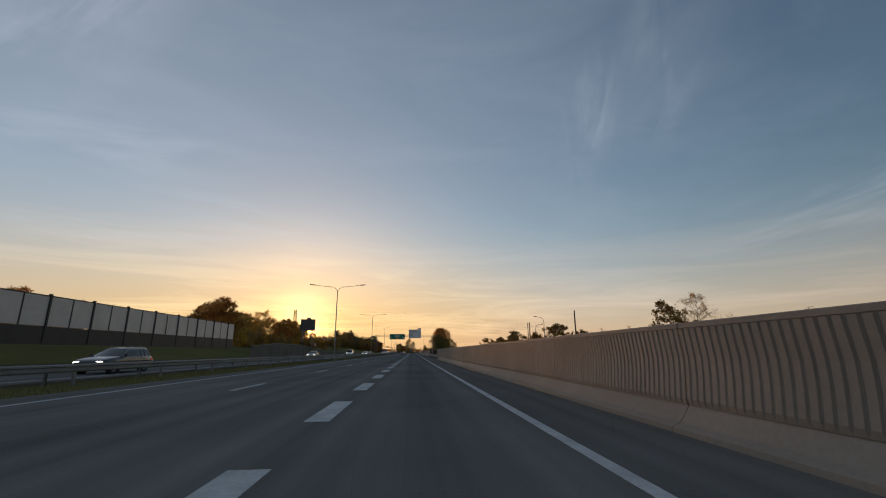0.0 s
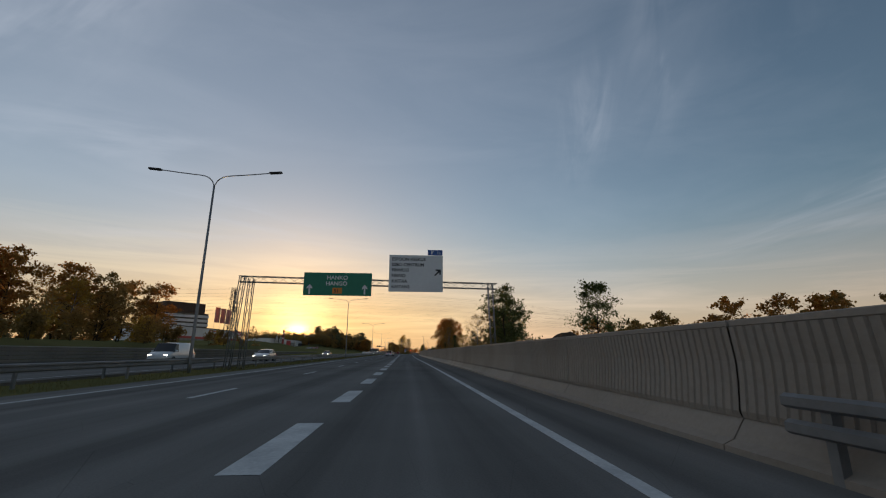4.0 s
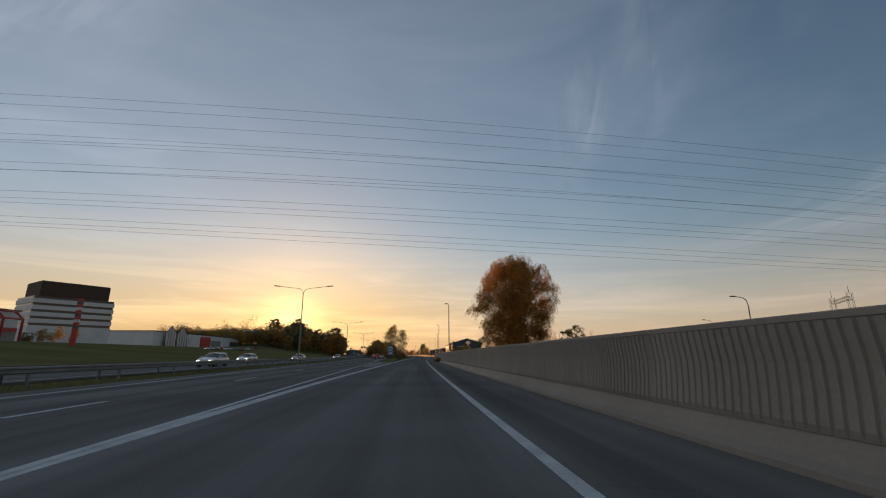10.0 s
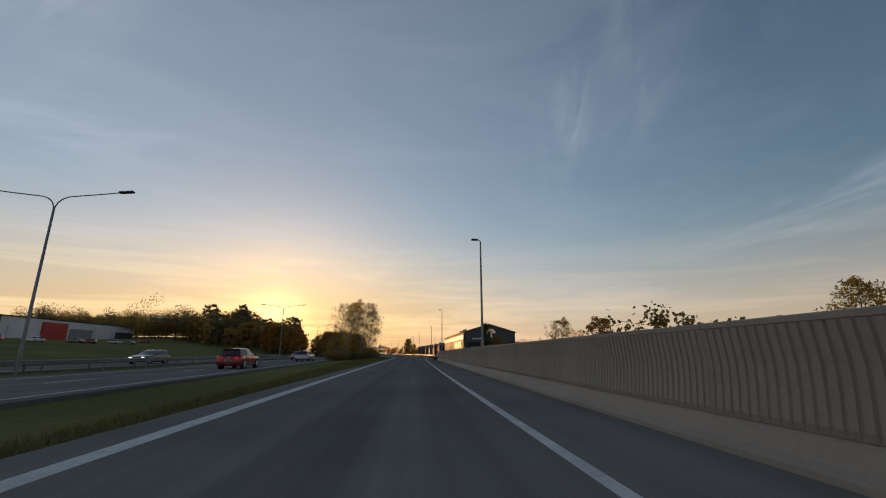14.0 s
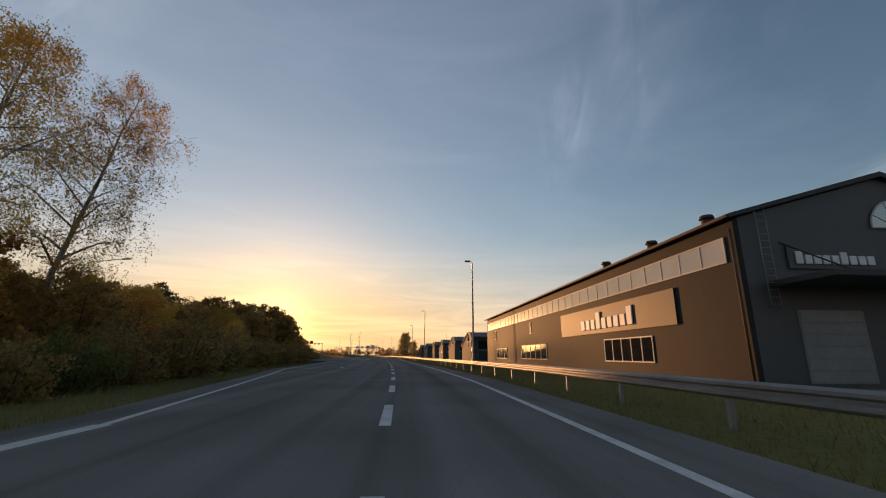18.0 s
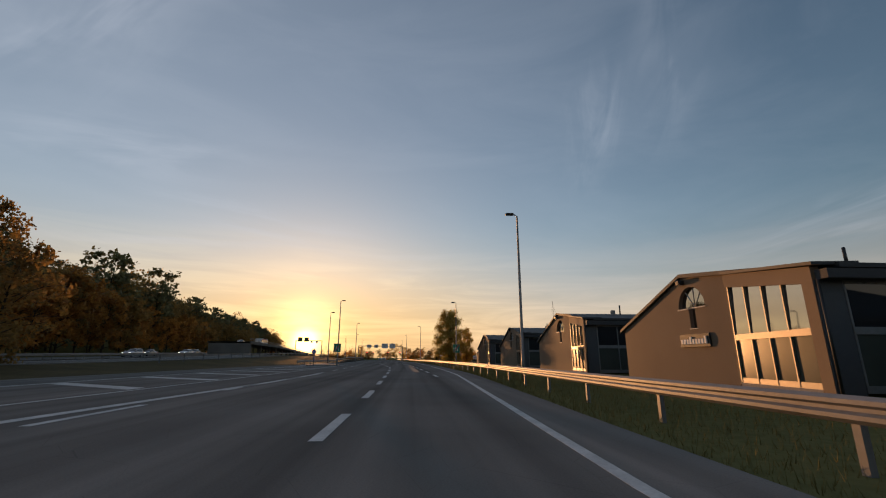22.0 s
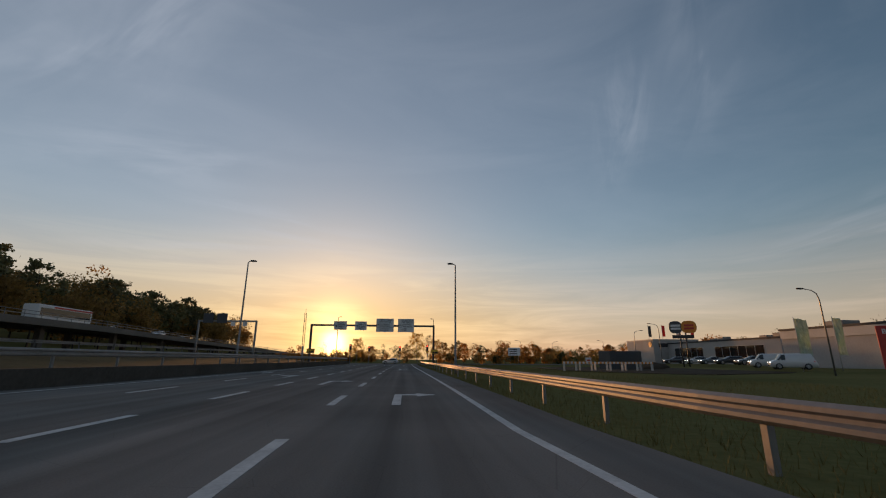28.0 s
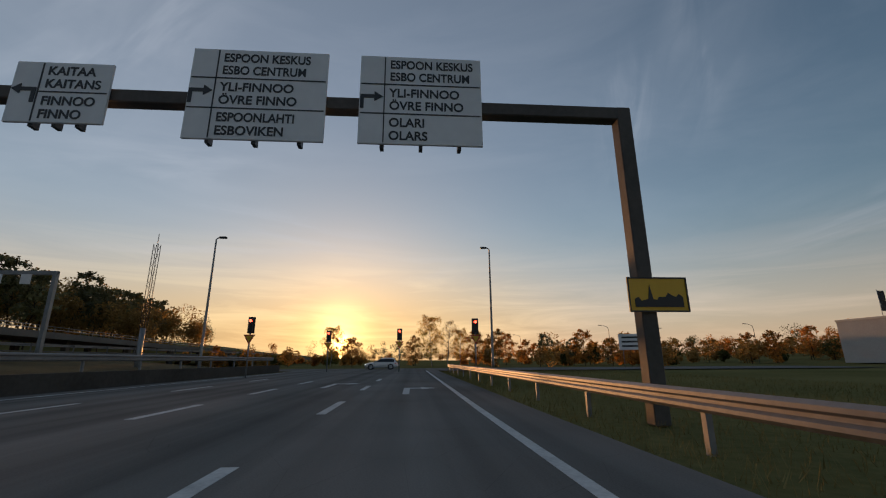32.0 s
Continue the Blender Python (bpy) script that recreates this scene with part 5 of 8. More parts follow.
def leaf_mesh(rng, tips, leaves, size, droop, hang=0.9):
    """Many small four-cornered leaves strung along drooping twigs round the limbs."""
    pts = np.array([t[0] for t in tips])
    rad = np.array([t[1] for t in tips])
    wt = np.array([t[2] if len(t) > 2 else 1.0 for t in tips])
    per = 24
    strands = max(1, leaves // per)
    leaves = strands * per
    pick = rng.choice(len(pts), strands, p=wt / wt.sum())
    g = rng.normal(0, 1, (strands, 3))
    g *= (rng.uniform(0, 1, strands) ** 0.4 / (np.linalg.norm(g, axis=1) + 1e-6))[:, None]
    start = pts[pick] + g * rad[pick][:, None] * np.array([1, 1, 0.8])
    out = g * np.array([0.6, 0.6, 0.25]) + np.array([0, 0, 0.25 - droop])
    run = hang * rng.uniform(0.5, 1.3, strands)[:, None] * out
    f = rng.uniform(0, 1, (strands, per, 1))
    c = start[:, None] + run[:, None] * f - np.array([0, 0, 1]) * (f * f * hang * droop * 0.7)
    c = (c + rng.normal(0, 1, (strands, per, 3)) * (0.12 + size * 0.6) * np.array([1, 1, 0.8])).reshape(-1, 3)
    c[:, 2] = np.maximum(c[:, 2], 0.15)
    a = rng.normal(0, 1, (leaves, 3))
    a /= np.linalg.norm(a, axis=1)[:, None]
    b = np.cross(a, rng.normal(0, 1, (leaves, 3)))
    b /= np.linalg.norm(b, axis=1)[:, None]
    sz = size * rng.uniform(0.6, 1.35, leaves)[:, None]
    a, b = a * sz, b * sz * 0.62
    V = np.stack([c - a, c + b, c + a, c - b], 1).reshape(-1, 3)
    me = bpy.data.meshes.new("crown")
    me.vertices.add(len(V))
    me.vertices.foreach_set("co", V.ravel())
    me.loops.add(len(V))
    me.loops.foreach_set("vertex_index", np.arange(len(V), dtype=np.int32))
    me.polygons.add(leaves)
    me.polygons.foreach_set("loop_start", np.arange(0, len(V), 4, dtype=np.int32))
    me.update(calc_edges=True)
    return me


def make_tree(name, label, category, seed, height, spread, crown_from, leaves, size, leaf, bark, trunks=1, droop=0.3, lean=0.0, group="", hang=0.9, sides=0):
    rng = np.random.default_rng(seed)
    limbs, tips = tree_limbs(rng, height, spread, crown_from, trunks, lean)
    root = thing(name, label, category, group=group)
    part("trunk", limb_mesh(limbs, sides or (6 if height > 12.5 else 4)), bark, root)
    part("crown", leaf_mesh(rng, tips, leaves, size, droop, hang), leaf, root)
    return root


def bush(name, label, seed, height, spread, leaves, size, leaf, group="bushes"):
    rng = np.random.default_rng(seed)
    limbs, tips = [], []
    for k in range(14):
        a, r = k * 2.4, spread * 0.5 * math.sqrt((k + 0.5) / 14)
        top = np.array([math.cos(a) * r, math.sin(a) * r, height * rng.uniform(0.55, 1.0) * (1 - 0.35 * (r / (spread * 0.5)) ** 2)])
        base = top * np.array([0.35, 0.35, 0]) - np.array([0, 0, 0.15])
        limbs.append(([base, (base + top) / 2 + rng.uniform(-0.1, 0.1, 3), top], [0.03, 0.02, 0.008]))
        for f in (0.25, 0.5, 0.75, 0.97):
            tips.append((base + (top - base) * f, spread * 0.2))
    root = thing(name, label, "bush", group=group)
    part("stem", limb_mesh(limbs, 4), BARK, root)
    part("foliage", leaf_mesh(rng, tips, leaves, size, 0.2, 0.4), leaf, root)
    return root


def lobed_tree(name, label, seed, height, spread, base, lobes, leaves, size, leaf, bark, stems=3, droop=0.6, hang=0.7, belly=0.42, group="", lobe=0.15):
    """A dense crown of many overlapping clumps on a rounded outline, widest at the height belly, on several stems."""
    rng = np.random.default_rng(seed)
    limbs, tips = [], []
    r0 = height * 0.012
    feet = [np.array([rng.uniform(-1, 1) * spread * 0.05 * (stems > 1), rng.uniform(-1, 1) * spread * 0.05 * (stems > 1), -0.15]) for _ in range(stems)]
    tops = []
    for q in range(stems):
        a = q * 2.4 + rng.uniform(-0.4, 0.4)
        reach = spread * (0.18 if stems > 1 else 0.02)
        tops.append(np.array([math.cos(a) * reach, math.sin(a) * reach, height * rng.uniform(0.82, 0.97) if q else height * 0.96]))
        mid = feet[q] * 0.4 + tops[q] * 0.5 + rng.uniform(-0.02, 0.02, 3) * height
        limbs.append(([feet[q], feet[q] * 0.7 + mid * 0.3, mid, tops[q]], [r0 * 0.8, r0 * 0.65, r0 * 0.45, 0.02]))
    for k in range(lobes):
        f = base + (1 - base) * ((k + rng.uniform(0.1, 0.9)) / lobes) ** 0.95
        wide = 0.45 + 0.55 * ((f - base) / (belly - base)) ** 0.7 if f < belly else math.sqrt(max(0.0, 1 - ((f - belly) / (1.06 - belly)) ** 2))
        a = k * 2.399 + rng.uniform(-0.35, 0.35)
        r = spread * lobe * rng.uniform(0.7, 1.25) * (0.55 + 0.45 * wide)
        d = max(0.0, spread * 0.5 * wide * rng.uniform(0.72, 1.06) - r * 0.75) if k % 3 else spread * 0.24 * wide * rng.uniform(0.2, 1)
        c = np.array([math.cos(a) * d, math.sin(a) * d, max(height * base, height * f - r * 0.6)])
        tips.append((c, r, r * r))
        q = int(rng.integers(0, stems))
        g = min(0.9, max(0.12, c[2] / height * 0.62))
        foot = feet[q] + (tops[q] - feet[q]) * g
        limbs.append(([foot, (foot + c) / 2 + np.array([0, 0, 0.08 * r]), c], [r0 * 0.3, r0 * 0.18, 0.012]))
        for j in range(4):
            e = c + rng.normal(0, 0.62, 3) * r
            limbs.append(([c * 0.9 + foot * 0.1, (c + e) / 2 + np.array([0, 0, 0.05 * r]), e], [r0 * 0.12 + 0.006, 0.012, 0.005]))
    root = thing(name, label, "tree", group=group)
    part("trunk", limb_mesh(limbs, 5), bark, root)
    part("crown", leaf_mesh(rng, tips, leaves, size, droop, hang), leaf, root)
    return root


SPECIES = {}


def kind_of(key, makers):
    SPECIES[key] = [[maker, None] for maker in makers]


def plant(key, s, n, height, base_h, seed, z=None):
    """Puts a tree of that species, grown once and then copied, at (s, n) with the given height."""
    pool = SPECIES[key]
    slot = pool[seed % len(pool)]
    k = height / base_h
    p = at(s, n)
    z = hill(p.x, p.y) if z is None else z
    m = Matrix.Translation((p.x, p.y, z)) @ Matrix.Rotation(seed * 2.39, 4, "Z") @ Matrix.Diagonal((k, k, k, 1))
    if slot[1] is None:
        slot[1] = slot[0]()
        slot[1].matrix_basis = m
        return slot[1]
    ob = copy_thing(slot[1], Matrix())
    ob.matrix_basis = m
    return ob


kind_of("gold", [lambda q=q: make_tree("birch_tree", "birch with thinning golden autumn leaves", "tree", q, 9.0, 4.6, 0.16, 6000, 0.085, LEAF_GOLD, BIRCHB, 1, 0.5, group="roadside trees") for q in (11, 12)])
kind_of("sparse", [lambda q=q: make_tree("birch_tree", "tall birch almost bare of leaves", "tree", q, 12.0, 5.2, 0.25, 4300, 0.065, LEAF_BROWN, BIRCHB, 1, 0.6, 0.04, group="roadside trees") for q in (21, 22)])
kind_of("green", [lambda q=q: make_tree("young_tree", "young tree with green and yellowing leaves", "tree", q, 7.0, 3.4, 0.15, 4200, 0.085, LEAF_GREEN, BARK, 1, 0.2, group="roadside trees") for q in (31, 32)])
kind_of("brown", [lambda q=q: make_tree("broadleaf_tree", "broadleaf tree with dull brown autumn leaves", "tree", q, 9.0, 6.4, 0.05, 4600, 0.145, LEAF_BROWN, BARK, 2, 0.3, group="woodland trees") for q in (41, 42, 43)])
kind_of("orange", [lambda q=q: make_tree("broadleaf_tree", "broadleaf tree with orange autumn leaves", "tree", q, 9.0, 6.0, 0.06, 4600, 0.14, LEAF_ORANGE, BARK, 1, 0.3, group="woodland trees") for q in (46, 47)])
kind_of("pine", [lambda q=q: make_tree("pine_tree", "dark pine with a high ragged crown", "tree", q, 11.0, 5.0, 0.32, 1500, 0.25, LEAF_PINE, BARK, 1, 0.05, group="pines on the hill", sides=3) for q in (51, 52)])
kind_of("brown_far", [lambda q=q: make_tree("broadleaf_tree", "broadleaf tree in brown leaf on the far slope", "tree", q, 9.0, 6.0, 0.05, 1500, 0.24, LEAF_BROWN, BARK, 1, 0.3, group="woodland trees", sides=3) for q in (44, 45)])
kind_of("orange_far", [lambda q=q: make_tree("broadleaf_tree", "broadleaf tree in orange leaf on the far slope", "tree", q, 9.0, 6.0, 0.05, 1700, 0.22, LEAF_ORANGE, BARK, 1, 0.3, group="woodland trees", sides=3) for q in (48, 49)])
kind_of("slim", [lambda q=q: lobed_tree("young_tree", "slim upright young tree with green and yellow leaves", q, 7.0, 2.4, 0.1, 26, 5200, 0.075, LEAF_GREEN, BARK, 2, 0.1, 0.3, 0.4, "roadside trees", 0.16) for q in (33, 34)])
kind_of("slim_gold", [lambda q=q: lobed_tree("birch_tree", "slim birch with thinning golden brown leaves", q, 9.0, 3.2, 0.12, 34, 8000, 0.07, LEAF_BROWN, BIRCHB, 2, 0.5, 0.6, 0.4, "roadside trees", 0.15) for q in (35, 36)])
kind_of("bush", [lambda q=q: bush("bush", "dense dark roadside bush", q, 2.4, 3.6, 4200, 0.085, LEAF_BUSH) for q in (61, 62)])
kind_of("bush_green", [lambda q=q: bush("bush", "low bush with green and yellow leaves", q, 2.2, 3.2, 3600, 0.08, LEAF_GREEN) for q in (66,)])

# the large orange birch group behind the wall, and the tall pair further on
hero = lobed_tree("birch_tree", "large spreading birch with orange autumn leaves", 71, 21.5, 19.5, 0.08, 130, 200000, 0.095, LEAF_ORANGE, BARK, 6, 0.9, 1.0, 0.54, lobe=0.10)
hero.matrix_basis = stand(369, 20.0)
hero2 = lobed_tree("aspen_tree", "tall dense aspen with green and golden leaves", 72, 11.4, 7.4, 0.02, 90, 100000, 0.06, LEAF_ASPEN, BARK, 4, 0.7, 0.6, 0.30, lobe=0.12)
hero2.matrix_basis = stand(683, 9.7)
hero3 = lobed_tree("aspen_tree", "smaller golden aspen beside a taller one", 73, 8.0, 3.8, 0.04, 40, 26000, 0.06, LEAF_GOLD, BARK, 2, 0.5, 0.4, 0.3, lobe=0.15)
hero3.matrix_basis = stand(690, 14.4)

rngp = random.Random(5)
# left of the motorway, by its noise wall
for i in range(64):
    plant(rngp.choice(("brown", "brown", "gold", "orange", "orange")), 40 + i * 2.6 + rngp.uniform(-1, 1), -46 - rngp.uniform(0, 16), rngp.uniform(8, 12.5) if i > 25 else rngp.uniform(4.5, 6.8), 9.0, i)
# right of the noise wall
for s, n, h, k in ((134, 10.5, 5.2, "green"), (147, 8.2, 7.0, "green"), (151, 9.6, 6.6, "green"), (156, 10.5, 6.2, "brown"), (160, 12, 6.4, "gold"), (165, 11, 5.6, "brown"), (171, 13, 5.2, "brown"),
                   (152, 6.6, 5.0, "sparse"), (234.5, 11.6, 8.6, "slim_gold"), (237.5, 13.6, 6.4, "slim"), (49, 34, 8.2, "sparse"), (262, 19.5, 7.6, "gold"), (267, 23.5, 8.8, "green"), (274, 25.0, 7.0, "brown"),
                   (20, 13, 3.6, "brown"), (357, 11.5, 4.3, "green"), (289, 14.4, 5.4, "slim"), (290.5, 15.6, 4.6, "slim"), (286, 18, 5.0, "green"), (383, 11.0, 3.4, "gold"), (387, 9.4, 2.8, "orange"), (391, 12.5, 3.4, "gold"), (412, 14, 4.0, "orange"), (418, 13, 4.4, "gold"),
                   (441.0, 9.9, 5.6, "slim"), (442, 11.8, 3.6, "orange"), (352, 26, 6.0, "brown")):
    plant(k, s, n, h, {"green": 7.0, "slim": 7.0, "gold": 9.0, "sparse": 12.0}.get(k, 9.0), int(s))
for s, n, h, k in ((224, 8.5, 2.6, "bush"), (240, 9.5, 2.6, "bush_green"), (258, 9, 2.4, "bush"), (272, 11, 2.4, "bush"), (376, 9.5, 3.0, "bush_green"), (395, 9.0, 2.6, "bush"), (144, 8.5, 2.8, "bush_green"), (158, 8.5, 3.0, "bush"), (168, 9.0, 3.0, "bush")):
    plant(k, s, n, h, 2.3, int(s))
for i in range(26):
    plant(rngp.choice(("orange_far", "brown_far", "brown_far", "orange_far")), 92 + i * 3.6 + rngp.uniform(-1.5, 1.5), 27 + rngp.uniform(0, 14), rngp.uniform(4.5, 7.4), 9.0, i)
for i in range(44):
    plant(rngp.choice(("orange_far", "brown_far", "orange_far")), 858 + rngp.uniform(0, 60), 30 + i * 1.9 + rngp.uniform(-1, 1), rngp.uniform(4.0, 7.0), 9.0, i)
for s, h in ((353, 0.85), (357, 0.6), (458, 0.7)):
    plant("bush", s, 3.42, h, 2.3, int(s), z=0.0)
# birches and bushes in the gore
for q, s, n, h, w, leaf, count, turn in ((81, 478, -12.6, 13.2, 6.2, LEAF_BROWN, 15000, 10), (82, 502, -19.2, 16.0, 6.2, LEAF_GOLD, 34000, 0), (83, 509, -20.0, 17.2, 6.4, LEAF_GOLD, 34000, 10), (84, 474.5, -16.6, 12.4, 5.8, LEAF_BROWN, 9000, -20), (85, 489.5, -11.6, 12.4, 5.0, LEAF_BROWN, 22000, 0)):
    make_tree("birch_tree", "tall leaning birch with thinning autumn leaves", "tree", q, h, w, 0.16, count, 0.05, leaf, BIRCHB, 1, 0.9, 0.2 if q in (82, 83) else (0.12 if q == 81 else 0.05), group="birches in the gore").matrix_basis = stand(s, n, -0.12, turn)
for s, n, h, k in ((500, -15.5, 6.5, "orange"), (476, -19, 6.0, "orange"), (466, -16, 5.5, "brown")):
    plant(k, s, n, h, {"gold": 9.0, "sparse": 12.0}.get(k, 9.0), int(s))
for i in range(62):
    s = 458 + i * 2.5 + rngp.uniform(-0.6, 0.6)
    base = float(np.interp(s, [455, 470, 500, 520, 560, 575, 590, 612], [-11.5, -9.5, -9.0, -14.0, -15.5, -18.5, -20.3, -21.5]))
    plant("bush_green" if i % 7 == 3 else "bush", s, base - rngp.uniform(0.5, 3.5), rngp.uniform(1.5, 2.3) if s < 505 else rngp.uniform(2.0, 3.2), 2.3, i)
for i in range(92):
    s = 506 + i * 1.15
    base = float(np.interp(s, [500, 520, 560, 590, 612], [-15.0, -17.0, -18.5, -21.5, -23.0]))
    plant(rngp.choice(("brown", "brown", "brown", "gold", "orange")), s, base - rngp.uniform(0.5, 13 if s < 560 else 4.0), rngp.uniform(6.0, 9.5) * (0.8 if s < 548 else 1.0) if 512 < s < 575 else 5.5, 9.0, i)
for s, n, h, k in ((603, -29, 11.5, "sparse"), (607, -31, 12.5, "brown"), (611, -30, 12.5, "sparse"), (616, -32, 13.0, "gold"), (621, -31, 12.0, "sparse"), (626, -33, 12.5, "brown")):
    plant(k, s, n, h, {"sparse": 12.0}.get(k, 9.0), int(s))
# wooded hill on the far side
hill_spots = []
for i in range(260):
    s = 596 + i * 1.5 + rngp.uniform(-2, 2)
    low = s < 690 or s > 790
    kind = rngp.choice(("pine", "brown_far", "brown_far", "orange_far") if s < 690 else ("pine", "brown_far", "brown_far"))
    n = MID(s) - 26 - rngp.uniform(0, 38 if low else 60)
    h = (rngp.uniform(10, 14.5) if s < 690 else rngp.uniform(14, 19)) if low else rngp.uniform(15, 22)
    if s > 640 and kind != "pine":
        spot = at(s, n)
        hill_spots.append((spot.x, spot.y, hill(spot.x, spot.y), h * 0.92))
    else:
        plant(kind, s, n, h, 10.0, i)
for i in range(60):
    s = 585 + i * 3 + rngp.uniform(-2, 2)
    plant(rngp.choice(("orange_far", "brown_far", "orange_far")), s, MID(s) - 19 - rngp.uniform(0, 6), rngp.uniform(10, 16) if s < 700 else rngp.uniform(8, 12), 9.0, i)
# past the crossing
for s, n, h, k in ((884, -17.8, 9.0, "gold"), (868, -11.0, 5.5, "orange"), (880, 4.2, 11.0, "gold"), (886, 8.0, 10.5, "sparse"), (892, 11.5, 9.0, "gold"), (880, 13.5, 7.5, "orange"), (884, 18.0, 8.0, "brown"), (888, 22.0, 7.6, "orange"), (870, 26.0, 6.0, "pine"), (874, 33.0, 5.6, "pine"), (896, 38.0, 6.0, "brown"), (890, 1.0, 7.0, "brown")):
    plant(k, s, n, h, {"sparse": 12.0, "pine": 11.0}.get(k, 9.0), int(s))


def woods(name, label, spots, leaf, seed, leaves=420, size=0.3, heart=0.6):
    """A far wood: every tree a stem and a ragged crown, joined in one mesh."""
    rng = np.random.default_rng(seed)
    V, F = [], []
    stems = []
    for x, y, z, h in spots:
        k = rng.uniform(0.26, 0.42) * h
        c0 = rng.normal(0, 1, (7, 3)) * [k * 0.42, k * 0.42, h * 0.17] + [x, y, z + h * heart]
        pick = rng.integers(0, 7, leaves)
        g = rng.normal(0, 1, (leaves, 3))
        g *= np.minimum(1, 1.6 / np.linalg.norm(g, axis=1))[:, None]
        c = c0[pick] + g * k * 0.34
        c[:, 2] = np.maximum(c[:, 2], z + (0.1 if heart > 0.5 else 0.01) * h)
        a = rng.normal(0, 1, (leaves, 3))
        b = np.cross(a, rng.normal(0, 1, (leaves, 3)))
        a *= size / np.linalg.norm(a, axis=1)[:, None]
        b *= size * 0.6 / np.linalg.norm(b, axis=1)[:, None]
        V.append(np.stack([c - a, c + b, c + a, c - b], 1).reshape(-1, 3))
        stems.append(([np.array([x, y, z - 0.3]), np.array([x, y, z + h * 0.75])], [h * 0.014, h * 0.004]))
    V = np.concatenate(V)
    me = bpy.data.meshes.new(name)
    me.vertices.add(len(V))
    me.vertices.foreach_set("co", V.ravel())
    me.loops.add(len(V))
    me.loops.foreach_set("vertex_index", np.arange(len(V), dtype=np.int32))
    me.polygons.add(len(V) // 4)
    me.polygons.foreach_set("loop_start", np.arange(0, len(V), 4, dtype=np.int32))
    me.update(calc_edges=True)
    root = thing(name, label, "woodland", kind="stuff")
    part("crowns", me, leaf, root)
    part("stems", limb_mesh(stems, 4), BARK, root)


def spread_spots(count, s_range, n_range, h_range):
    out = []
    for _ in range(count):
        p = at(rngp.uniform(*s_range), rngp.uniform(*n_range))
        out.append((p.x, p.y, hill(p.x, p.y), rngp.uniform(*h_range)))
    return out


woods("far_wood", "brown autumn wood on the slope behind the road", hill_spots, LEAF_BROWN, 77, 1100, 0.4)
for leaf, sd in ((LEAF_BROWN, 1), (LEAF_ORANGE, 2), (LEAF_PINE, 3)):
    woods("far_wood", "distant mixed autumn wood beyond the crossing", spread_spots(70, (940, 1500), (-70, 330), (6, 11)), leaf, sd)
    woods("far_wood", "distant tree line behind the yards", spread_spots(90, (120, 960), (140, 280), (8, 13)), leaf, sd + 10)
    woods("far_wood", "distant trees behind the stores", spread_spots(40, (250, 660), (-430, -240), (9, 14)), leaf, sd + 20, 520, 0.55)
    woods("far_wood", "dark woodland on the rising ground", [(p[0], p[1], p[2], p[3]) for p in spread_spots(80, (600, 1050), (-190, -100), (11, 17))], leaf if sd == 3 else LEAF_BROWN, sd + 30, 520, 0.34)

for leaf, sd, count in ((LEAF_BROWN, 61, 60), (LEAF_ORANGE, 62, 34), (LEAF_GREEN, 63, 34)):
    woods("shrub_belt", "dense autumn shrubs and low trees beyond the crossing", spread_spots(count, (862, 925), (14, 175), (2.6, 6.4)), leaf, sd, 520, 0.26, 0.42)
    woods("shrub_belt", "dense autumn shrubs on the far side of the crossing", spread_spots(count // 3, (866, 930), (-44, -12), (2.4, 5.0)), leaf, sd + 5, 420, 0.26, 0.42)

for leaf, sd in ((LEAF_BROWN, 81), (LEAF_BUSH, 82), (LEAF_GOLD, 83)):
    woods("shrub_belt", "dark undergrowth below the trees beside the motorway", spread_spots(26, (84, 215), (-50, -34), (2.6, 4.8)), leaf, sd, 520, 0.17, 0.42)
    # tree belt added across the sun's path to shade the early noise wall
    woods("far_wood", "wood behind the garden centre, placed to block the low sun", spread_spots(34, (618, 665), (-190, -104), (11.5, 14.5)), leaf, sd + 5, 900, 0.34, 0.52)

# ---- vehicles ----
def paint(name, colour, metal=0.0, rough=0.32):
    m = mat(name, tuple(c * 0.94 for c in colour), colour, rough, metal, fine=40, coarse=0.6, bump=0.0, local=True, clear=0.8)
    return m


SILVER = paint("silver_paint", (0.50, 0.53, 0.57), 0.55, 0.3)
WHITECAR = paint("white_paint", (0.62, 0.63, 0.64))
BLACKCAR = paint("dark_paint", (0.03, 0.033, 0.04), 0.3)
REDCAR = paint("red_paint", (0.30, 0.02, 0.02), 0.2)
GREYCAR = paint("grey_paint", (0.16, 0.17, 0.18), 0.5)


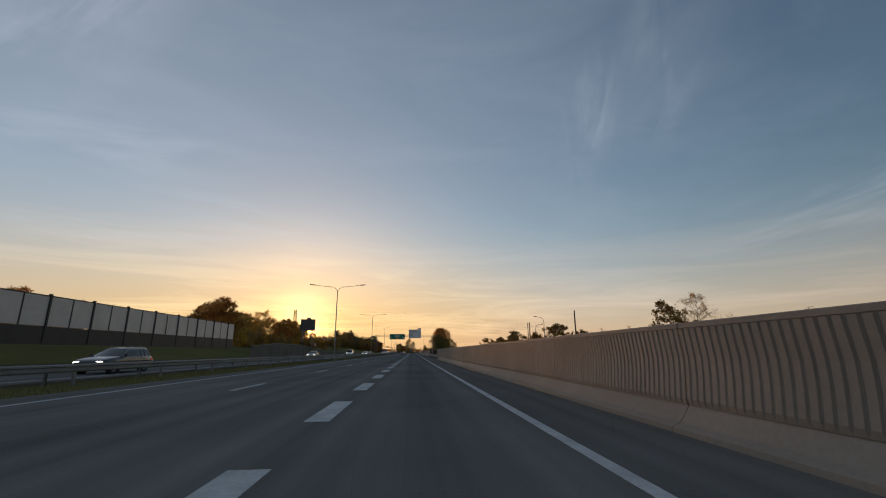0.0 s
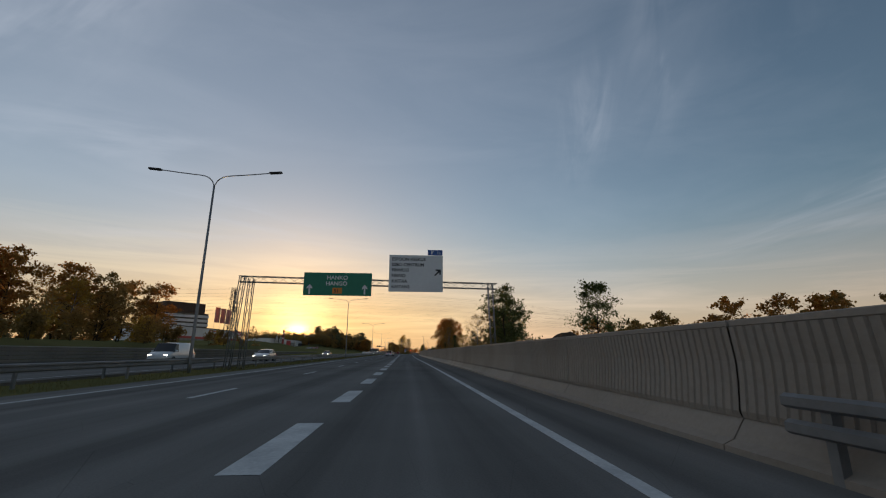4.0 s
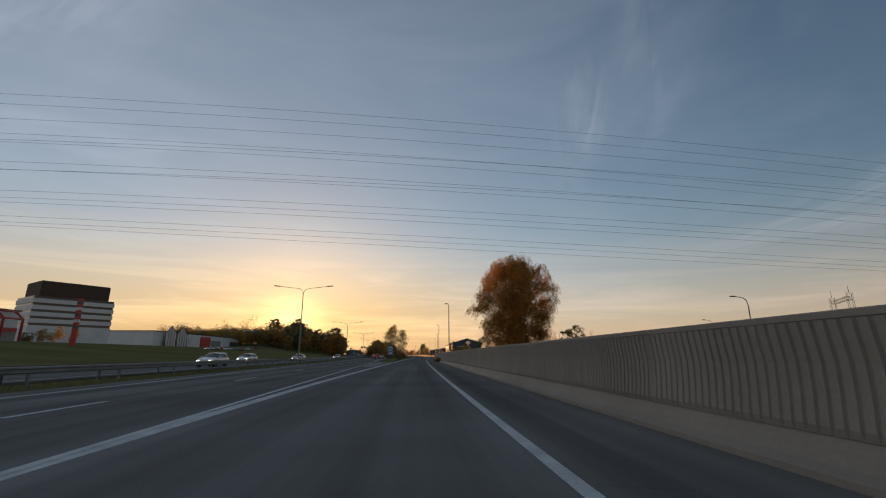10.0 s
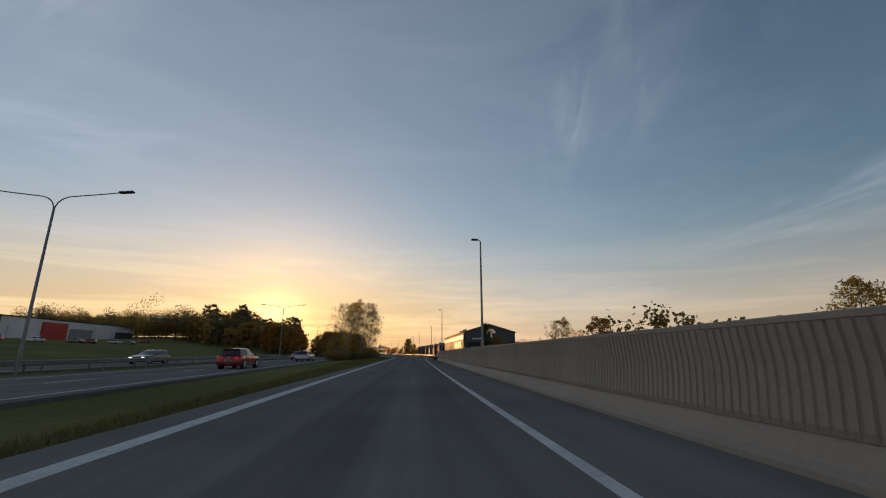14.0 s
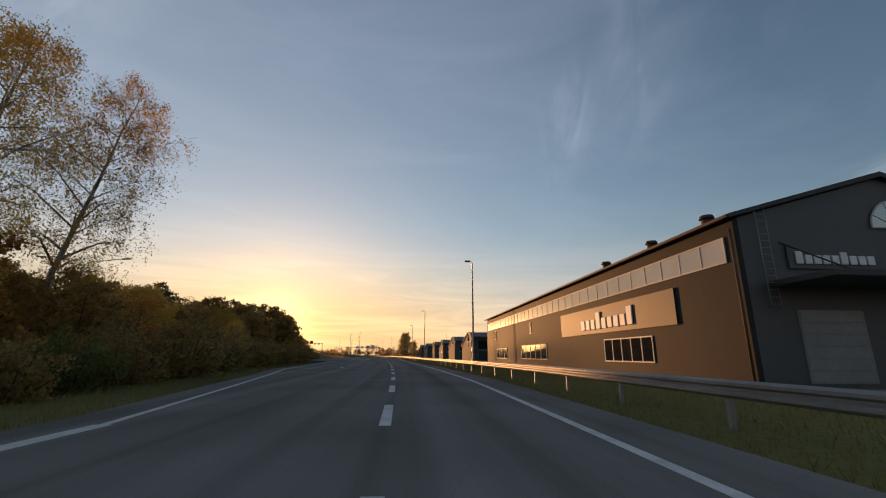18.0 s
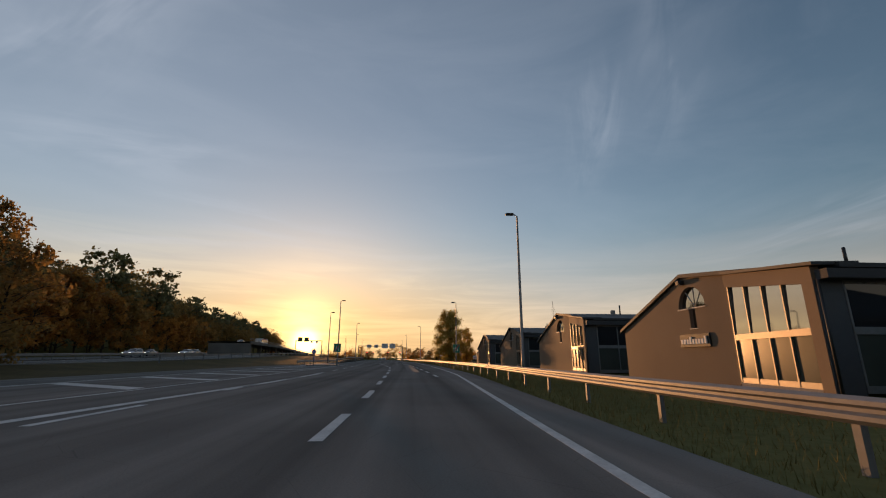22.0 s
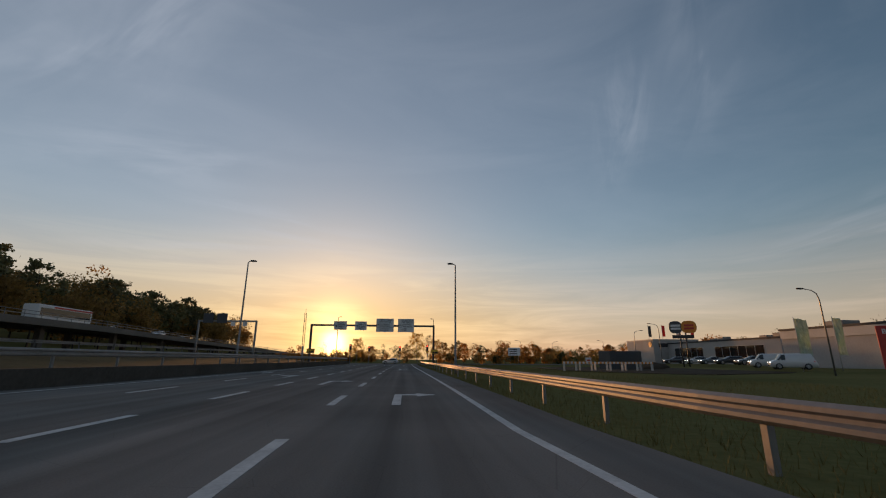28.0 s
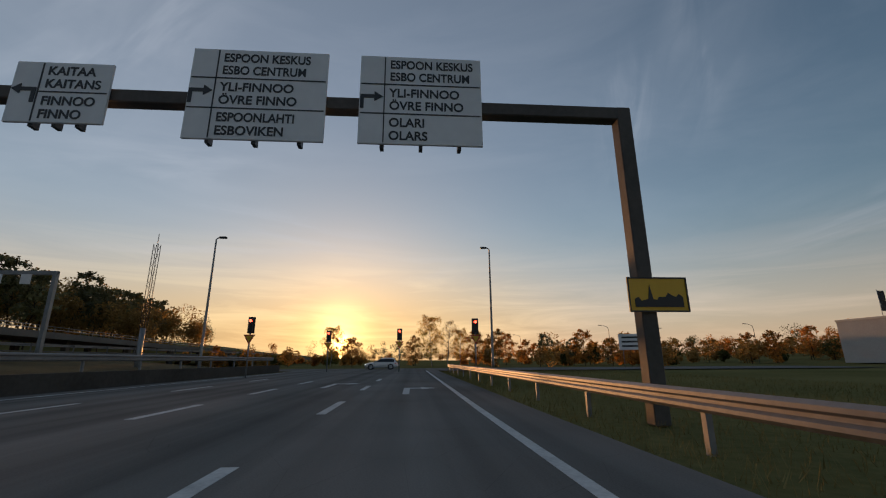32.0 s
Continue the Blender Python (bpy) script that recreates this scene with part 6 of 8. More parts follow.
def wheel_parts(root, x, y, r, sx):
    bm = bmesh.new()
    prof = [(0.0, r * 0.62), (0.0, r * 0.9), (0.03, r), (0.17, r), (0.2, r * 0.9), (0.2, r * 0.62)]
    rings = []
    for a in np.linspace(0, 2 * math.pi, 24, False):
        rings.append([bm.verts.new((sx * (x - q), y + math.cos(a) * rr, r + math.sin(a) * rr)) for q, rr in prof])
    for i in range(24):
        a, b = rings[i], rings[(i + 1) % 24]
        for k in range(len(prof) - 1):
            f = bm.faces.new((a[k], a[k + 1], b[k + 1], b[k]))
            f.smooth = True
    bmesh.ops.recalc_face_normals(bm, faces=bm.faces)
    w = part("wheel", bm, RUBBER, root)
    sp = [tube([(sx * (x - 0.03), y + math.cos(a) * r * 0.1, r + math.sin(a) * r * 0.1), (sx * (x - 0.012), y + math.cos(a) * r * 0.68, r + math.sin(a) * r * 0.68)], [0.05, 0.034], 5) for a in np.linspace(0, 2 * math.pi, 10, False)]
    rim = [tube([(sx * (x - 0.01), y + math.cos(a) * r * 0.68, r + math.sin(a) * r * 0.68) for a in np.linspace(0, 2 * math.pi, 25)], 0.022, 5, False)]
    part("rim", merge(*sp, *rim), ALLOY, w)
    part("brake_disc", tube([(sx * (x - 0.12), y, r), (sx * (x - 0.1), y, r)], r * 0.6, 16), DARKSTEEL, w)
    return w


def skin(rings, keep, sides=(-1, 1)):
    """Faces of a grid of mirrored half rings (rows from sill to roof) that keep(i, j) picks, as one shape."""
    bm = bmesh.new()
    grid = {}
    def vert(i, j, sx):
        y, half = rings[i]
        x, z = half[j]
        key = (i, j, 0 if abs(x) < 1e-4 else sx)
        if key not in grid:
            grid[key] = bm.verts.new((x * sx, y, z))
        return grid[key]
    for i in range(len(rings) - 1):
        for j in range(len(rings[0][1]) - 1):
            if keep(i, j):
                for sx in sides:
                    q = [vert(i, j, sx), vert(i, j + 1, sx), vert(i + 1, j + 1, sx), vert(i + 1, j, sx)]
                    if len(set(q)) == 4:
                        bm.faces.new(q if sx > 0 else q[::-1]).smooth = True
    return bm, vert


def car(name, label, body_paint, m, L=4.77, W=1.83, H=1.48, style="estate", lit="tail", group="cars on the road"):
    """y runs forward. style: estate, hatch, sedan or van."""
    root = thing(name, label, "van" if style == "van" else "car", m, group=group)
    h, w, belt = L / 2, W / 2, H * (0.64 if style != "van" else 0.58)
    cowl = {"van": 0.33, "estate": 0.20, "hatch": 0.22, "sedan": 0.20}[style] * L
    rfront = cowl - (0.55 if style == "van" else 0.85)
    rtail = {"estate": -h + 0.40, "hatch": -h + 0.5, "sedan": -h + 1.35, "van": -h + 0.12}[style]
    deck = {"estate": -h + 0.10, "hatch": -h + 0.12, "sedan": -h + 0.72, "van": -h + 0.05}[style]
    hood = belt * 0.985
    wt = w * (0.735 if style != "van" else 0.88)
    def low(ww, zb, mid):
        return [(0, zb), (ww * 0.84, zb), (ww * 0.965, zb + 0.09), (ww * 1.0, mid - 0.14), (ww * 0.985, mid)]
    def flat(y, ww, zb, top):
        return (y, low(ww, zb, top - 0.17) + [(ww * 0.955, top - 0.03), (ww * 0.87, top), (ww * 0.62, top + 0.02), (0, top + 0.035)])
    def cab(y, ww, zb, k, roof):
        return (y, low(ww, zb, belt - 0.15) + [(ww * 0.955, belt), (wt * k, roof - 0.085), (wt * k - 0.07, roof - 0.015), (0, roof + 0.02)])
    def rear(z):
        """Where the tail's surface stands: tailgate leaning forward, bumper bulging out."""
        return -h + (0.34 * (z - 0.60) if z > 0.60 else -0.05 * (1 - abs(z - 0.48) / 0.12) if z > 0.36 else 0.1 * (0.36 - z))
    tops = belt + 0.0
    rings = [flat(-h, w * 0.84, 0.42, tops - 0.10), flat(-h + 0.035, w * 0.92, 0.32, tops - 0.05), flat(deck, w * 0.965, 0.26, tops + 0.0)]
    if style == "sedan":
        rings.insert(2, flat(-h + 0.25, w * 0.955, 0.25, tops + 0.02))
    first_cab = len(rings)
    mid = (rtail + rfront) / 2
    rings += [cab(rtail, w * 0.985, 0.22, 0.95, H - 0.045), cab(rtail + 0.5, w, 0.2, 0.99, H - 0.012), cab(mid, w, 0.2, 1.01, H), cab(rfront - 0.3, w, 0.2, 1.0, H - 0.02), cab(rfront, w, 0.2, 0.96, H - 0.07)]
    last_cab = len(rings) - 1
    rings += [flat(cowl, w, 0.2, belt), flat(cowl + (h - cowl) * 0.45, w * 0.99, 0.2, hood - 0.05), flat(h - 0.32, w * 0.965, 0.22, hood - 0.14), flat(h - 0.12, w * 0.90, 0.24, hood - 0.22), flat(h - 0.02, w * 0.80, 0.3, hood - 0.31)]
    def screen(i, j):
        return j >= 6 and (i == last_cab or i == first_cab - 1)
    def side_glass(i, j):
        if style == "van":
            return j == 5 and i in (last_cab - 1, last_cab)
        return j == 5 and first_cab <= i <= last_cab
    bm, vert = skin(rings, lambda i, j: not screen(i, j) and not side_glass(i, j))
    for i in (0, len(rings) - 1):
        for j in range(8):
            q = list(dict.fromkeys([vert(i, j, 1), vert(i, j + 1, 1), vert(i, j + 1, -1), vert(i, j, -1)]))
            bm.faces.new(q).smooth = True
    for v in bm.verts:
        if v.co.y < -h + 0.3:
            v.co.y += rear(v.co.z) + h
    bmesh.ops.recalc_face_normals(bm, faces=bm.faces)
    part("body", bm, body_paint, root)
    glass_m = GLASS_D
    part("windscreen", skin(rings, lambda i, j: j >= 6 and i == last_cab)[0], glass_m, root)
    if style != "van":
        part("rear_window", skin(rings, lambda i, j: j >= 6 and i == first_cab - 1)[0], glass_m, root)
    for sx in (-1, 1):
        part("side_window", skin(rings, side_glass, (sx,))[0], glass_m, root)
    roof_y = [r[0] for r in rings]
    for sx in (-1, 1):
        if style != "van":
            for y, r in ((mid - 0.03, 0.026), (rtail + 0.62, 0.022)):
                part("pillar", tube([(sx * w * 0.958, y, belt), (sx * (wt * 1.005 + 0.004), y - 0.07, H - 0.085)], [r * 0.6, r * 0.5], 5), RUBBER, root)
            loop = [rings[first_cab][1][5], rings[first_cab + 1][1][6], rings[first_cab + 2][1][6], rings[last_cab - 1][1][6], rings[last_cab][1][6], rings[last_cab + 1][1][5]]
            ys = [roof_y[first_cab] + 0.06, roof_y[first_cab + 1] - 0.2, mid, roof_y[last_cab - 1], rfront, cowl - 0.05]
            low_edge = [(sx * w * 0.962, cowl - 0.05, belt), (sx * w * 0.962, mid, belt), (sx * w * 0.955, roof_y[first_cab] + 0.06, belt)]
            part("window_trim", tube([(sx * (x + 0.004), y, z) for (x, z), y in zip(loop, ys)] + low_edge, 0.011, 4), ALLOY, root)
            part("roof_rail", tube([(sx * (wt - 0.10), y, H - 0.01 + dz) for y, dz in ((rtail + 0.15, -0.02), (rtail + 0.35, 0.025), (mid, 0.035), (rfront - 0.45, 0.02), (rfront - 0.3, -0.02))], 0.014, 5), ALLOY, root) if style == "estate" else None
            for y in (mid - 0.28, mid + 0.78):
                part("door_handle", boxes(((sx * w * 0.985 - 0.02, y - 0.1, belt - 0.16), (sx * w * 0.985 + 0.02, y + 0.1, belt - 0.13)), bevel=0.008), body_paint, root)
            for y in (mid - 0.05, cowl - 0.12):
                part("door_gap", tube([(sx * (w * 0.998), y, 0.3), (sx * (w * 1.0 + 0.001), y, belt - 0.3), (sx * (w * 0.962), y, belt - 0.01)], 0.007, 4), RUBBER, root)
        part("mirror", boxes(((-0.1, -0.06, -0.07), (0.1, 0.06, 0.08)), bevel=0.03), body_paint, root, m=Matrix.Translation((sx * (w + 0.06), cowl - 0.28, belt + 0.07)))
        for y in (h - L * 0.185, -h + L * 0.215):
            part("wheel_arch", tube([(sx * (w - 0.2), y, 0.34), (sx * (w + 0.006), y, 0.34)], 0.385, 24), RUBBER, root)
            wheel_parts(root, w + 0.015, y, 0.345, sx)
        lamp = arrow_shape([(w * 0.48, belt - 0.25), (w * 0.78, belt - 0.265), (w * 0.93, belt - 0.25), (w * 0.965, belt - 0.17), (w * 0.93, belt - 0.11), (w * 0.78, belt - 0.115), (w * 0.44, belt - 0.14)])
        for v in lamp.verts:
            deep = 0.22 * max(0, (abs(v.co.x) / w - 0.8) / 0.165)
            v.co = (sx * v.co.x * (1.0 + 0.04 * (deep > 0)), rear(v.co.z) + (-0.014 if v.co.y < -0.005 else 0.10) + deep, v.co.z)
        bmesh.ops.recalc_face_normals(lamp, faces=lamp.faces)
        tl = part("tail_light", lamp, TAIL, root)
        part("light_strip", boxes(((min(sx * w * 0.52, sx * w * 0.80), rear(belt - 0.2) - 0.018, belt - 0.205), (max(sx * w * 0.52, sx * w * 0.80), rear(belt - 0.2) - 0.005, belt - 0.185))), TAILHOT, tl)
        part("head_light", boxes(((min(sx * w * 0.86, sx * w * 0.46), h - 0.3, hood - 0.36), (max(sx * w * 0.86, sx * w * 0.46), h - 0.045, hood - 0.23)), bevel=0.03), HEADL if lit == "head" else ALLOY, root)
        part("sill_trim", boxes(((sx * (w * 0.985) - 0.012, -L * 0.2, 0.29), (sx * (w * 0.985) + 0.012, L * 0.22, 0.31))), ALLOY, root)
    pz = belt - 0.345
    holder = part("plate_frame", boxes(((-0.28, rear(pz) - 0.012, pz - 0.075), (0.28, rear(pz) + 0.03, pz + 0.075)), bevel=0.006), RUBBER, root)
    plate = part("number_plate", boxes(((-0.25, rear(pz) - 0.018, pz - 0.05), (0.25, rear(pz) - 0.012, pz + 0.05))), SIGNW, root)
    part("plate_bar", boxes(((-0.17, rear(pz) - 0.022, pz - 0.025), (0.2, rear(pz) - 0.018, pz + 0.025))), SIGNK, plate)
    part("badge", tube([(0, rear(belt - 0.17) - 0.014, belt - 0.17), (0, rear(belt - 0.17) + 0.03, belt - 0.17)], 0.055, 14), ALLOY, root)
    part("tailgate_gap", boxes(((-w * 0.78, rear(0.52) - 0.004, 0.515), (w * 0.78, rear(0.52) + 0.03, 0.528))), RUBBER, root)
    part("bumper_strip", boxes(((-w * 0.76, -h - 0.012, 0.325), (w * 0.76, -h + 0.08, 0.365)), bevel=0.012), RUBBER, root)
    part("grille", boxes(((-w * 0.6, h - 0.1, 0.36), (w * 0.6, h - 0.005, 0.5)), bevel=0.01), RUBBER, root)
    if style in ("estate", "hatch"):
        part("spoiler", boxes(((-wt * 0.86, rtail - 0.16, H - 0.075), (wt * 0.86, rtail + 0.02, H - 0.035)), bevel=0.012), body_paint, root)
        part("rear_wiper", tube([(0, deck + 0.02, belt + 0.06), (0.34, deck + 0.05, belt + 0.1)], 0.012, 4), RUBBER, root)
    return root


estate = car("estate_car", "silver estate car with lit tail lamps on the motorway", SILVER, stand(235.6, -5.1, 0.0, -6.0))
hatch_w = car("hatchback", "white hatchback coming the other way", WHITECAR, stand(168, MID(168) - 5.4, 0, 180), 4.3, 1.79, 1.47, "hatch", "head")
hatch_r = car("hatchback", "dark red hatchback driving ahead", REDCAR, stand(415, MID(415) + 8.9, 0, 1.0), 4.3, 1.79, 1.5, "hatch")
dark_e = car("estate_car", "dark estate car coming the other way", BLACKCAR, stand(28, MID(28) - 5.4, 0, 180), 4.75, 1.83, 1.48, "estate", "head")
van_w = car("delivery_van", "white delivery van coming the other way", WHITECAR, stand(153, MID(153) - 9.2, 0, 180), 5.0, 1.95, 1.95, "van", "head")
sedan_w = car("sedan_car", "grey sedan coming the other way", GREYCAR, stand(97, MID(97) - 9.2, 0, 180), 4.6, 1.82, 1.44, "sedan", "head")
for src, s, off in ((sedan_w, 236, -9.2), (hatch_w, 330, -5.4), (hatch_w, 352, -9.2), (sedan_w, 372, -5.4), (hatch_w, 391, -9.2), (dark_e, 430, -5.4), (hatch_w, 676, -5.4), (sedan_w, 690, -9.2), (hatch_w, 700, -5.4), (dark_e, 716, -9.2),
                    (hatch_w, 782, -5.4), (sedan_w, 818, -9.2), (hatch_w, 830, -5.4), (hatch_w, 850, -9.2), (sedan_w, 766, -9.2)):
    copy_thing(src, stand(s, MID(s) + off, DECK_Z(s) if s > 745 else MID_Z(s), 180))
for src, s, off in ((hatch_r, 520, 5.2), (estate, 445, 8.9), (sedan_w, 460, 5.2), (estate, 505, 8.9)):
    copy_thing(src, stand(s, MID(s) + off, MID_Z(s), 0 if src is not sedan_w else 0))
tagged(copy_thing(hatch_w, stand(845, -4.0, 0, 90)), "white hatchback crossing the road ahead", "car")

bus = thing("coach", "white coach with a red stripe on the viaduct", "bus", stand(803, MID(803) - 9.0, DECK_Z(803), 180))
part("body", boxes(((-1.27, -6.0, 0.35), (1.27, 6.0, 3.3)), bevel=0.12), WHITEP, bus)
part("window_band", boxes(((-1.285, -5.6, 1.6), (1.285, 5.6, 2.75))), GLASS_D, bus)
part("stripe", boxes(((-1.285, -5.9, 2.85), (1.285, 3.0, 3.12))), REDP, bus)
for y in (-3.6, 3.6):
    for sx in (-1, 1):
        wheel_parts(bus, 1.28, y, 0.48, sx)

# ---- far side of the motorway: screen, concrete wall, billboard ----
fence = thing("wall_far_screen", "tall screen of pale panes between dark posts, reflection put into their colour", "noise screen", kind="structure")
fpost = mesh_of("post", boxes(((-0.12, -0.1, -0.2), (0.12, 0.1, 4.0)), bevel=0.01))
fpost_thin = mesh_of("post", boxes(((-0.05, -0.05, 0.9), (0.05, 0.05, 3.85))))
fpane = mesh_of("pane", boxes(((-0.015, 0.08, 1.25), (0.015, 2.52, 3.75))))
fbase = mesh_of("base_board", boxes(((-0.06, 0.0, -0.3), (0.06, 2.6, 1.2))))
ftop = mesh_of("rail", boxes(((-0.04, 0.0, 3.76), (0.04, 2.6, 3.86))))
for k in range(58):
    s = -70 + k * 2.6
    m = stand(s, -31.5, 2.2)
    part("post", fpost if k % 2 == 0 else fpost_thin, DARKSTEEL, fence, m=m)
    if k < 57:
        part("pane", fpane, PALE_OPAQUE, fence, m=m)
        part("base_board", fbase, DARKSTEEL, fence, m=m)
        part("rail", ftop, DARKSTEEL, fence, m=m)
lowwall = thing("wall_far_concrete", "grey wall of stacked concrete boards beyond the opposite lanes", "concrete wall", kind="structure")
LOW_H = tab((80, 2.0), (88, 2.75), (106, 2.75), (142, 1.1), (260, 1.0))
board_me = mesh_of("board", boxes(((-0.10, 0.02, 0.012), (0.10, 4.98, 0.288)), bevel=0.03))
cap_me = mesh_of("cap", boxes(((-0.15, 0.0, 0.0), (0.15, 5.0, 0.09)), bevel=0.02))
pillar_me = mesh_of("pillar", boxes(((-0.14, -0.11, -0.3), (0.14, 0.11, 1.0)), bevel=0.02))
for k in range(35):
    s = 79 + k * 5
    rows_ = max(3, round(LOW_H(s) / 0.3))
    base = 0.25
    for r in range(rows_):
        part("board", board_me, OLDCON, lowwall, m=stand(s, MID(s) - 15.8, base + r * 0.3))
    part("cap", cap_me, CONCRETE, lowwall, m=stand(s, MID(s) - 15.8, base + rows_ * 0.3))
    part("pillar", pillar_me, OLDCON, lowwall, m=stand(s, MID(s) - 15.8, base) @ Matrix.Diagonal((1, 1, rows_ * 0.3, 1)))

bb = thing("rear_sign_board", "back of a dark ribbed road sign on two posts", "road sign", stand(117, -28.3, 1.2, 8))
part("board", boxes(((-1.9, 0, 5.6), (1.9, 0.08, 8.6)), ((-0.3, 0, 8.6), (0.7, 0.08, 9.05))), PANEL_D, bb)
for k in range(9):
    part("rib", boxes(((-1.9, -0.06, 5.75 + k * 0.33), (1.9, 0.0, 5.79 + k * 0.33))), DARKSTEEL, bb)
for x in (-1.2, 1.2):
    part("post", tube([(x, 0.15, -1.5), (x, 0.15, 8.4)], 0.09, 8), POLE, bb)

# ---- power line ----
def pylon(m, height=31.0):
    root = thing("power_pylon", "tall steel lattice power pylon", "power pylon", m, group="power pylons")
    b = []
    base, waist, topw = 3.2, 1.0, 0.8
    lv = [0, 5, 9.5, 13.5, 17, 20, 22.8, 25.4, 27.8, height]
    half = [np.interp(z, [0, 20, height], [base, waist, topw]) for z in lv]
    for (z0, a), (z1, c) in zip(zip(lv, half), list(zip(lv, half))[1:]):
        for i, j in ((-1, -1), (1, -1), (1, 1), (-1, 1)):
            b.append(tube([(i * a, j * a, z0), (i * c, j * c, z1)], 0.11, 4, False))
        for i0, j0, i1, j1 in ((-1, -1, 1, -1), (1, -1, 1, 1), (1, 1, -1, 1), (-1, 1, -1, -1)):
            b.append(tube([(i0 * a, j0 * a, z0), (i1 * c, j1 * c, z1)], 0.06, 4, False))
            b.append(tube([(i1 * a, j1 * a, z0), (i0 * c, j0 * c, z1)], 0.06, 4, False))
    part("tower", merge(*b), DARKSTEEL, root)
    for z, r in ((21, 4.2), (24.5, 4.6), (28, 3.8)):
        for sy in (-1, 1):
            part("cross_arm", tube([(-0.8, 0, z), (0, sy * r, z + 0.2), (0.8, 0, z), (0, sy * r, z + 0.2), (0, 0, z + 1.3)], 0.07, 4, False), DARKSTEEL, root)
    return root


first = pylon(stand(336, -94, 3.0, 0))
copy_thing(first, stand(346, -97, 3.0, 12))


def lattice_frame(m, h=11.5, w=12.0):
    root = thing("substation_frame", "steel lattice frame of a substation", "substation frame", m, group="substation frames")
    for x in (-w / 2, w / 2):
        part("leg", lattice_leg((x, 0, -1), (x, 0, h), 0.9), DARKSTEEL, root)
        part("spike", tube([(x, 0, h), (x, 0, h + 1.6)], [0.08, 0.02], 5), DARKSTEEL, root)
    part("beam", lattice_leg((-w / 2, 0, h - 1.2), (w / 2, 0, h - 1.2), 0.8), DARKSTEEL, root)
    return root


first = lattice_frame(stand(340, 108, 3.0, 60))
for s, n, t in ((322, 112, 60), (304, 117, 55), (360, 104, 65), (378, 100, 60), (290, 92, 50)):
    copy_thing(first, stand(s, n, 3.0, t))

for k, (za, zr, zb, ds) in enumerate(((31, 29, 21, 0), (28.5, 27.5, 20.5, 2), (28, 26.5, 20, 4), (25, 24.5, 19, 1), (24.5, 23.5, 18.5, 5), (22, 22, 18, 3), (21.5, 20.6, 17.5, 7), (20.8, 19.6, 17, 9), (20, 18.5, 16.5, 12), (19.5, 17.4, 16, 14))):
    for drop, shift in ((0.0, 0.0), (0.5, 1.4))[:1 + (k % 2 == 0)]:
        a, c = at(330 + ds + shift, -94, za + 2 - drop), at(326 + ds * 1.6 + shift, 108, zb - 2.5 - drop)
        mid = zr - drop - (a.z + c.z) / 2
        pts = [a.lerp(c, f) + Vector((0, 0, mid * 4 * f * (1 - f))) for f in np.linspace(0, 1, 25)]
        tagged(part("power_cable", tube(pts, 0.016, 4, False), DARKSTEEL), "thin dark overhead power cable crossing the road", "power cable", "power cables")
    a2 = a + Vector((-110, -70, 0))
    tagged(part("power_cable", tube([a.lerp(a2, f) + Vector((0, 0, -14 * f * (1 - f))) for f in np.linspace(0, 1, 12)], 0.03, 4, False), DARKSTEEL), "thin dark overhead power cable beyond the pylons", "power cable", "power cables")

# spoil heap behind the noise wall
bm = bmesh.new()
bmesh.ops.create_icosphere(bm, subdivisions=4, radius=1.0)
for v in bm.verts:
    q = v.co.copy()
    k = 1 + 0.28 * noise.noise(q * 2.3) + 0.12 * noise.noise(q * 6.1)
    v.co = Vector((q.x * 13 * k, q.y * 19 * k, max(-0.4, q.z * 7.5 * k)))
tagged(part("soil_mound", bm, SOIL, m=stand(287, 66, 0.6)), "dark heap of soil and broken rock", "heap")

# ---- shops on the left ----
shop = thing("builders_store", "long white builders' store with a red band", "building", stand(372, -124, 5.0, 0))
part("wall", boxes(((-30, -34, -1.5), (0.0, 46, 9.6))), WHITEP, shop)
part("lower_wall", boxes(((0.0, -34, -1.5), (0.15, 46, 3.4))), CONCRETE, shop)
part("red_band", boxes(((0.0, -34, 3.4), (0.25, 46, 4.6))), REDP, shop)
part("roof", boxes(((-30.3, -34.3, 9.6), (0.3, 46.3, 10.0))), ROOFING, shop)
sp_ = part("sign_panel", boxes(((0.0, 2, 6.0), (0.35, 20, 8.8)), bevel=0.03), REDP, shop)
bmw = bmesh.new()
for k in range(7):
    box(bmw, (0.36, 3.4 + k * 2.3, 6.7), (0.46, 3.4 + k * 2.3 + 1.5, 8.2), 0.03)
part("lettering_bar", bmw, WHITEP, sp_)
porch = part("entrance_porch", merge(*[tube([(5, y, -1), (5, y, 7), (2.5, y, 9.2), (0, y, 9.6)], 0.35, 6) for y in (30, 36, 42)], tube([(5, 30, 7), (5, 42, 7)], 0.3, 6), tube([(2.5, 30, 9.2), (2.5, 42, 9.2)], 0.3, 6)), REDP, shop, "red tubular steel entrance porch")

tower = thing("price_tower", "red sign tower with pale panels", "sign tower", stand(390, -85, 4.6))
part("shaft", boxes(((-0.5, -0.4, -1.0), (0.5, 0.4, 10.6)), bevel=0.05), REDP, tower)
for k in range(5):
    part("panel", boxes(((-0.42, -0.43, 3.2 + k * 1.5), (0.42, -0.4, 3.9 + k * 1.5)), ((0.5, -0.34, 3.2 + k * 1.5), (0.53, 0.34, 3.9 + k * 1.5))), WHITEP if k % 2 else PANEL_D, tower)


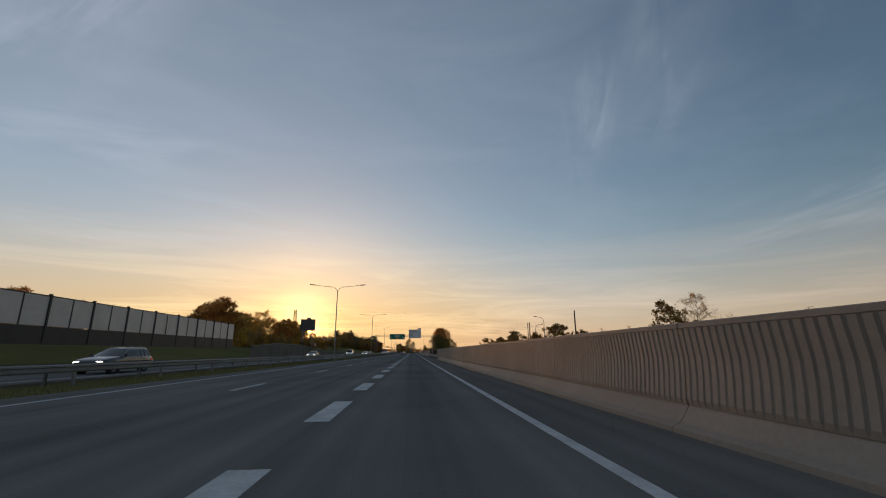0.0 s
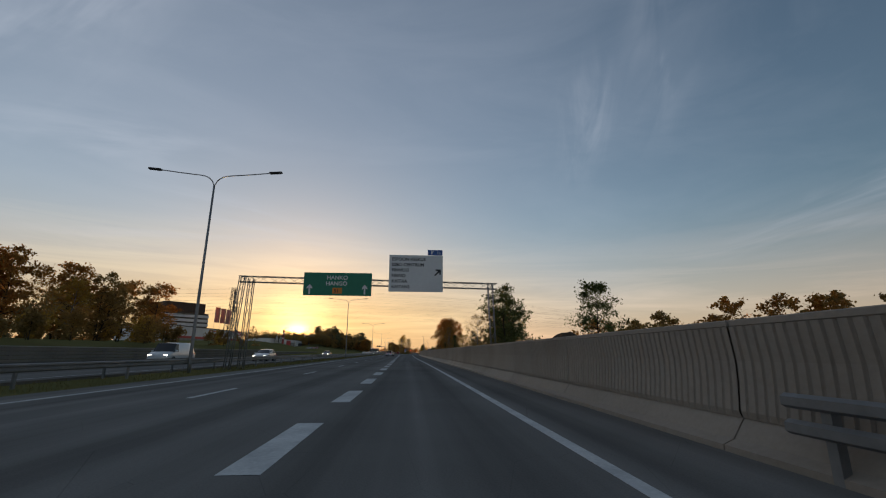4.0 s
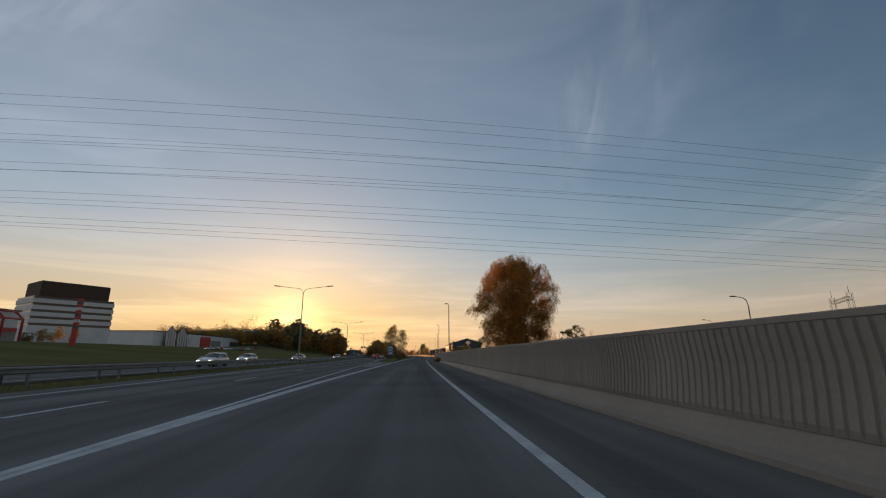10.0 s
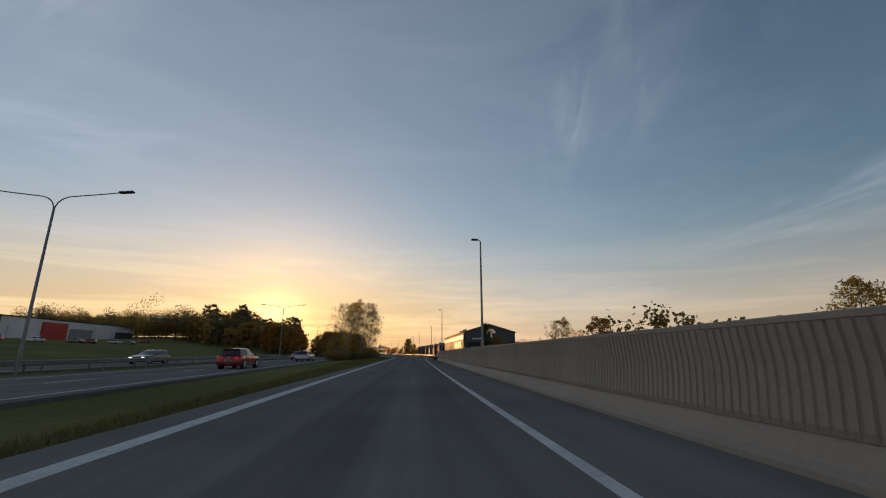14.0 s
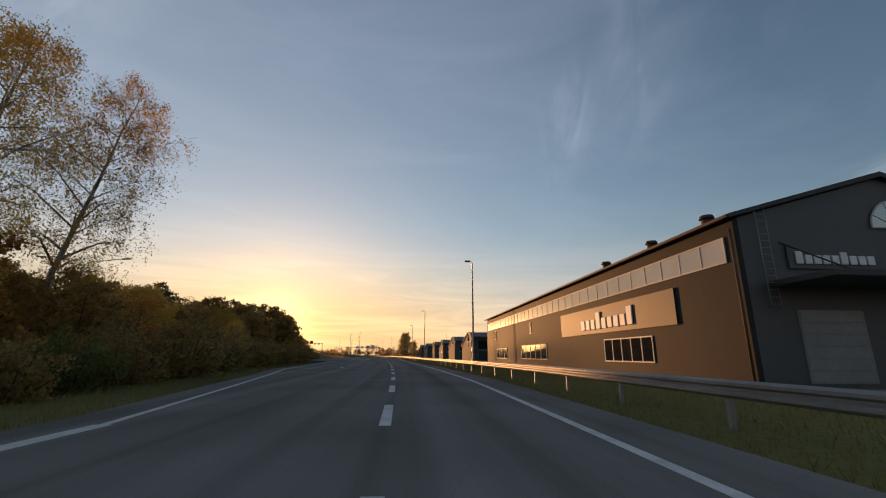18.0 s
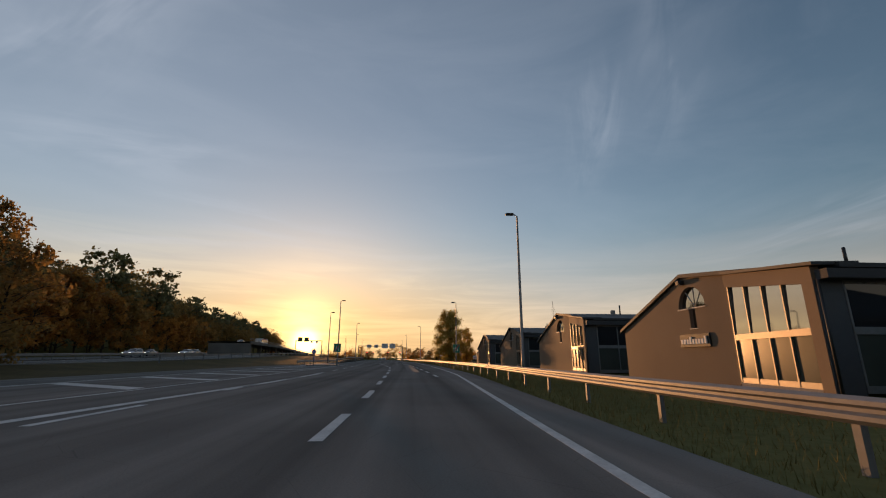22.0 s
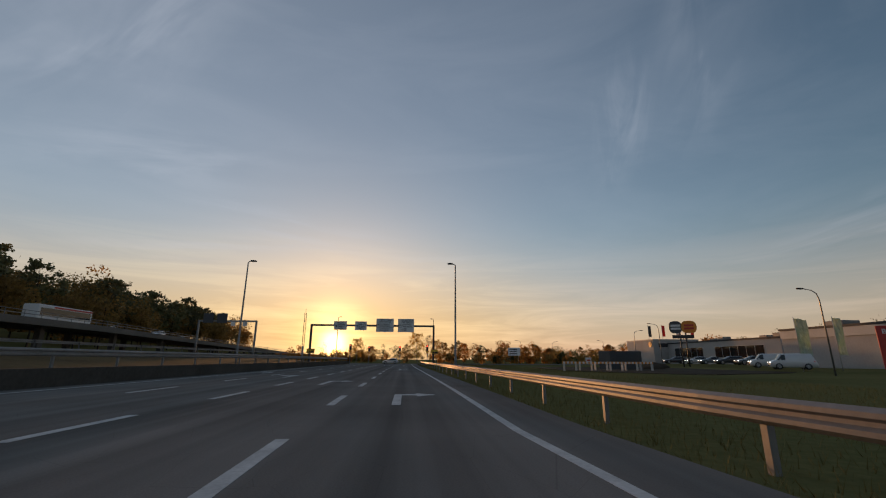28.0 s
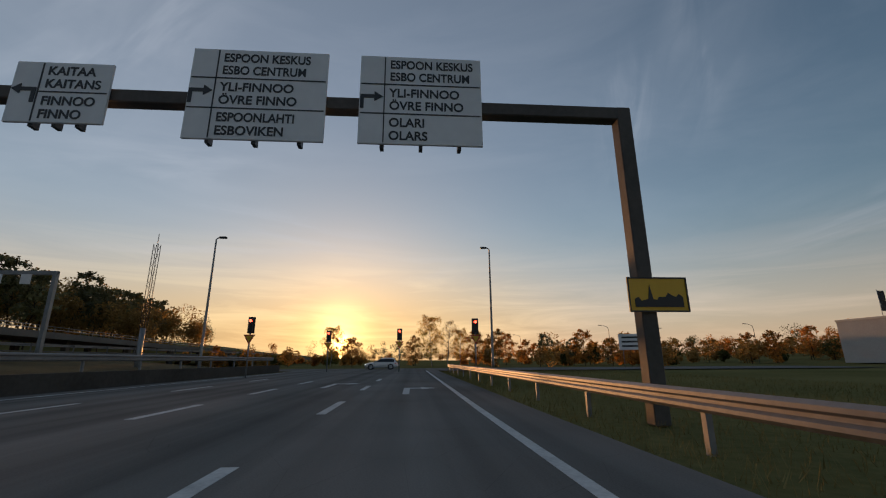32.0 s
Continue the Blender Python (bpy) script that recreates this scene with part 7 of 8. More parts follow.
def flag_pole(m, h, cloth, flag_h=5.0, w=1.5):
    root = thing("flag", "tall banner flag on a thin pole", "flag", m, group="banner flags")
    part("pole", tube([(0, 0, -0.3), (0, 0, h)], [0.06, 0.035], 6), TRIM, root)
    bm = bmesh.new()
    rows = []
    for i in range(9):
        z = h - 0.2 - flag_h * i / 8
        rows.append([bm.verts.new((x * w, 0.14 * math.sin(i * 0.9 + x * 3.0), z - 0.1 * x)) for x in (0.03, 0.35, 0.7, 1.0)])
    for a, b in zip(rows, rows[1:]):
        for i in range(3):
            bm.faces.new((a[i], a[i + 1], b[i + 1], b[i]))
    g = bmesh.ops.solidify(bm, geom=bm.faces[:], thickness=0.01)
    part("cloth", bm, cloth, root)
    return root


first = flag_pole(stand(278, -72, 4.0, 30), 13.5, FADED, 5.6, 1.7)
for s in (273.5, 282.5):
    copy_thing(first, stand(s, -72, 4.0, 30))

block = thing("tall_building", "tall white office block with a dark brown top", "building", stand(700, -303, 4, 50))
for k in range(5):
    part("floor_band", boxes(((-28, -20, 18 + k * 5.4), (28, 20, 21.4 + k * 5.4))), WHITEP, block)
    part("window_band", boxes(((-27.5, -19.5, 21.4 + k * 5.4), (27.5, 19.5, 23.4 + k * 5.4))), GLASS_D, block)
part("base", boxes(((-28, -20, -2), (28, 20, 18))), WHITEP, block)
part("plant_storey", boxes(((-24, -17, 45), (24, 17, 58)), bevel=0.4), RUST, block)

garden = thing("garden_centre", "pale hall with two glazed gables", "building", stand(512, -134, 5.0, 0))
part("wall", boxes(((-22, -8, -1.5), (-1, 96, 8.2))), WHITEP, garden)
part("roof", boxes(((-22.2, -8.2, 8.2), (-0.8, 96.2, 8.6))), ROOFING, garden)
for y in (0, 11):
    g = part("glazed_gable", merge(prism([(0, 0), (10, 0), (10, 8), (5, 11.5), (0, 8)], -0.1, 0.1)), PALE_OPAQUE, garden, m=Matrix.Translation((0.5, y, 0)) @ Matrix.Rotation(radians(90), 4, "Z"))
    part("gable_frame", merge(*[tube([(0, -0.15, 0), (0, -0.15, 8), (5, -0.15, 11.6), (10, -0.15, 8), (10, -0.15, 0)], 0.18, 5)], *[tube([(x, -0.15, 0), (x, -0.15, 8 + min(x, 10 - x) * 0.7)], 0.09, 5) for x in (2.5, 5, 7.5)]), DARKSTEEL, g)
for k, m_ in enumerate((WHITEP, REDP, CONCRETE, WHITEP, PANEL_D)):
    part("shop_front", boxes(((-1, 26 + k * 14, -1), (-0.5 + k * 0.1, 38 + k * 14, 5.5 + (k % 2) * 1.8))), m_, garden)
gb2 = thing("shop_billboard", "long white shop sign on a tall post", "billboard", stand(628, -127, 5.5, 20))
part("board", boxes(((-6, -0.2, 11.6), (6, 0.2, 14.4)), bevel=0.05), WHITEP, gb2)
bars(gb2, -4.8, 4.8, 12.4, 13.7, -0.21, GREENP, 9)
part("post", tube([(0, 0, -1), (0, 0, 11.6)], 0.45, 8), POLE, gb2)

# parked cars on the slope
for i, (s, n) in enumerate(((470, -92), (476, -93), (484, -95), (500, -97), (520, -100), (526, -100), (548, -104), (560, -106), (575, -108))):
    p = at(s, n)
    copy_thing((hatch_w, sedan_w, hatch_r)[i % 3], Matrix.Translation((p.x, p.y, hill(p.x, p.y))) @ Matrix.Rotation(radians(70 + 15 * (i % 3)), 4, "Z"))

# ---- gore sign and small signs ----
chev = thing("chevron_sign", "blue and white chevron board at the exit nose", "road sign", stand(358, -4.7))
part("post", tube([(0, 0.05, -0.2), (0, 0.05, 2.5)], 0.04, 8), POLE, chev)
plate = part("plate", boxes(((-0.4, -0.02, 1.15), (0.4, 0.02, 2.75)), bevel=0.01), BLUEP, chev)
for k in range(3):
    part("chevron", arrow_shape([(-0.38, 0), (0, 0.25), (0.38, 0), (0.38, 0.2), (0, 0.45), (-0.38, 0.2)]), SIGNW, plate, m=Matrix.Translation((0, -0.024, 1.2 + k * 0.5)))


def end_sign(m):
    root = thing("motorway_end_sign", "green motorway end sign with a red stripe on a lamp post", "road sign", m)
    part("plate", boxes(((-0.55, -0.18, 2.0), (0.55, -0.15, 3.3)), bevel=0.01), GREENP, root)
    part("road_symbol", arrow_shape([(-0.3, 0), (-0.18, 0), (-0.06, 0.8), (-0.1, 0.8)]), SIGNW, root, m=Matrix.Translation((0, -0.184, 2.2)))
    part("road_symbol", arrow_shape([(0.3, 0), (0.18, 0), (0.06, 0.8), (0.1, 0.8)][::-1]), SIGNW, root, m=Matrix.Translation((0, -0.184, 2.2)))
    part("red_stripe", arrow_shape([(-0.5, 0), (-0.38, 0), (0.5, 1.2), (0.38, 1.2)]), REDP, root, m=Matrix.Translation((0, -0.2, 2.05)))
    return root


end_sign(stand(661, 8.0))
end_sign(stand(661, -10.7))

island = part("traffic_island", ribbon(657, 676, tab((657, -14.2), (662, -15.5), (676, -15.6)), tab((657, -13.6), (662, -10.2), (676, -13.6)), 0.14, 0.3, 2), CONCRETE)
tagged(island, "kerbed traffic island", "kerb", kind="structure")
keep = thing("keep_sign", "round blue sign with white arrows on a banded post", "road sign", stand(658.5, -13.7, 0.1))
part("post", tube([(0, 0.05, -0.1), (0, 0.05, 2.2)], 0.035, 8), POLE, keep)
part("disc", tube([(0, 0.0, 1.9), (0, 0.03, 1.9)], 0.32, 24), BLUEP, keep)
for sx in (-1, 1):
    part("arrow", arrow_shape([(0.05, 0.1), (0.12, 0.16), (0.2, 0.06), (0.24, 0.12), (0.26, -0.06), (0.1, -0.02), (0.14, 0.02)]), SIGNW, keep, m=Matrix.Translation((0, -0.006, 1.88)) @ Matrix.Diagonal((sx, 1, 1, 1)))
part("band", tube([(0, 0.05, 0.5), (0, 0.05, 1.2)], 0.07, 10), BLUEP, keep)

# ---- crossing: traffic lights, mast, far gantry ----
def traffic_light(m, sign=True):
    root = thing("traffic_light", "traffic light showing red on a grey post", "traffic light", m, group="traffic lights")
    part("post", tube([(0, 0, -0.1), (0, 0, 3.2)], 0.06, 8), POLE, root)
    hd = part("signal_head", boxes(((-0.17, -0.12, 3.2), (0.17, 0.1, 4.2)), ((-0.26, 0.1, 3.1), (0.26, 0.12, 4.3)), bevel=0.01), DARKSTEEL, root)
    for k, mm in ((2, REDLAMP), (1, SIGNK), (0, SIGNK)):
        part("lens", tube([(0, -0.125, 3.37 + k * 0.32), (0, -0.145, 3.37 + k * 0.32)], 0.11, 14), mm, hd)
        part("visor", tube([(0.13 * math.cos(a), -0.24, 3.37 + k * 0.32 + 0.13 * math.sin(a)) for a in np.linspace(0, math.pi, 8)], 0.02, 4), DARKSTEEL, hd)
    if sign:
        y = part("yield_sign", arrow_shape([(-0.42, 0.36), (0, -0.36), (0.42, 0.36)]), REDP, root, m=Matrix.Translation((0, -0.08, 2.65)))
        part("inner", arrow_shape([(-0.28, 0.28), (0, -0.2), (0.28, 0.28)]), YELLOWP, y, m=Matrix.Translation((0, -0.014, 0)))
    return root


first = traffic_light(stand(819, -11.8))
copy_thing(first, stand(820, 4.9))
copy_thing(first, stand(831, -1.3))
copy_thing(first, stand(834, -9.0))
mast_ = thing("lattice_mast", "slim lattice radio mast behind the guard rail", "mast", stand(826, -23.5, 0))
part("column", tube([(0, 0, -0.2), (0, 0, 4.0)], 0.22, 8), POLE, mast_)
part("lattice", lattice_leg((0, 0, 4.0), (0, 0, 11.6), 0.4), DARKSTEEL, mast_)
part("tip", tube([(0, 0, 11.6), (0, 0, 12.6)], 0.03, 5), DARKSTEEL, mast_)
fg = thing("sign_portal", "grey portal over the motorway with sign backs", "sign gantry", stand(832, -52, 3.2))
for x in (2.0, 15.5):
    part("column", boxes(((x - 0.2, -0.2, -3), (x + 0.2, 0.2, 7.0)), bevel=0.02), POLE, fg)
part("crossbeam", boxes(((1.8, -0.18, 6.6), (15.7, 0.18, 7.0)), bevel=0.02), POLE, fg)
for x in (3.0, 6.2):
    part("sign_back", boxes(((x, -0.3, 6.3), (x + 2.4, -0.2, 8.6)), bevel=0.02), PANEL_D, fg)
for x in (9.6, 12.4):
    part("small_sign", boxes(((x, -0.3, 5.6), (x + 1.0, -0.2, 6.6)), bevel=0.02), WHITEP, fg)

dirs = thing("direction_sign", "pale blue-white direction sign on two posts", "road sign", stand(846, 31, 0.2, -20))
part("board", boxes(((-1.7, -0.03, 2.2), (1.7, 0.03, 4.4)), bevel=0.01), SIGNW, dirs)
for z in (2.6, 3.2, 3.8):
    part("text_bar", boxes(((-1.3, -0.045, z), (0.9, -0.03, z + 0.25))), SIGNK, dirs)
for x in (-1.2, 1.2):
    part("post", tube([(x, 0.08, -0.4), (x, 0.08, 4.3)], 0.05, 6), POLE, dirs)

RIGHT_ARROW = [(-0.12, 0), (0.12, 0), (0.12, 3.0), (0.6, 3.0), (0.6, 2.6), (1.25, 3.25), (0.6, 3.9), (0.6, 3.5), (-0.12, 3.5)]


def road_arrow(s, n, flip=1):
    bm = bmesh.new()
    f = bm.faces.new([bm.verts.new(at(s + y, n + x * flip, 0.006)) for x, y in RIGHT_ARROW])
    bmesh.ops.recalc_face_normals(bm, faces=bm.faces)
    if f.normal.z < 0:
        f.normal_flip()
    return tagged(part("lane_marking_arrow", bm, PAINT), "white turn arrow painted on the lane", "road marking", kind="structure")


for s, n, fl in ((735, -0.3, 1), (744, -3.9, 1), (752, -7.6, -1), (760, -11.4, -1), (773, -0.4, 1), (802, -0.2, 1), (806, -3.8, 1)):
    road_arrow(s, n, fl)

# ---- right side by the crossing ----
pyl = thing("fuel_price_sign", "white pylon sign with a yellow and red emblem", "pylon sign", stand(713, 16.8, 0, -8))
part("post", boxes(((-0.25, -0.12, -0.2), (0.25, 0.12, 2.6)), bevel=0.02), POLE, pyl)
pb = part("board", boxes(((-1.25, -0.16, 2.5), (1.25, 0.16, 5.2)), bevel=0.03), WHITEP, pyl)
part("emblem_edge", arrow_shape([(0.95 * math.cos(a), 0.95 * math.sin(a)) for a in np.linspace(-0.5, math.pi + 0.5, 20)] + [(-0.4, -0.75), (0.4, -0.75)]), REDP, pb, m=Matrix.Translation((0, -0.165, 3.95)))
part("emblem", arrow_shape([(0.78 * math.cos(a), 0.78 * math.sin(a)) for a in np.linspace(-0.45, math.pi + 0.45, 20)] + [(-0.3, -0.6), (0.3, -0.6)]), YELLOWP, pb, m=Matrix.Translation((0, -0.18, 3.95)))
part("lettering_bar", boxes(((-0.9, -0.175, 2.65), (0.9, -0.16, 2.85))), BLUEP, pb)

diner = thing("restaurant", "low white restaurant with dark glazing and roof signs", "building", stand(842, 67, 1.6, 0))
part("wall", boxes(((0, -6, -1.2), (13, 8, 5.0))), PLASTER, diner)
part("wall", boxes(((4, -42, -1.2), (22, -6, 3.9))), PLASTER, diner)
part("roof_edge", boxes(((-0.1, -6.1, 5.0), (13.1, 8.1, 5.3))), TRIM, diner)
part("roof_edge", boxes(((3.9, -42.1, 3.9), (22.1, -6.1, 4.25))), ROOFING, diner)
band(diner, -38, -24, 0.3, 2.8, 6, x=4.0)
band(diner, -20, -9, 0.3, 2.8, 5, x=4.0)
part("emblem", tube([(-0.12, -4.6, 3.9), (-0.02, -4.6, 3.9)], 0.75, 16), ORANGEP, diner)
part("lettering_bar", boxes(((1.5, -6.12, 3.2), (8.5, -6.02, 4.2))), SIGNK, diner)
part("door", boxes(((5.0, -6.08, -0.6), (7.4, -6.0, 2.2))), GLASS_D, diner)
part("poster", boxes(((9.0, -6.1, 0.2), (12.6, -6.02, 2.3))), REDP, diner)
for k in range(4):
    part("roof_unit", boxes(((8 + k % 2 * 4, -38 + k * 8, 4.25), (10 + k % 2 * 4, -36 + k * 8, 5.2)), bevel=0.05), ZINC, diner)
for k, (s, cloth) in enumerate(((848, PANEL_D), (846, REDP), (844, TRIM), (842, REDP))):
    flag_pole(stand(s, 73 + k * 3.1, 3.0, -30), 8.6, cloth, 3.2, 0.8)
for fs, fn in ((775, 50.5), (776.5, 52.6), (773.5, 54.4)):
    flag_pole(stand(fs, fn, 0.2, -30), 6.6, PALEGREEN, 4.6, 0.85)
ban = thing("banner", "white cloth banner with red print on two posts", "banner", stand(812, 44, -0.05, -20))
bcl = part("cloth", boxes(((-1.9, -0.02, 0.9), (1.9, 0.02, 2.5)), bevel=0.01), WHITEP, ban)
for z in (1.25, 1.75):
    part("print_bar", boxes(((-1.4, -0.03, z), (1.4, -0.021, z + 0.25))), REDP, bcl)
for x in (-1.9, 1.9):
    part("post", tube([(x, 0.06, -0.3), (x, 0.06, 2.6)], 0.04, 6), POLE, ban)
brd = thing("notice_board", "small white notice board with dark print", "sign", stand(815, 39.5, -0.05, -15))
nb = part("board", boxes(((-0.6, -0.02, 0.7), (0.6, 0.02, 1.8)), bevel=0.01), WHITEP, brd)
part("print_bar", boxes(((-0.4, -0.03, 1.1), (0.4, -0.021, 1.4))), REDP, nb)
part("post", tube([(0, 0.05, -0.3), (0, 0.05, 1.7)], 0.04, 6), POLE, brd)

st_ = thing("restaurant_sign", "tall twin sign with two rounded boards on a dark post", "pylon sign", stand(805, 55, 0.3, -30))
for x in (-0.5, 0.5):
    part("post", tube([(x, 0, -0.6), (x, 0, 6.5)], 0.14, 8), DARKSTEEL, st_)
for x, wide_, mm, m2 in ((-1.15, 1.15, PANEL_D, WHITEP), (1.2, 1.35, ORANGEP, REDP)):
    rim = [(x + wide_ * math.copysign(abs(math.cos(a)) ** 0.7, math.cos(a)), 7.4 + 1.2 * math.copysign(abs(math.sin(a)) ** 0.7, math.sin(a))) for a in np.linspace(0, 2 * math.pi, 28, False)]
    b_ = part("board", prism(rim, -0.18, 0.18), mm, st_)
    part("emblem_bar", boxes(((x - 0.85, -0.2, 6.9), (x + 0.85, -0.18, 7.3)), ((x - 0.85, -0.2, 7.5), (x + 0.85, -0.18, 7.9)), bevel=0.008), m2, b_)
part("lower_board", boxes(((-1.9, -0.14, 5.2), (1.9, 0.14, 5.85)), bevel=0.04), SIGNK, st_)

skip = thing("storage_container", "dark steel storage container inside a barrier", "container", stand(786, 29.5, 0.1, 12))
part("body", boxes(((0, -1.3, -0.3), (5.6, 1.3, 2.4)), bevel=0.04), PANEL_D, skip)
for k in range(17):
    part("rib", boxes(((0.2 + k * 0.31, -1.34, 0.1), (0.32 + k * 0.31, -1.3, 2.4))), PANEL_D, skip)
for k in range(6):
    bar = thing("barrier", "orange and white striped road barrier", "barrier", stand(776.5 + k * 0.12, 20.6 + k * 2.05, 0.0, 4), group="striped barriers")
    part("board", boxes(((-1.0, -0.02, 0.75), (1.0, 0.02, 1.0))), ORANGEP, bar)
    for j in range(4):
        part("stripe", boxes(((-0.9 + j * 0.5, -0.028, 0.76), (-0.65 + j * 0.5, -0.02, 0.99))), WHITEP, bar)
    for x in (-0.8, 0.8):
        part("foot", boxes(((x - 0.04, -0.2, -0.3), (x + 0.04, 0.2, 0.75))), TRIM, bar)

dirt = part("dug_ground", ribbon(762, 806, tab((762, 27), (772, 20), (796, 21), (806, 30)), tab((762, 29), (770, 46), (800, 48), (806, 32)), -0.06, 0.2, 3), SOIL)
tagged(dirt, "bare brown dug soil beside the restaurant", "ground", kind="structure")
for k in range(4):
    rng = np.random.default_rng(300 + k)
    bm = bmesh.new()
    bmesh.ops.create_icosphere(bm, subdivisions=3, radius=1.0)
    for v in bm.verts:
        v.co *= 1 + 0.10 * math.sin(v.co.x * 5 + k) * math.cos(v.co.y * 4) + rng.uniform(-0.035, 0.035)
        v.co.x, v.co.y, v.co.z = v.co.x * (1.6 + 0.3 * k), v.co.y * 1.3, v.co.z * (0.7 + 0.12 * k)
    for f in bm.faces:
        f.smooth = True
    tagged(part("soil_heap", bm, SOIL, m=stand(788 + k * 3.2, 38 + k * 2.0, -0.15)), "low heap of brown soil on the dug ground", "soil heap", "soil heaps")

hall2 = thing("supermarket", "white supermarket hall with a pale teal band", "building", stand(790, 62, 0.8, 0))
part("wall", boxes(((0, -34, -1.2), (26, 0, 5.2))), PLASTER, hall2)
part("teal_band", boxes(((-0.12, -34, 2.6), (0.0, -25, 4.9))), TEALP, hall2)
part("parapet_band", boxes(((-0.16, -24.9, 3.9), (0.0, 0, 5.15))), TRIM, hall2)
part("roof", boxes(((-0.2, -34.2, 5.2), (26.2, 0.2, 5.5))), ROOFING, hall2)
band(hall2, -32, -16, 0.1, 2.2, 6)
for k in range(5):
    part("roof_unit", boxes(((5 + k % 2 * 6, -30 + k * 6, 5.5), (8 + k % 2 * 6, -27 + k * 6, 6.6)), bevel=0.05), ZINC, hall2)
van2 = copy_thing(van_w, stand(776, 50, 0.2, 60))
tagged(van2, "white delivery van parked by the supermarket", "van")
tagged(copy_thing(van_w, stand(783, 53, 0.3, 60)), "white delivery van parked beside another van", "van")
for i, (s, n) in enumerate(((800, 60), (806, 61), (812, 62), (818, 61), (790, 56))):
    tagged(copy_thing((dark_e, sedan_w, hatch_w)[i % 3], stand(s, n, 0.6, 75)), "parked car on the restaurant forecourt", "car")

ad = thing("advert_board", "large red advertising board for a hot dog", "billboard", stand(752, 39.5, 0.0, -38))
adb = part("board", boxes(((-3.4, -0.08, 0.6), (3.4, 0.08, 3.9)), bevel=0.02), REDP, ad)
words("Bratwurst Dog", -3.1, 3.3, 0.5, SIGNW, adb, y=-0.085)
words("3.90", -2.9, 1.8, 1.15, SIGNW, adb, y=-0.085)
part("bun", arrow_shape([(1.5 * math.cos(a), 0.55 * math.sin(a)) for a in np.linspace(0, 2 * math.pi, 22, False)]), ORANGEP, adb, m=Matrix.Translation((1.7, -0.085, 2.0)))
part("sausage", arrow_shape([(1.6 * math.cos(a), 0.2 * math.sin(a)) for a in np.linspace(0, 2 * math.pi, 22, False)]), RUST, adb, m=Matrix.Translation((1.7, -0.1, 2.15)))
for x in (-2.6, 2.6):
    part("post", boxes(((x - 0.1, 0.08, -0.5), (x + 0.1, 0.28, 3.8))), POLE, ad)


def lamp_bent(m):
    root = thing("street_lamp", "slim car park lamp with a bent arm", "street lamp", m, group="car park lamps")
    part("pole", tube([(0, 0, -0.5), (0, 0, 6.8), (-0.15, 0, 7.4), (-0.6, 0, 7.7), (-1.5, 0, 7.85)], [0.08, 0.06, 0.05, 0.045, 0.04], 8), POLE, root)
    part("lamp_head", boxes(((-2.1, -0.12, 7.78), (-1.45, 0.12, 7.92)), bevel=0.04), DARKSTEEL, root)
    return root


first = lamp_bent(stand(760, 39, 0, 0))
for s, n, t in ((800, 47, 0), (818, 52, 180), (872, 40, 0), (880, 54, 180), (868, 68, 0), (905, 30, 0), (84, 26, 0), (108, 31, 180), (330, 40, 0), (412, 42, 180), (470, 46, 0), (366, 60, 0)):
    copy_thing(first, stand(s, n, 0, t))
for s, n, h in ((62, 24, 7.0), (80, 22, 6.5), (104, 28, 8)):
    tagged(part("utility_pole", tube([(0, 0, -0.3), (0, 0, h)], [0.13, 0.09], 8), RUST, m=stand(s, n)), "weathered wooden utility pole", "pole")

# ---- yard beside the car hall ----
tagged(part("yard", ribbon(440, 500, 13.5, 60, -0.02, 0.3, 5), ASPHALT), "grey asphalt yard beside the car hall", "ground", kind="structure")
cont = thing("container", "worn silver grey steel container before the car hall", "container", stand(487.2, 16.6, 0.0, 21))
part("body", boxes(((0, -1.2, 0.05), (4.8, 1.2, 2.45)), bevel=0.03), GREYBOX, cont)
for x in (0.0, 1.05, 2.35, 3.55, 4.68):
    part("post", boxes(((x, -1.29, 0.02), (x + 0.12, -1.2, 2.5))), ZINC, cont)
for z in (0.05, 2.36):
    part("rail", boxes(((0.0, -1.27, z), (4.8, -1.2, z + 0.1))), ZINC, cont)
hatch_d = part("hatch", boxes(((1.25, -1.25, 0.25), (2.3, -1.2, 1.5)), bevel=0.01), TRIM, cont)
part("lock_bar", tube([(1.2, -1.27, 1.5), (1.5, -1.27, 1.35), (2.0, -1.27, 1.35), (2.32, -1.27, 1.5)], 0.025, 5), ZINC, hatch_d)
part("text_bar", boxes(((1.3, -1.235, 1.9), (2.2, -1.202, 2.1))), WHITEP, cont)
part("text_bar", boxes(((3.75, -1.235, 1.85), (4.5, -1.202, 2.05))), ZINC, cont)
cab_ = thing("utility_cabinet", "pale grey utility cabinet on the verge before the car hall", "cabinet", stand(486.8, 12.9, -0.1, 0))
part("body", boxes(((-0.35, -0.22, 0.0), (0.35, 0.22, 1.25)), bevel=0.02), TRIM, cab_)
part("lid", boxes(((-0.38, -0.25, 1.252), (0.38, 0.25, 1.31)), bevel=0.015), ZINC, cab_)
part("door", boxes(((-0.30, -0.235, 0.12), (0.30, -0.221, 1.15))), GREYBOX, cab_)
tagged(copy_thing(hatch_w, stand(500, 36, 0.0, 80)), "white car parked in the yard", "car")
for k in range(3):
    tagged(part("flagpole", tube([(0, 0, -0.2), (0, 0, 8.5)], [0.07, 0.04], 8), TRIM, m=stand(500 + k * 3, 41 + k * 1.2)), "bare white flagpole in the yard", "flagpole", "flagpoles")
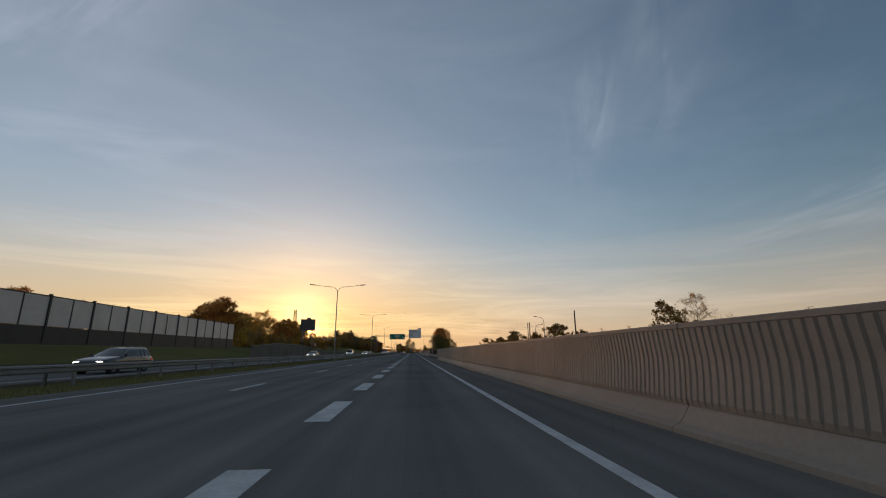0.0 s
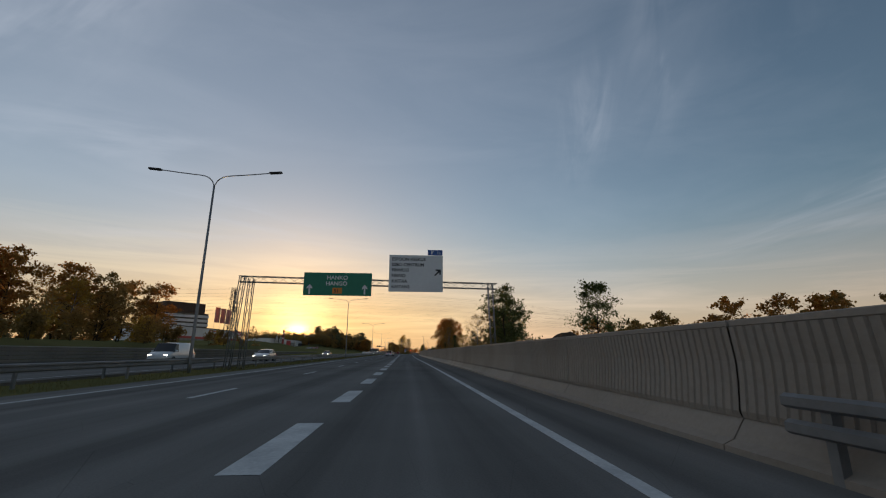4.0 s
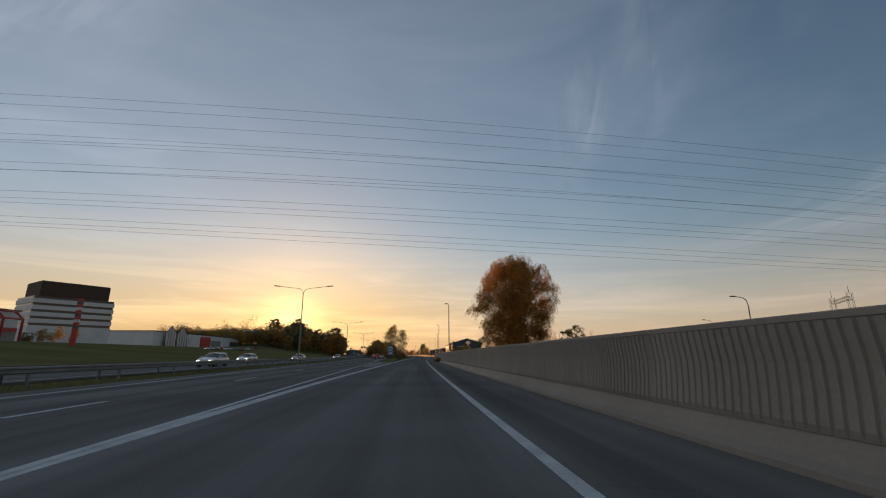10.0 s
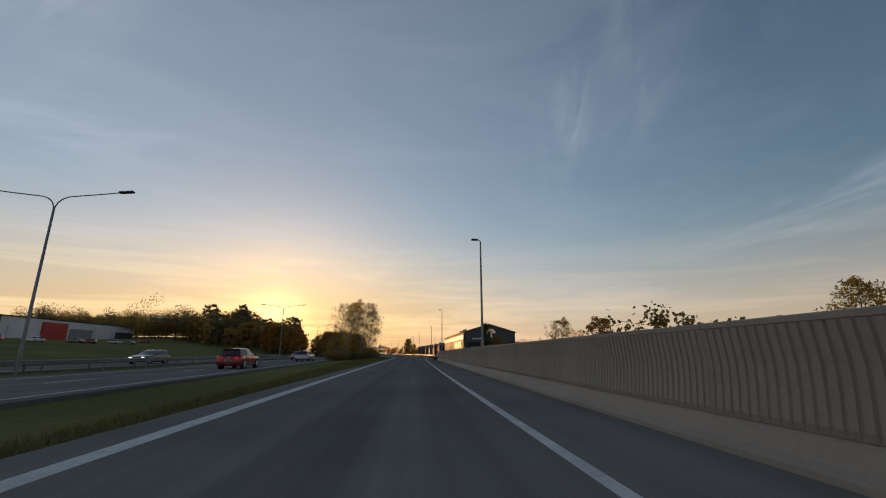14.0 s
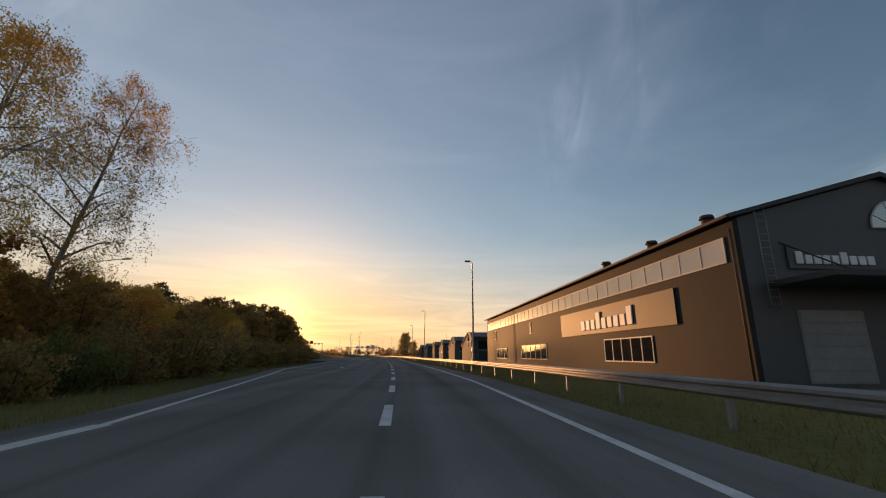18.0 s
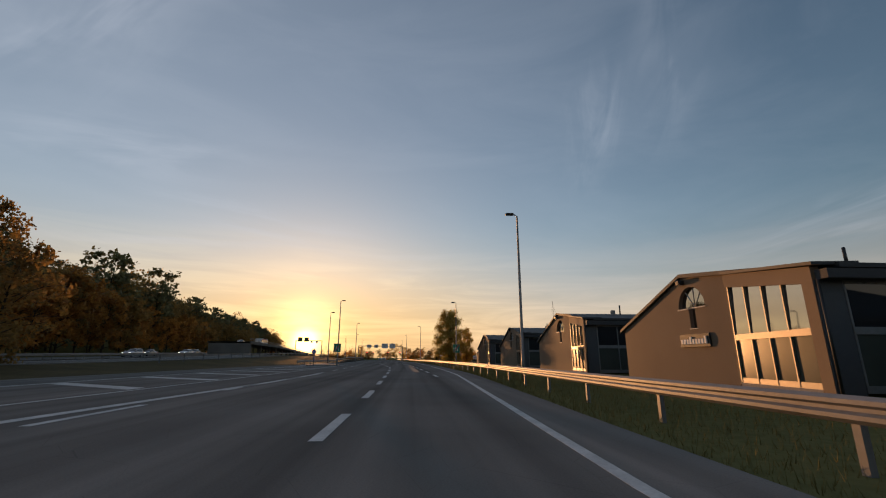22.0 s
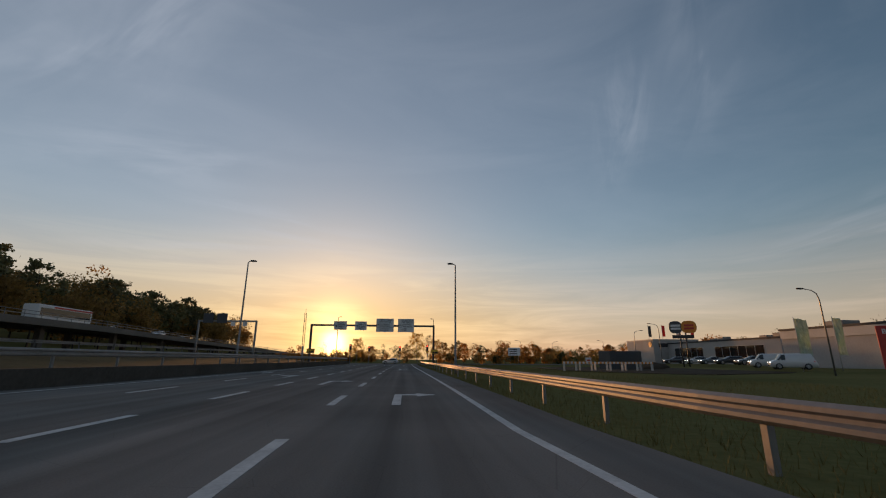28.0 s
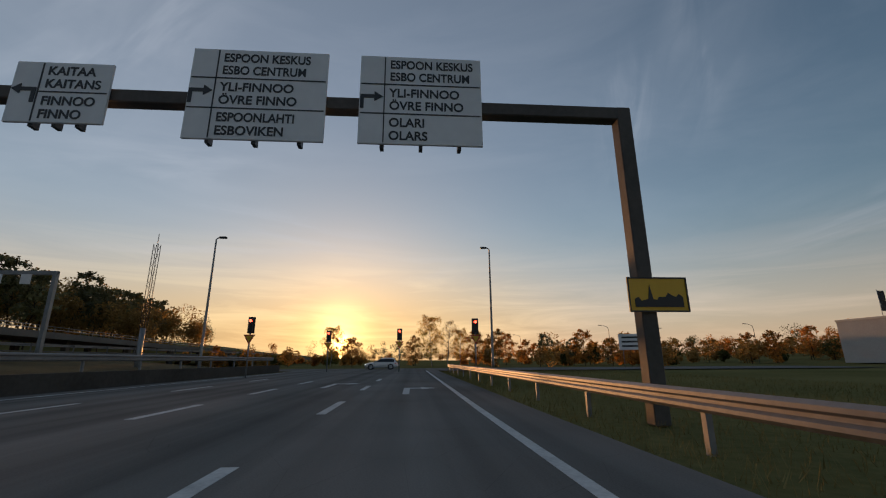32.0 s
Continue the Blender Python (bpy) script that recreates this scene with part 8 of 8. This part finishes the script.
for s, n, h, k in ((520, 66, 7.0, "pine"), (514, 74, 8.0, "pine"), (500, 80, 7.5, "pine"), (545, 60, 6.0, "brown"), (560, 55, 5.5, "brown"), (480, 90, 8.0, "pine"), (672, 34, 6.0, "brown"), (668, 30, 5.0, "sparse")):
    plant(k, s, n, h, {"pine": 11.0, "sparse": 12.0}.get(k, 9.0), int(s))

# viaduct of the opposite carriageway
deck = thing("viaduct", "long concrete road viaduct with a steel railing", "viaduct", kind="structure")
part("deck", ribbon(742, 1000, lambda s: MID(s) - 14.0, lambda s: MID(s) - 1.0, DECK_Z, 0.55, 6), ASPHALT, deck)
part("edge_beam", ribbon(742, 1000, lambda s: MID(s) - 1.0, lambda s: MID(s) - 0.6, lambda s: DECK_Z(s) + 0.15, 0.95, 6), OLDCON, deck)
part("railing", sweep(742, 1000, lambda s: MID(s) - 0.8, [(0.0, 0.95), (-0.04, 0.97), (-0.04, 1.03), (0.0, 1.05)], DECK_Z, 6.0), POLE, deck)
part("railing", sweep(742, 1000, lambda s: MID(s) - 0.8, [(0.0, 0.5), (-0.03, 0.5), (-0.03, 0.62), (0.0, 0.62)], DECK_Z, 6.0), POLE, deck)
part("abutment", boxes(((-13.4, -1.2, -2.0), (-0.6, 0.0, 5.7))), OLDCON, deck, m=stand(743, MID(743)))
rail_me = mesh_of("rail_post", boxes(((-0.03, -0.03, 0.1), (0.03, 0.03, 1.0))))
for k in range(64):
    s = 743 + k * 3.0
    part("rail_post", rail_me, POLE, deck, m=stand(s, MID(s) - 0.8, DECK_Z(s)))
for s in range(756, 960, 18):
    for off in (-11.5, -3.5):
        part("pier", boxes(((-0.45, -0.45, -3.0), (0.45, 0.45, DECK_Z(s) - 0.5)), bevel=0.05), OLDCON, deck, m=stand(s, MID(s) + off))

# ---- grass on the verges ----
def tufts(name, count, spots, height, seed):
    rng = np.random.default_rng(seed)
    base = np.array([spots(rng) for _ in range(count)])
    a = rng.uniform(0, 2 * math.pi, count)
    d = np.stack([np.cos(a), np.sin(a), 0 * a], 1)
    h = height * rng.uniform(0.4, 1.3, count)
    lean = rng.normal(0, 0.35, (count, 3)) * h[:, None]
    tip = base + lean * [1, 1, 0] + np.stack([0 * h, 0 * h, h], 1)
    w = (0.004 + 0.007 * rng.uniform(0, 1, count))[:, None] * d
    V = np.stack([base - w, base + w, tip], 1).reshape(-1, 3)
    me = bpy.data.meshes.new(name)
    me.from_pydata(V.tolist(), [], np.arange(len(V)).reshape(-1, 3).tolist())
    return tagged(part(name, me, GRASSY), "dry autumn grass on the verge", "grass", kind="stuff")


def verge(s0, s1, a, b, z=-0.12):
    def pick(rng):
        s = rng.uniform(s0, s1)
        lo, hi = (a(s) if callable(a) else a), (b(s) if callable(b) else b)
        return tuple(at(s, lo + (hi - lo) * rng.uniform(0, 1) ** 1.3, z))
    return pick


tufts("grass_verge", 60000, verge(458, 600, lambda s: EDGE_R(s) + 1.5, 13.0), 0.15, 1)
tufts("grass_verge", 60000, verge(600, 700, lambda s: EDGE_R(s) + 1.5, 14.0), 0.16, 2)
tufts("grass_verge", 80000, verge(700, 840, lambda s: EDGE_R(s) + 1.5, 22.0), 0.17, 3)
tufts("grass_gore", 40000, verge(362, 470, lambda s: EXIT_L(s) - 1.0, lambda s: MID(s) + 14.8), 0.16, 4)
tufts("grass_bank", 24000, verge(470, 580, lambda s: WIDE_L(s) - 0.2, lambda s: WIDE_L(s) - 5), 0.2, 5)
tufts("grass_median", 50000, verge(-20, 330, lambda s: MID(s) + 2.1, lambda s: MID(s) - 2.2), 0.18, 6)
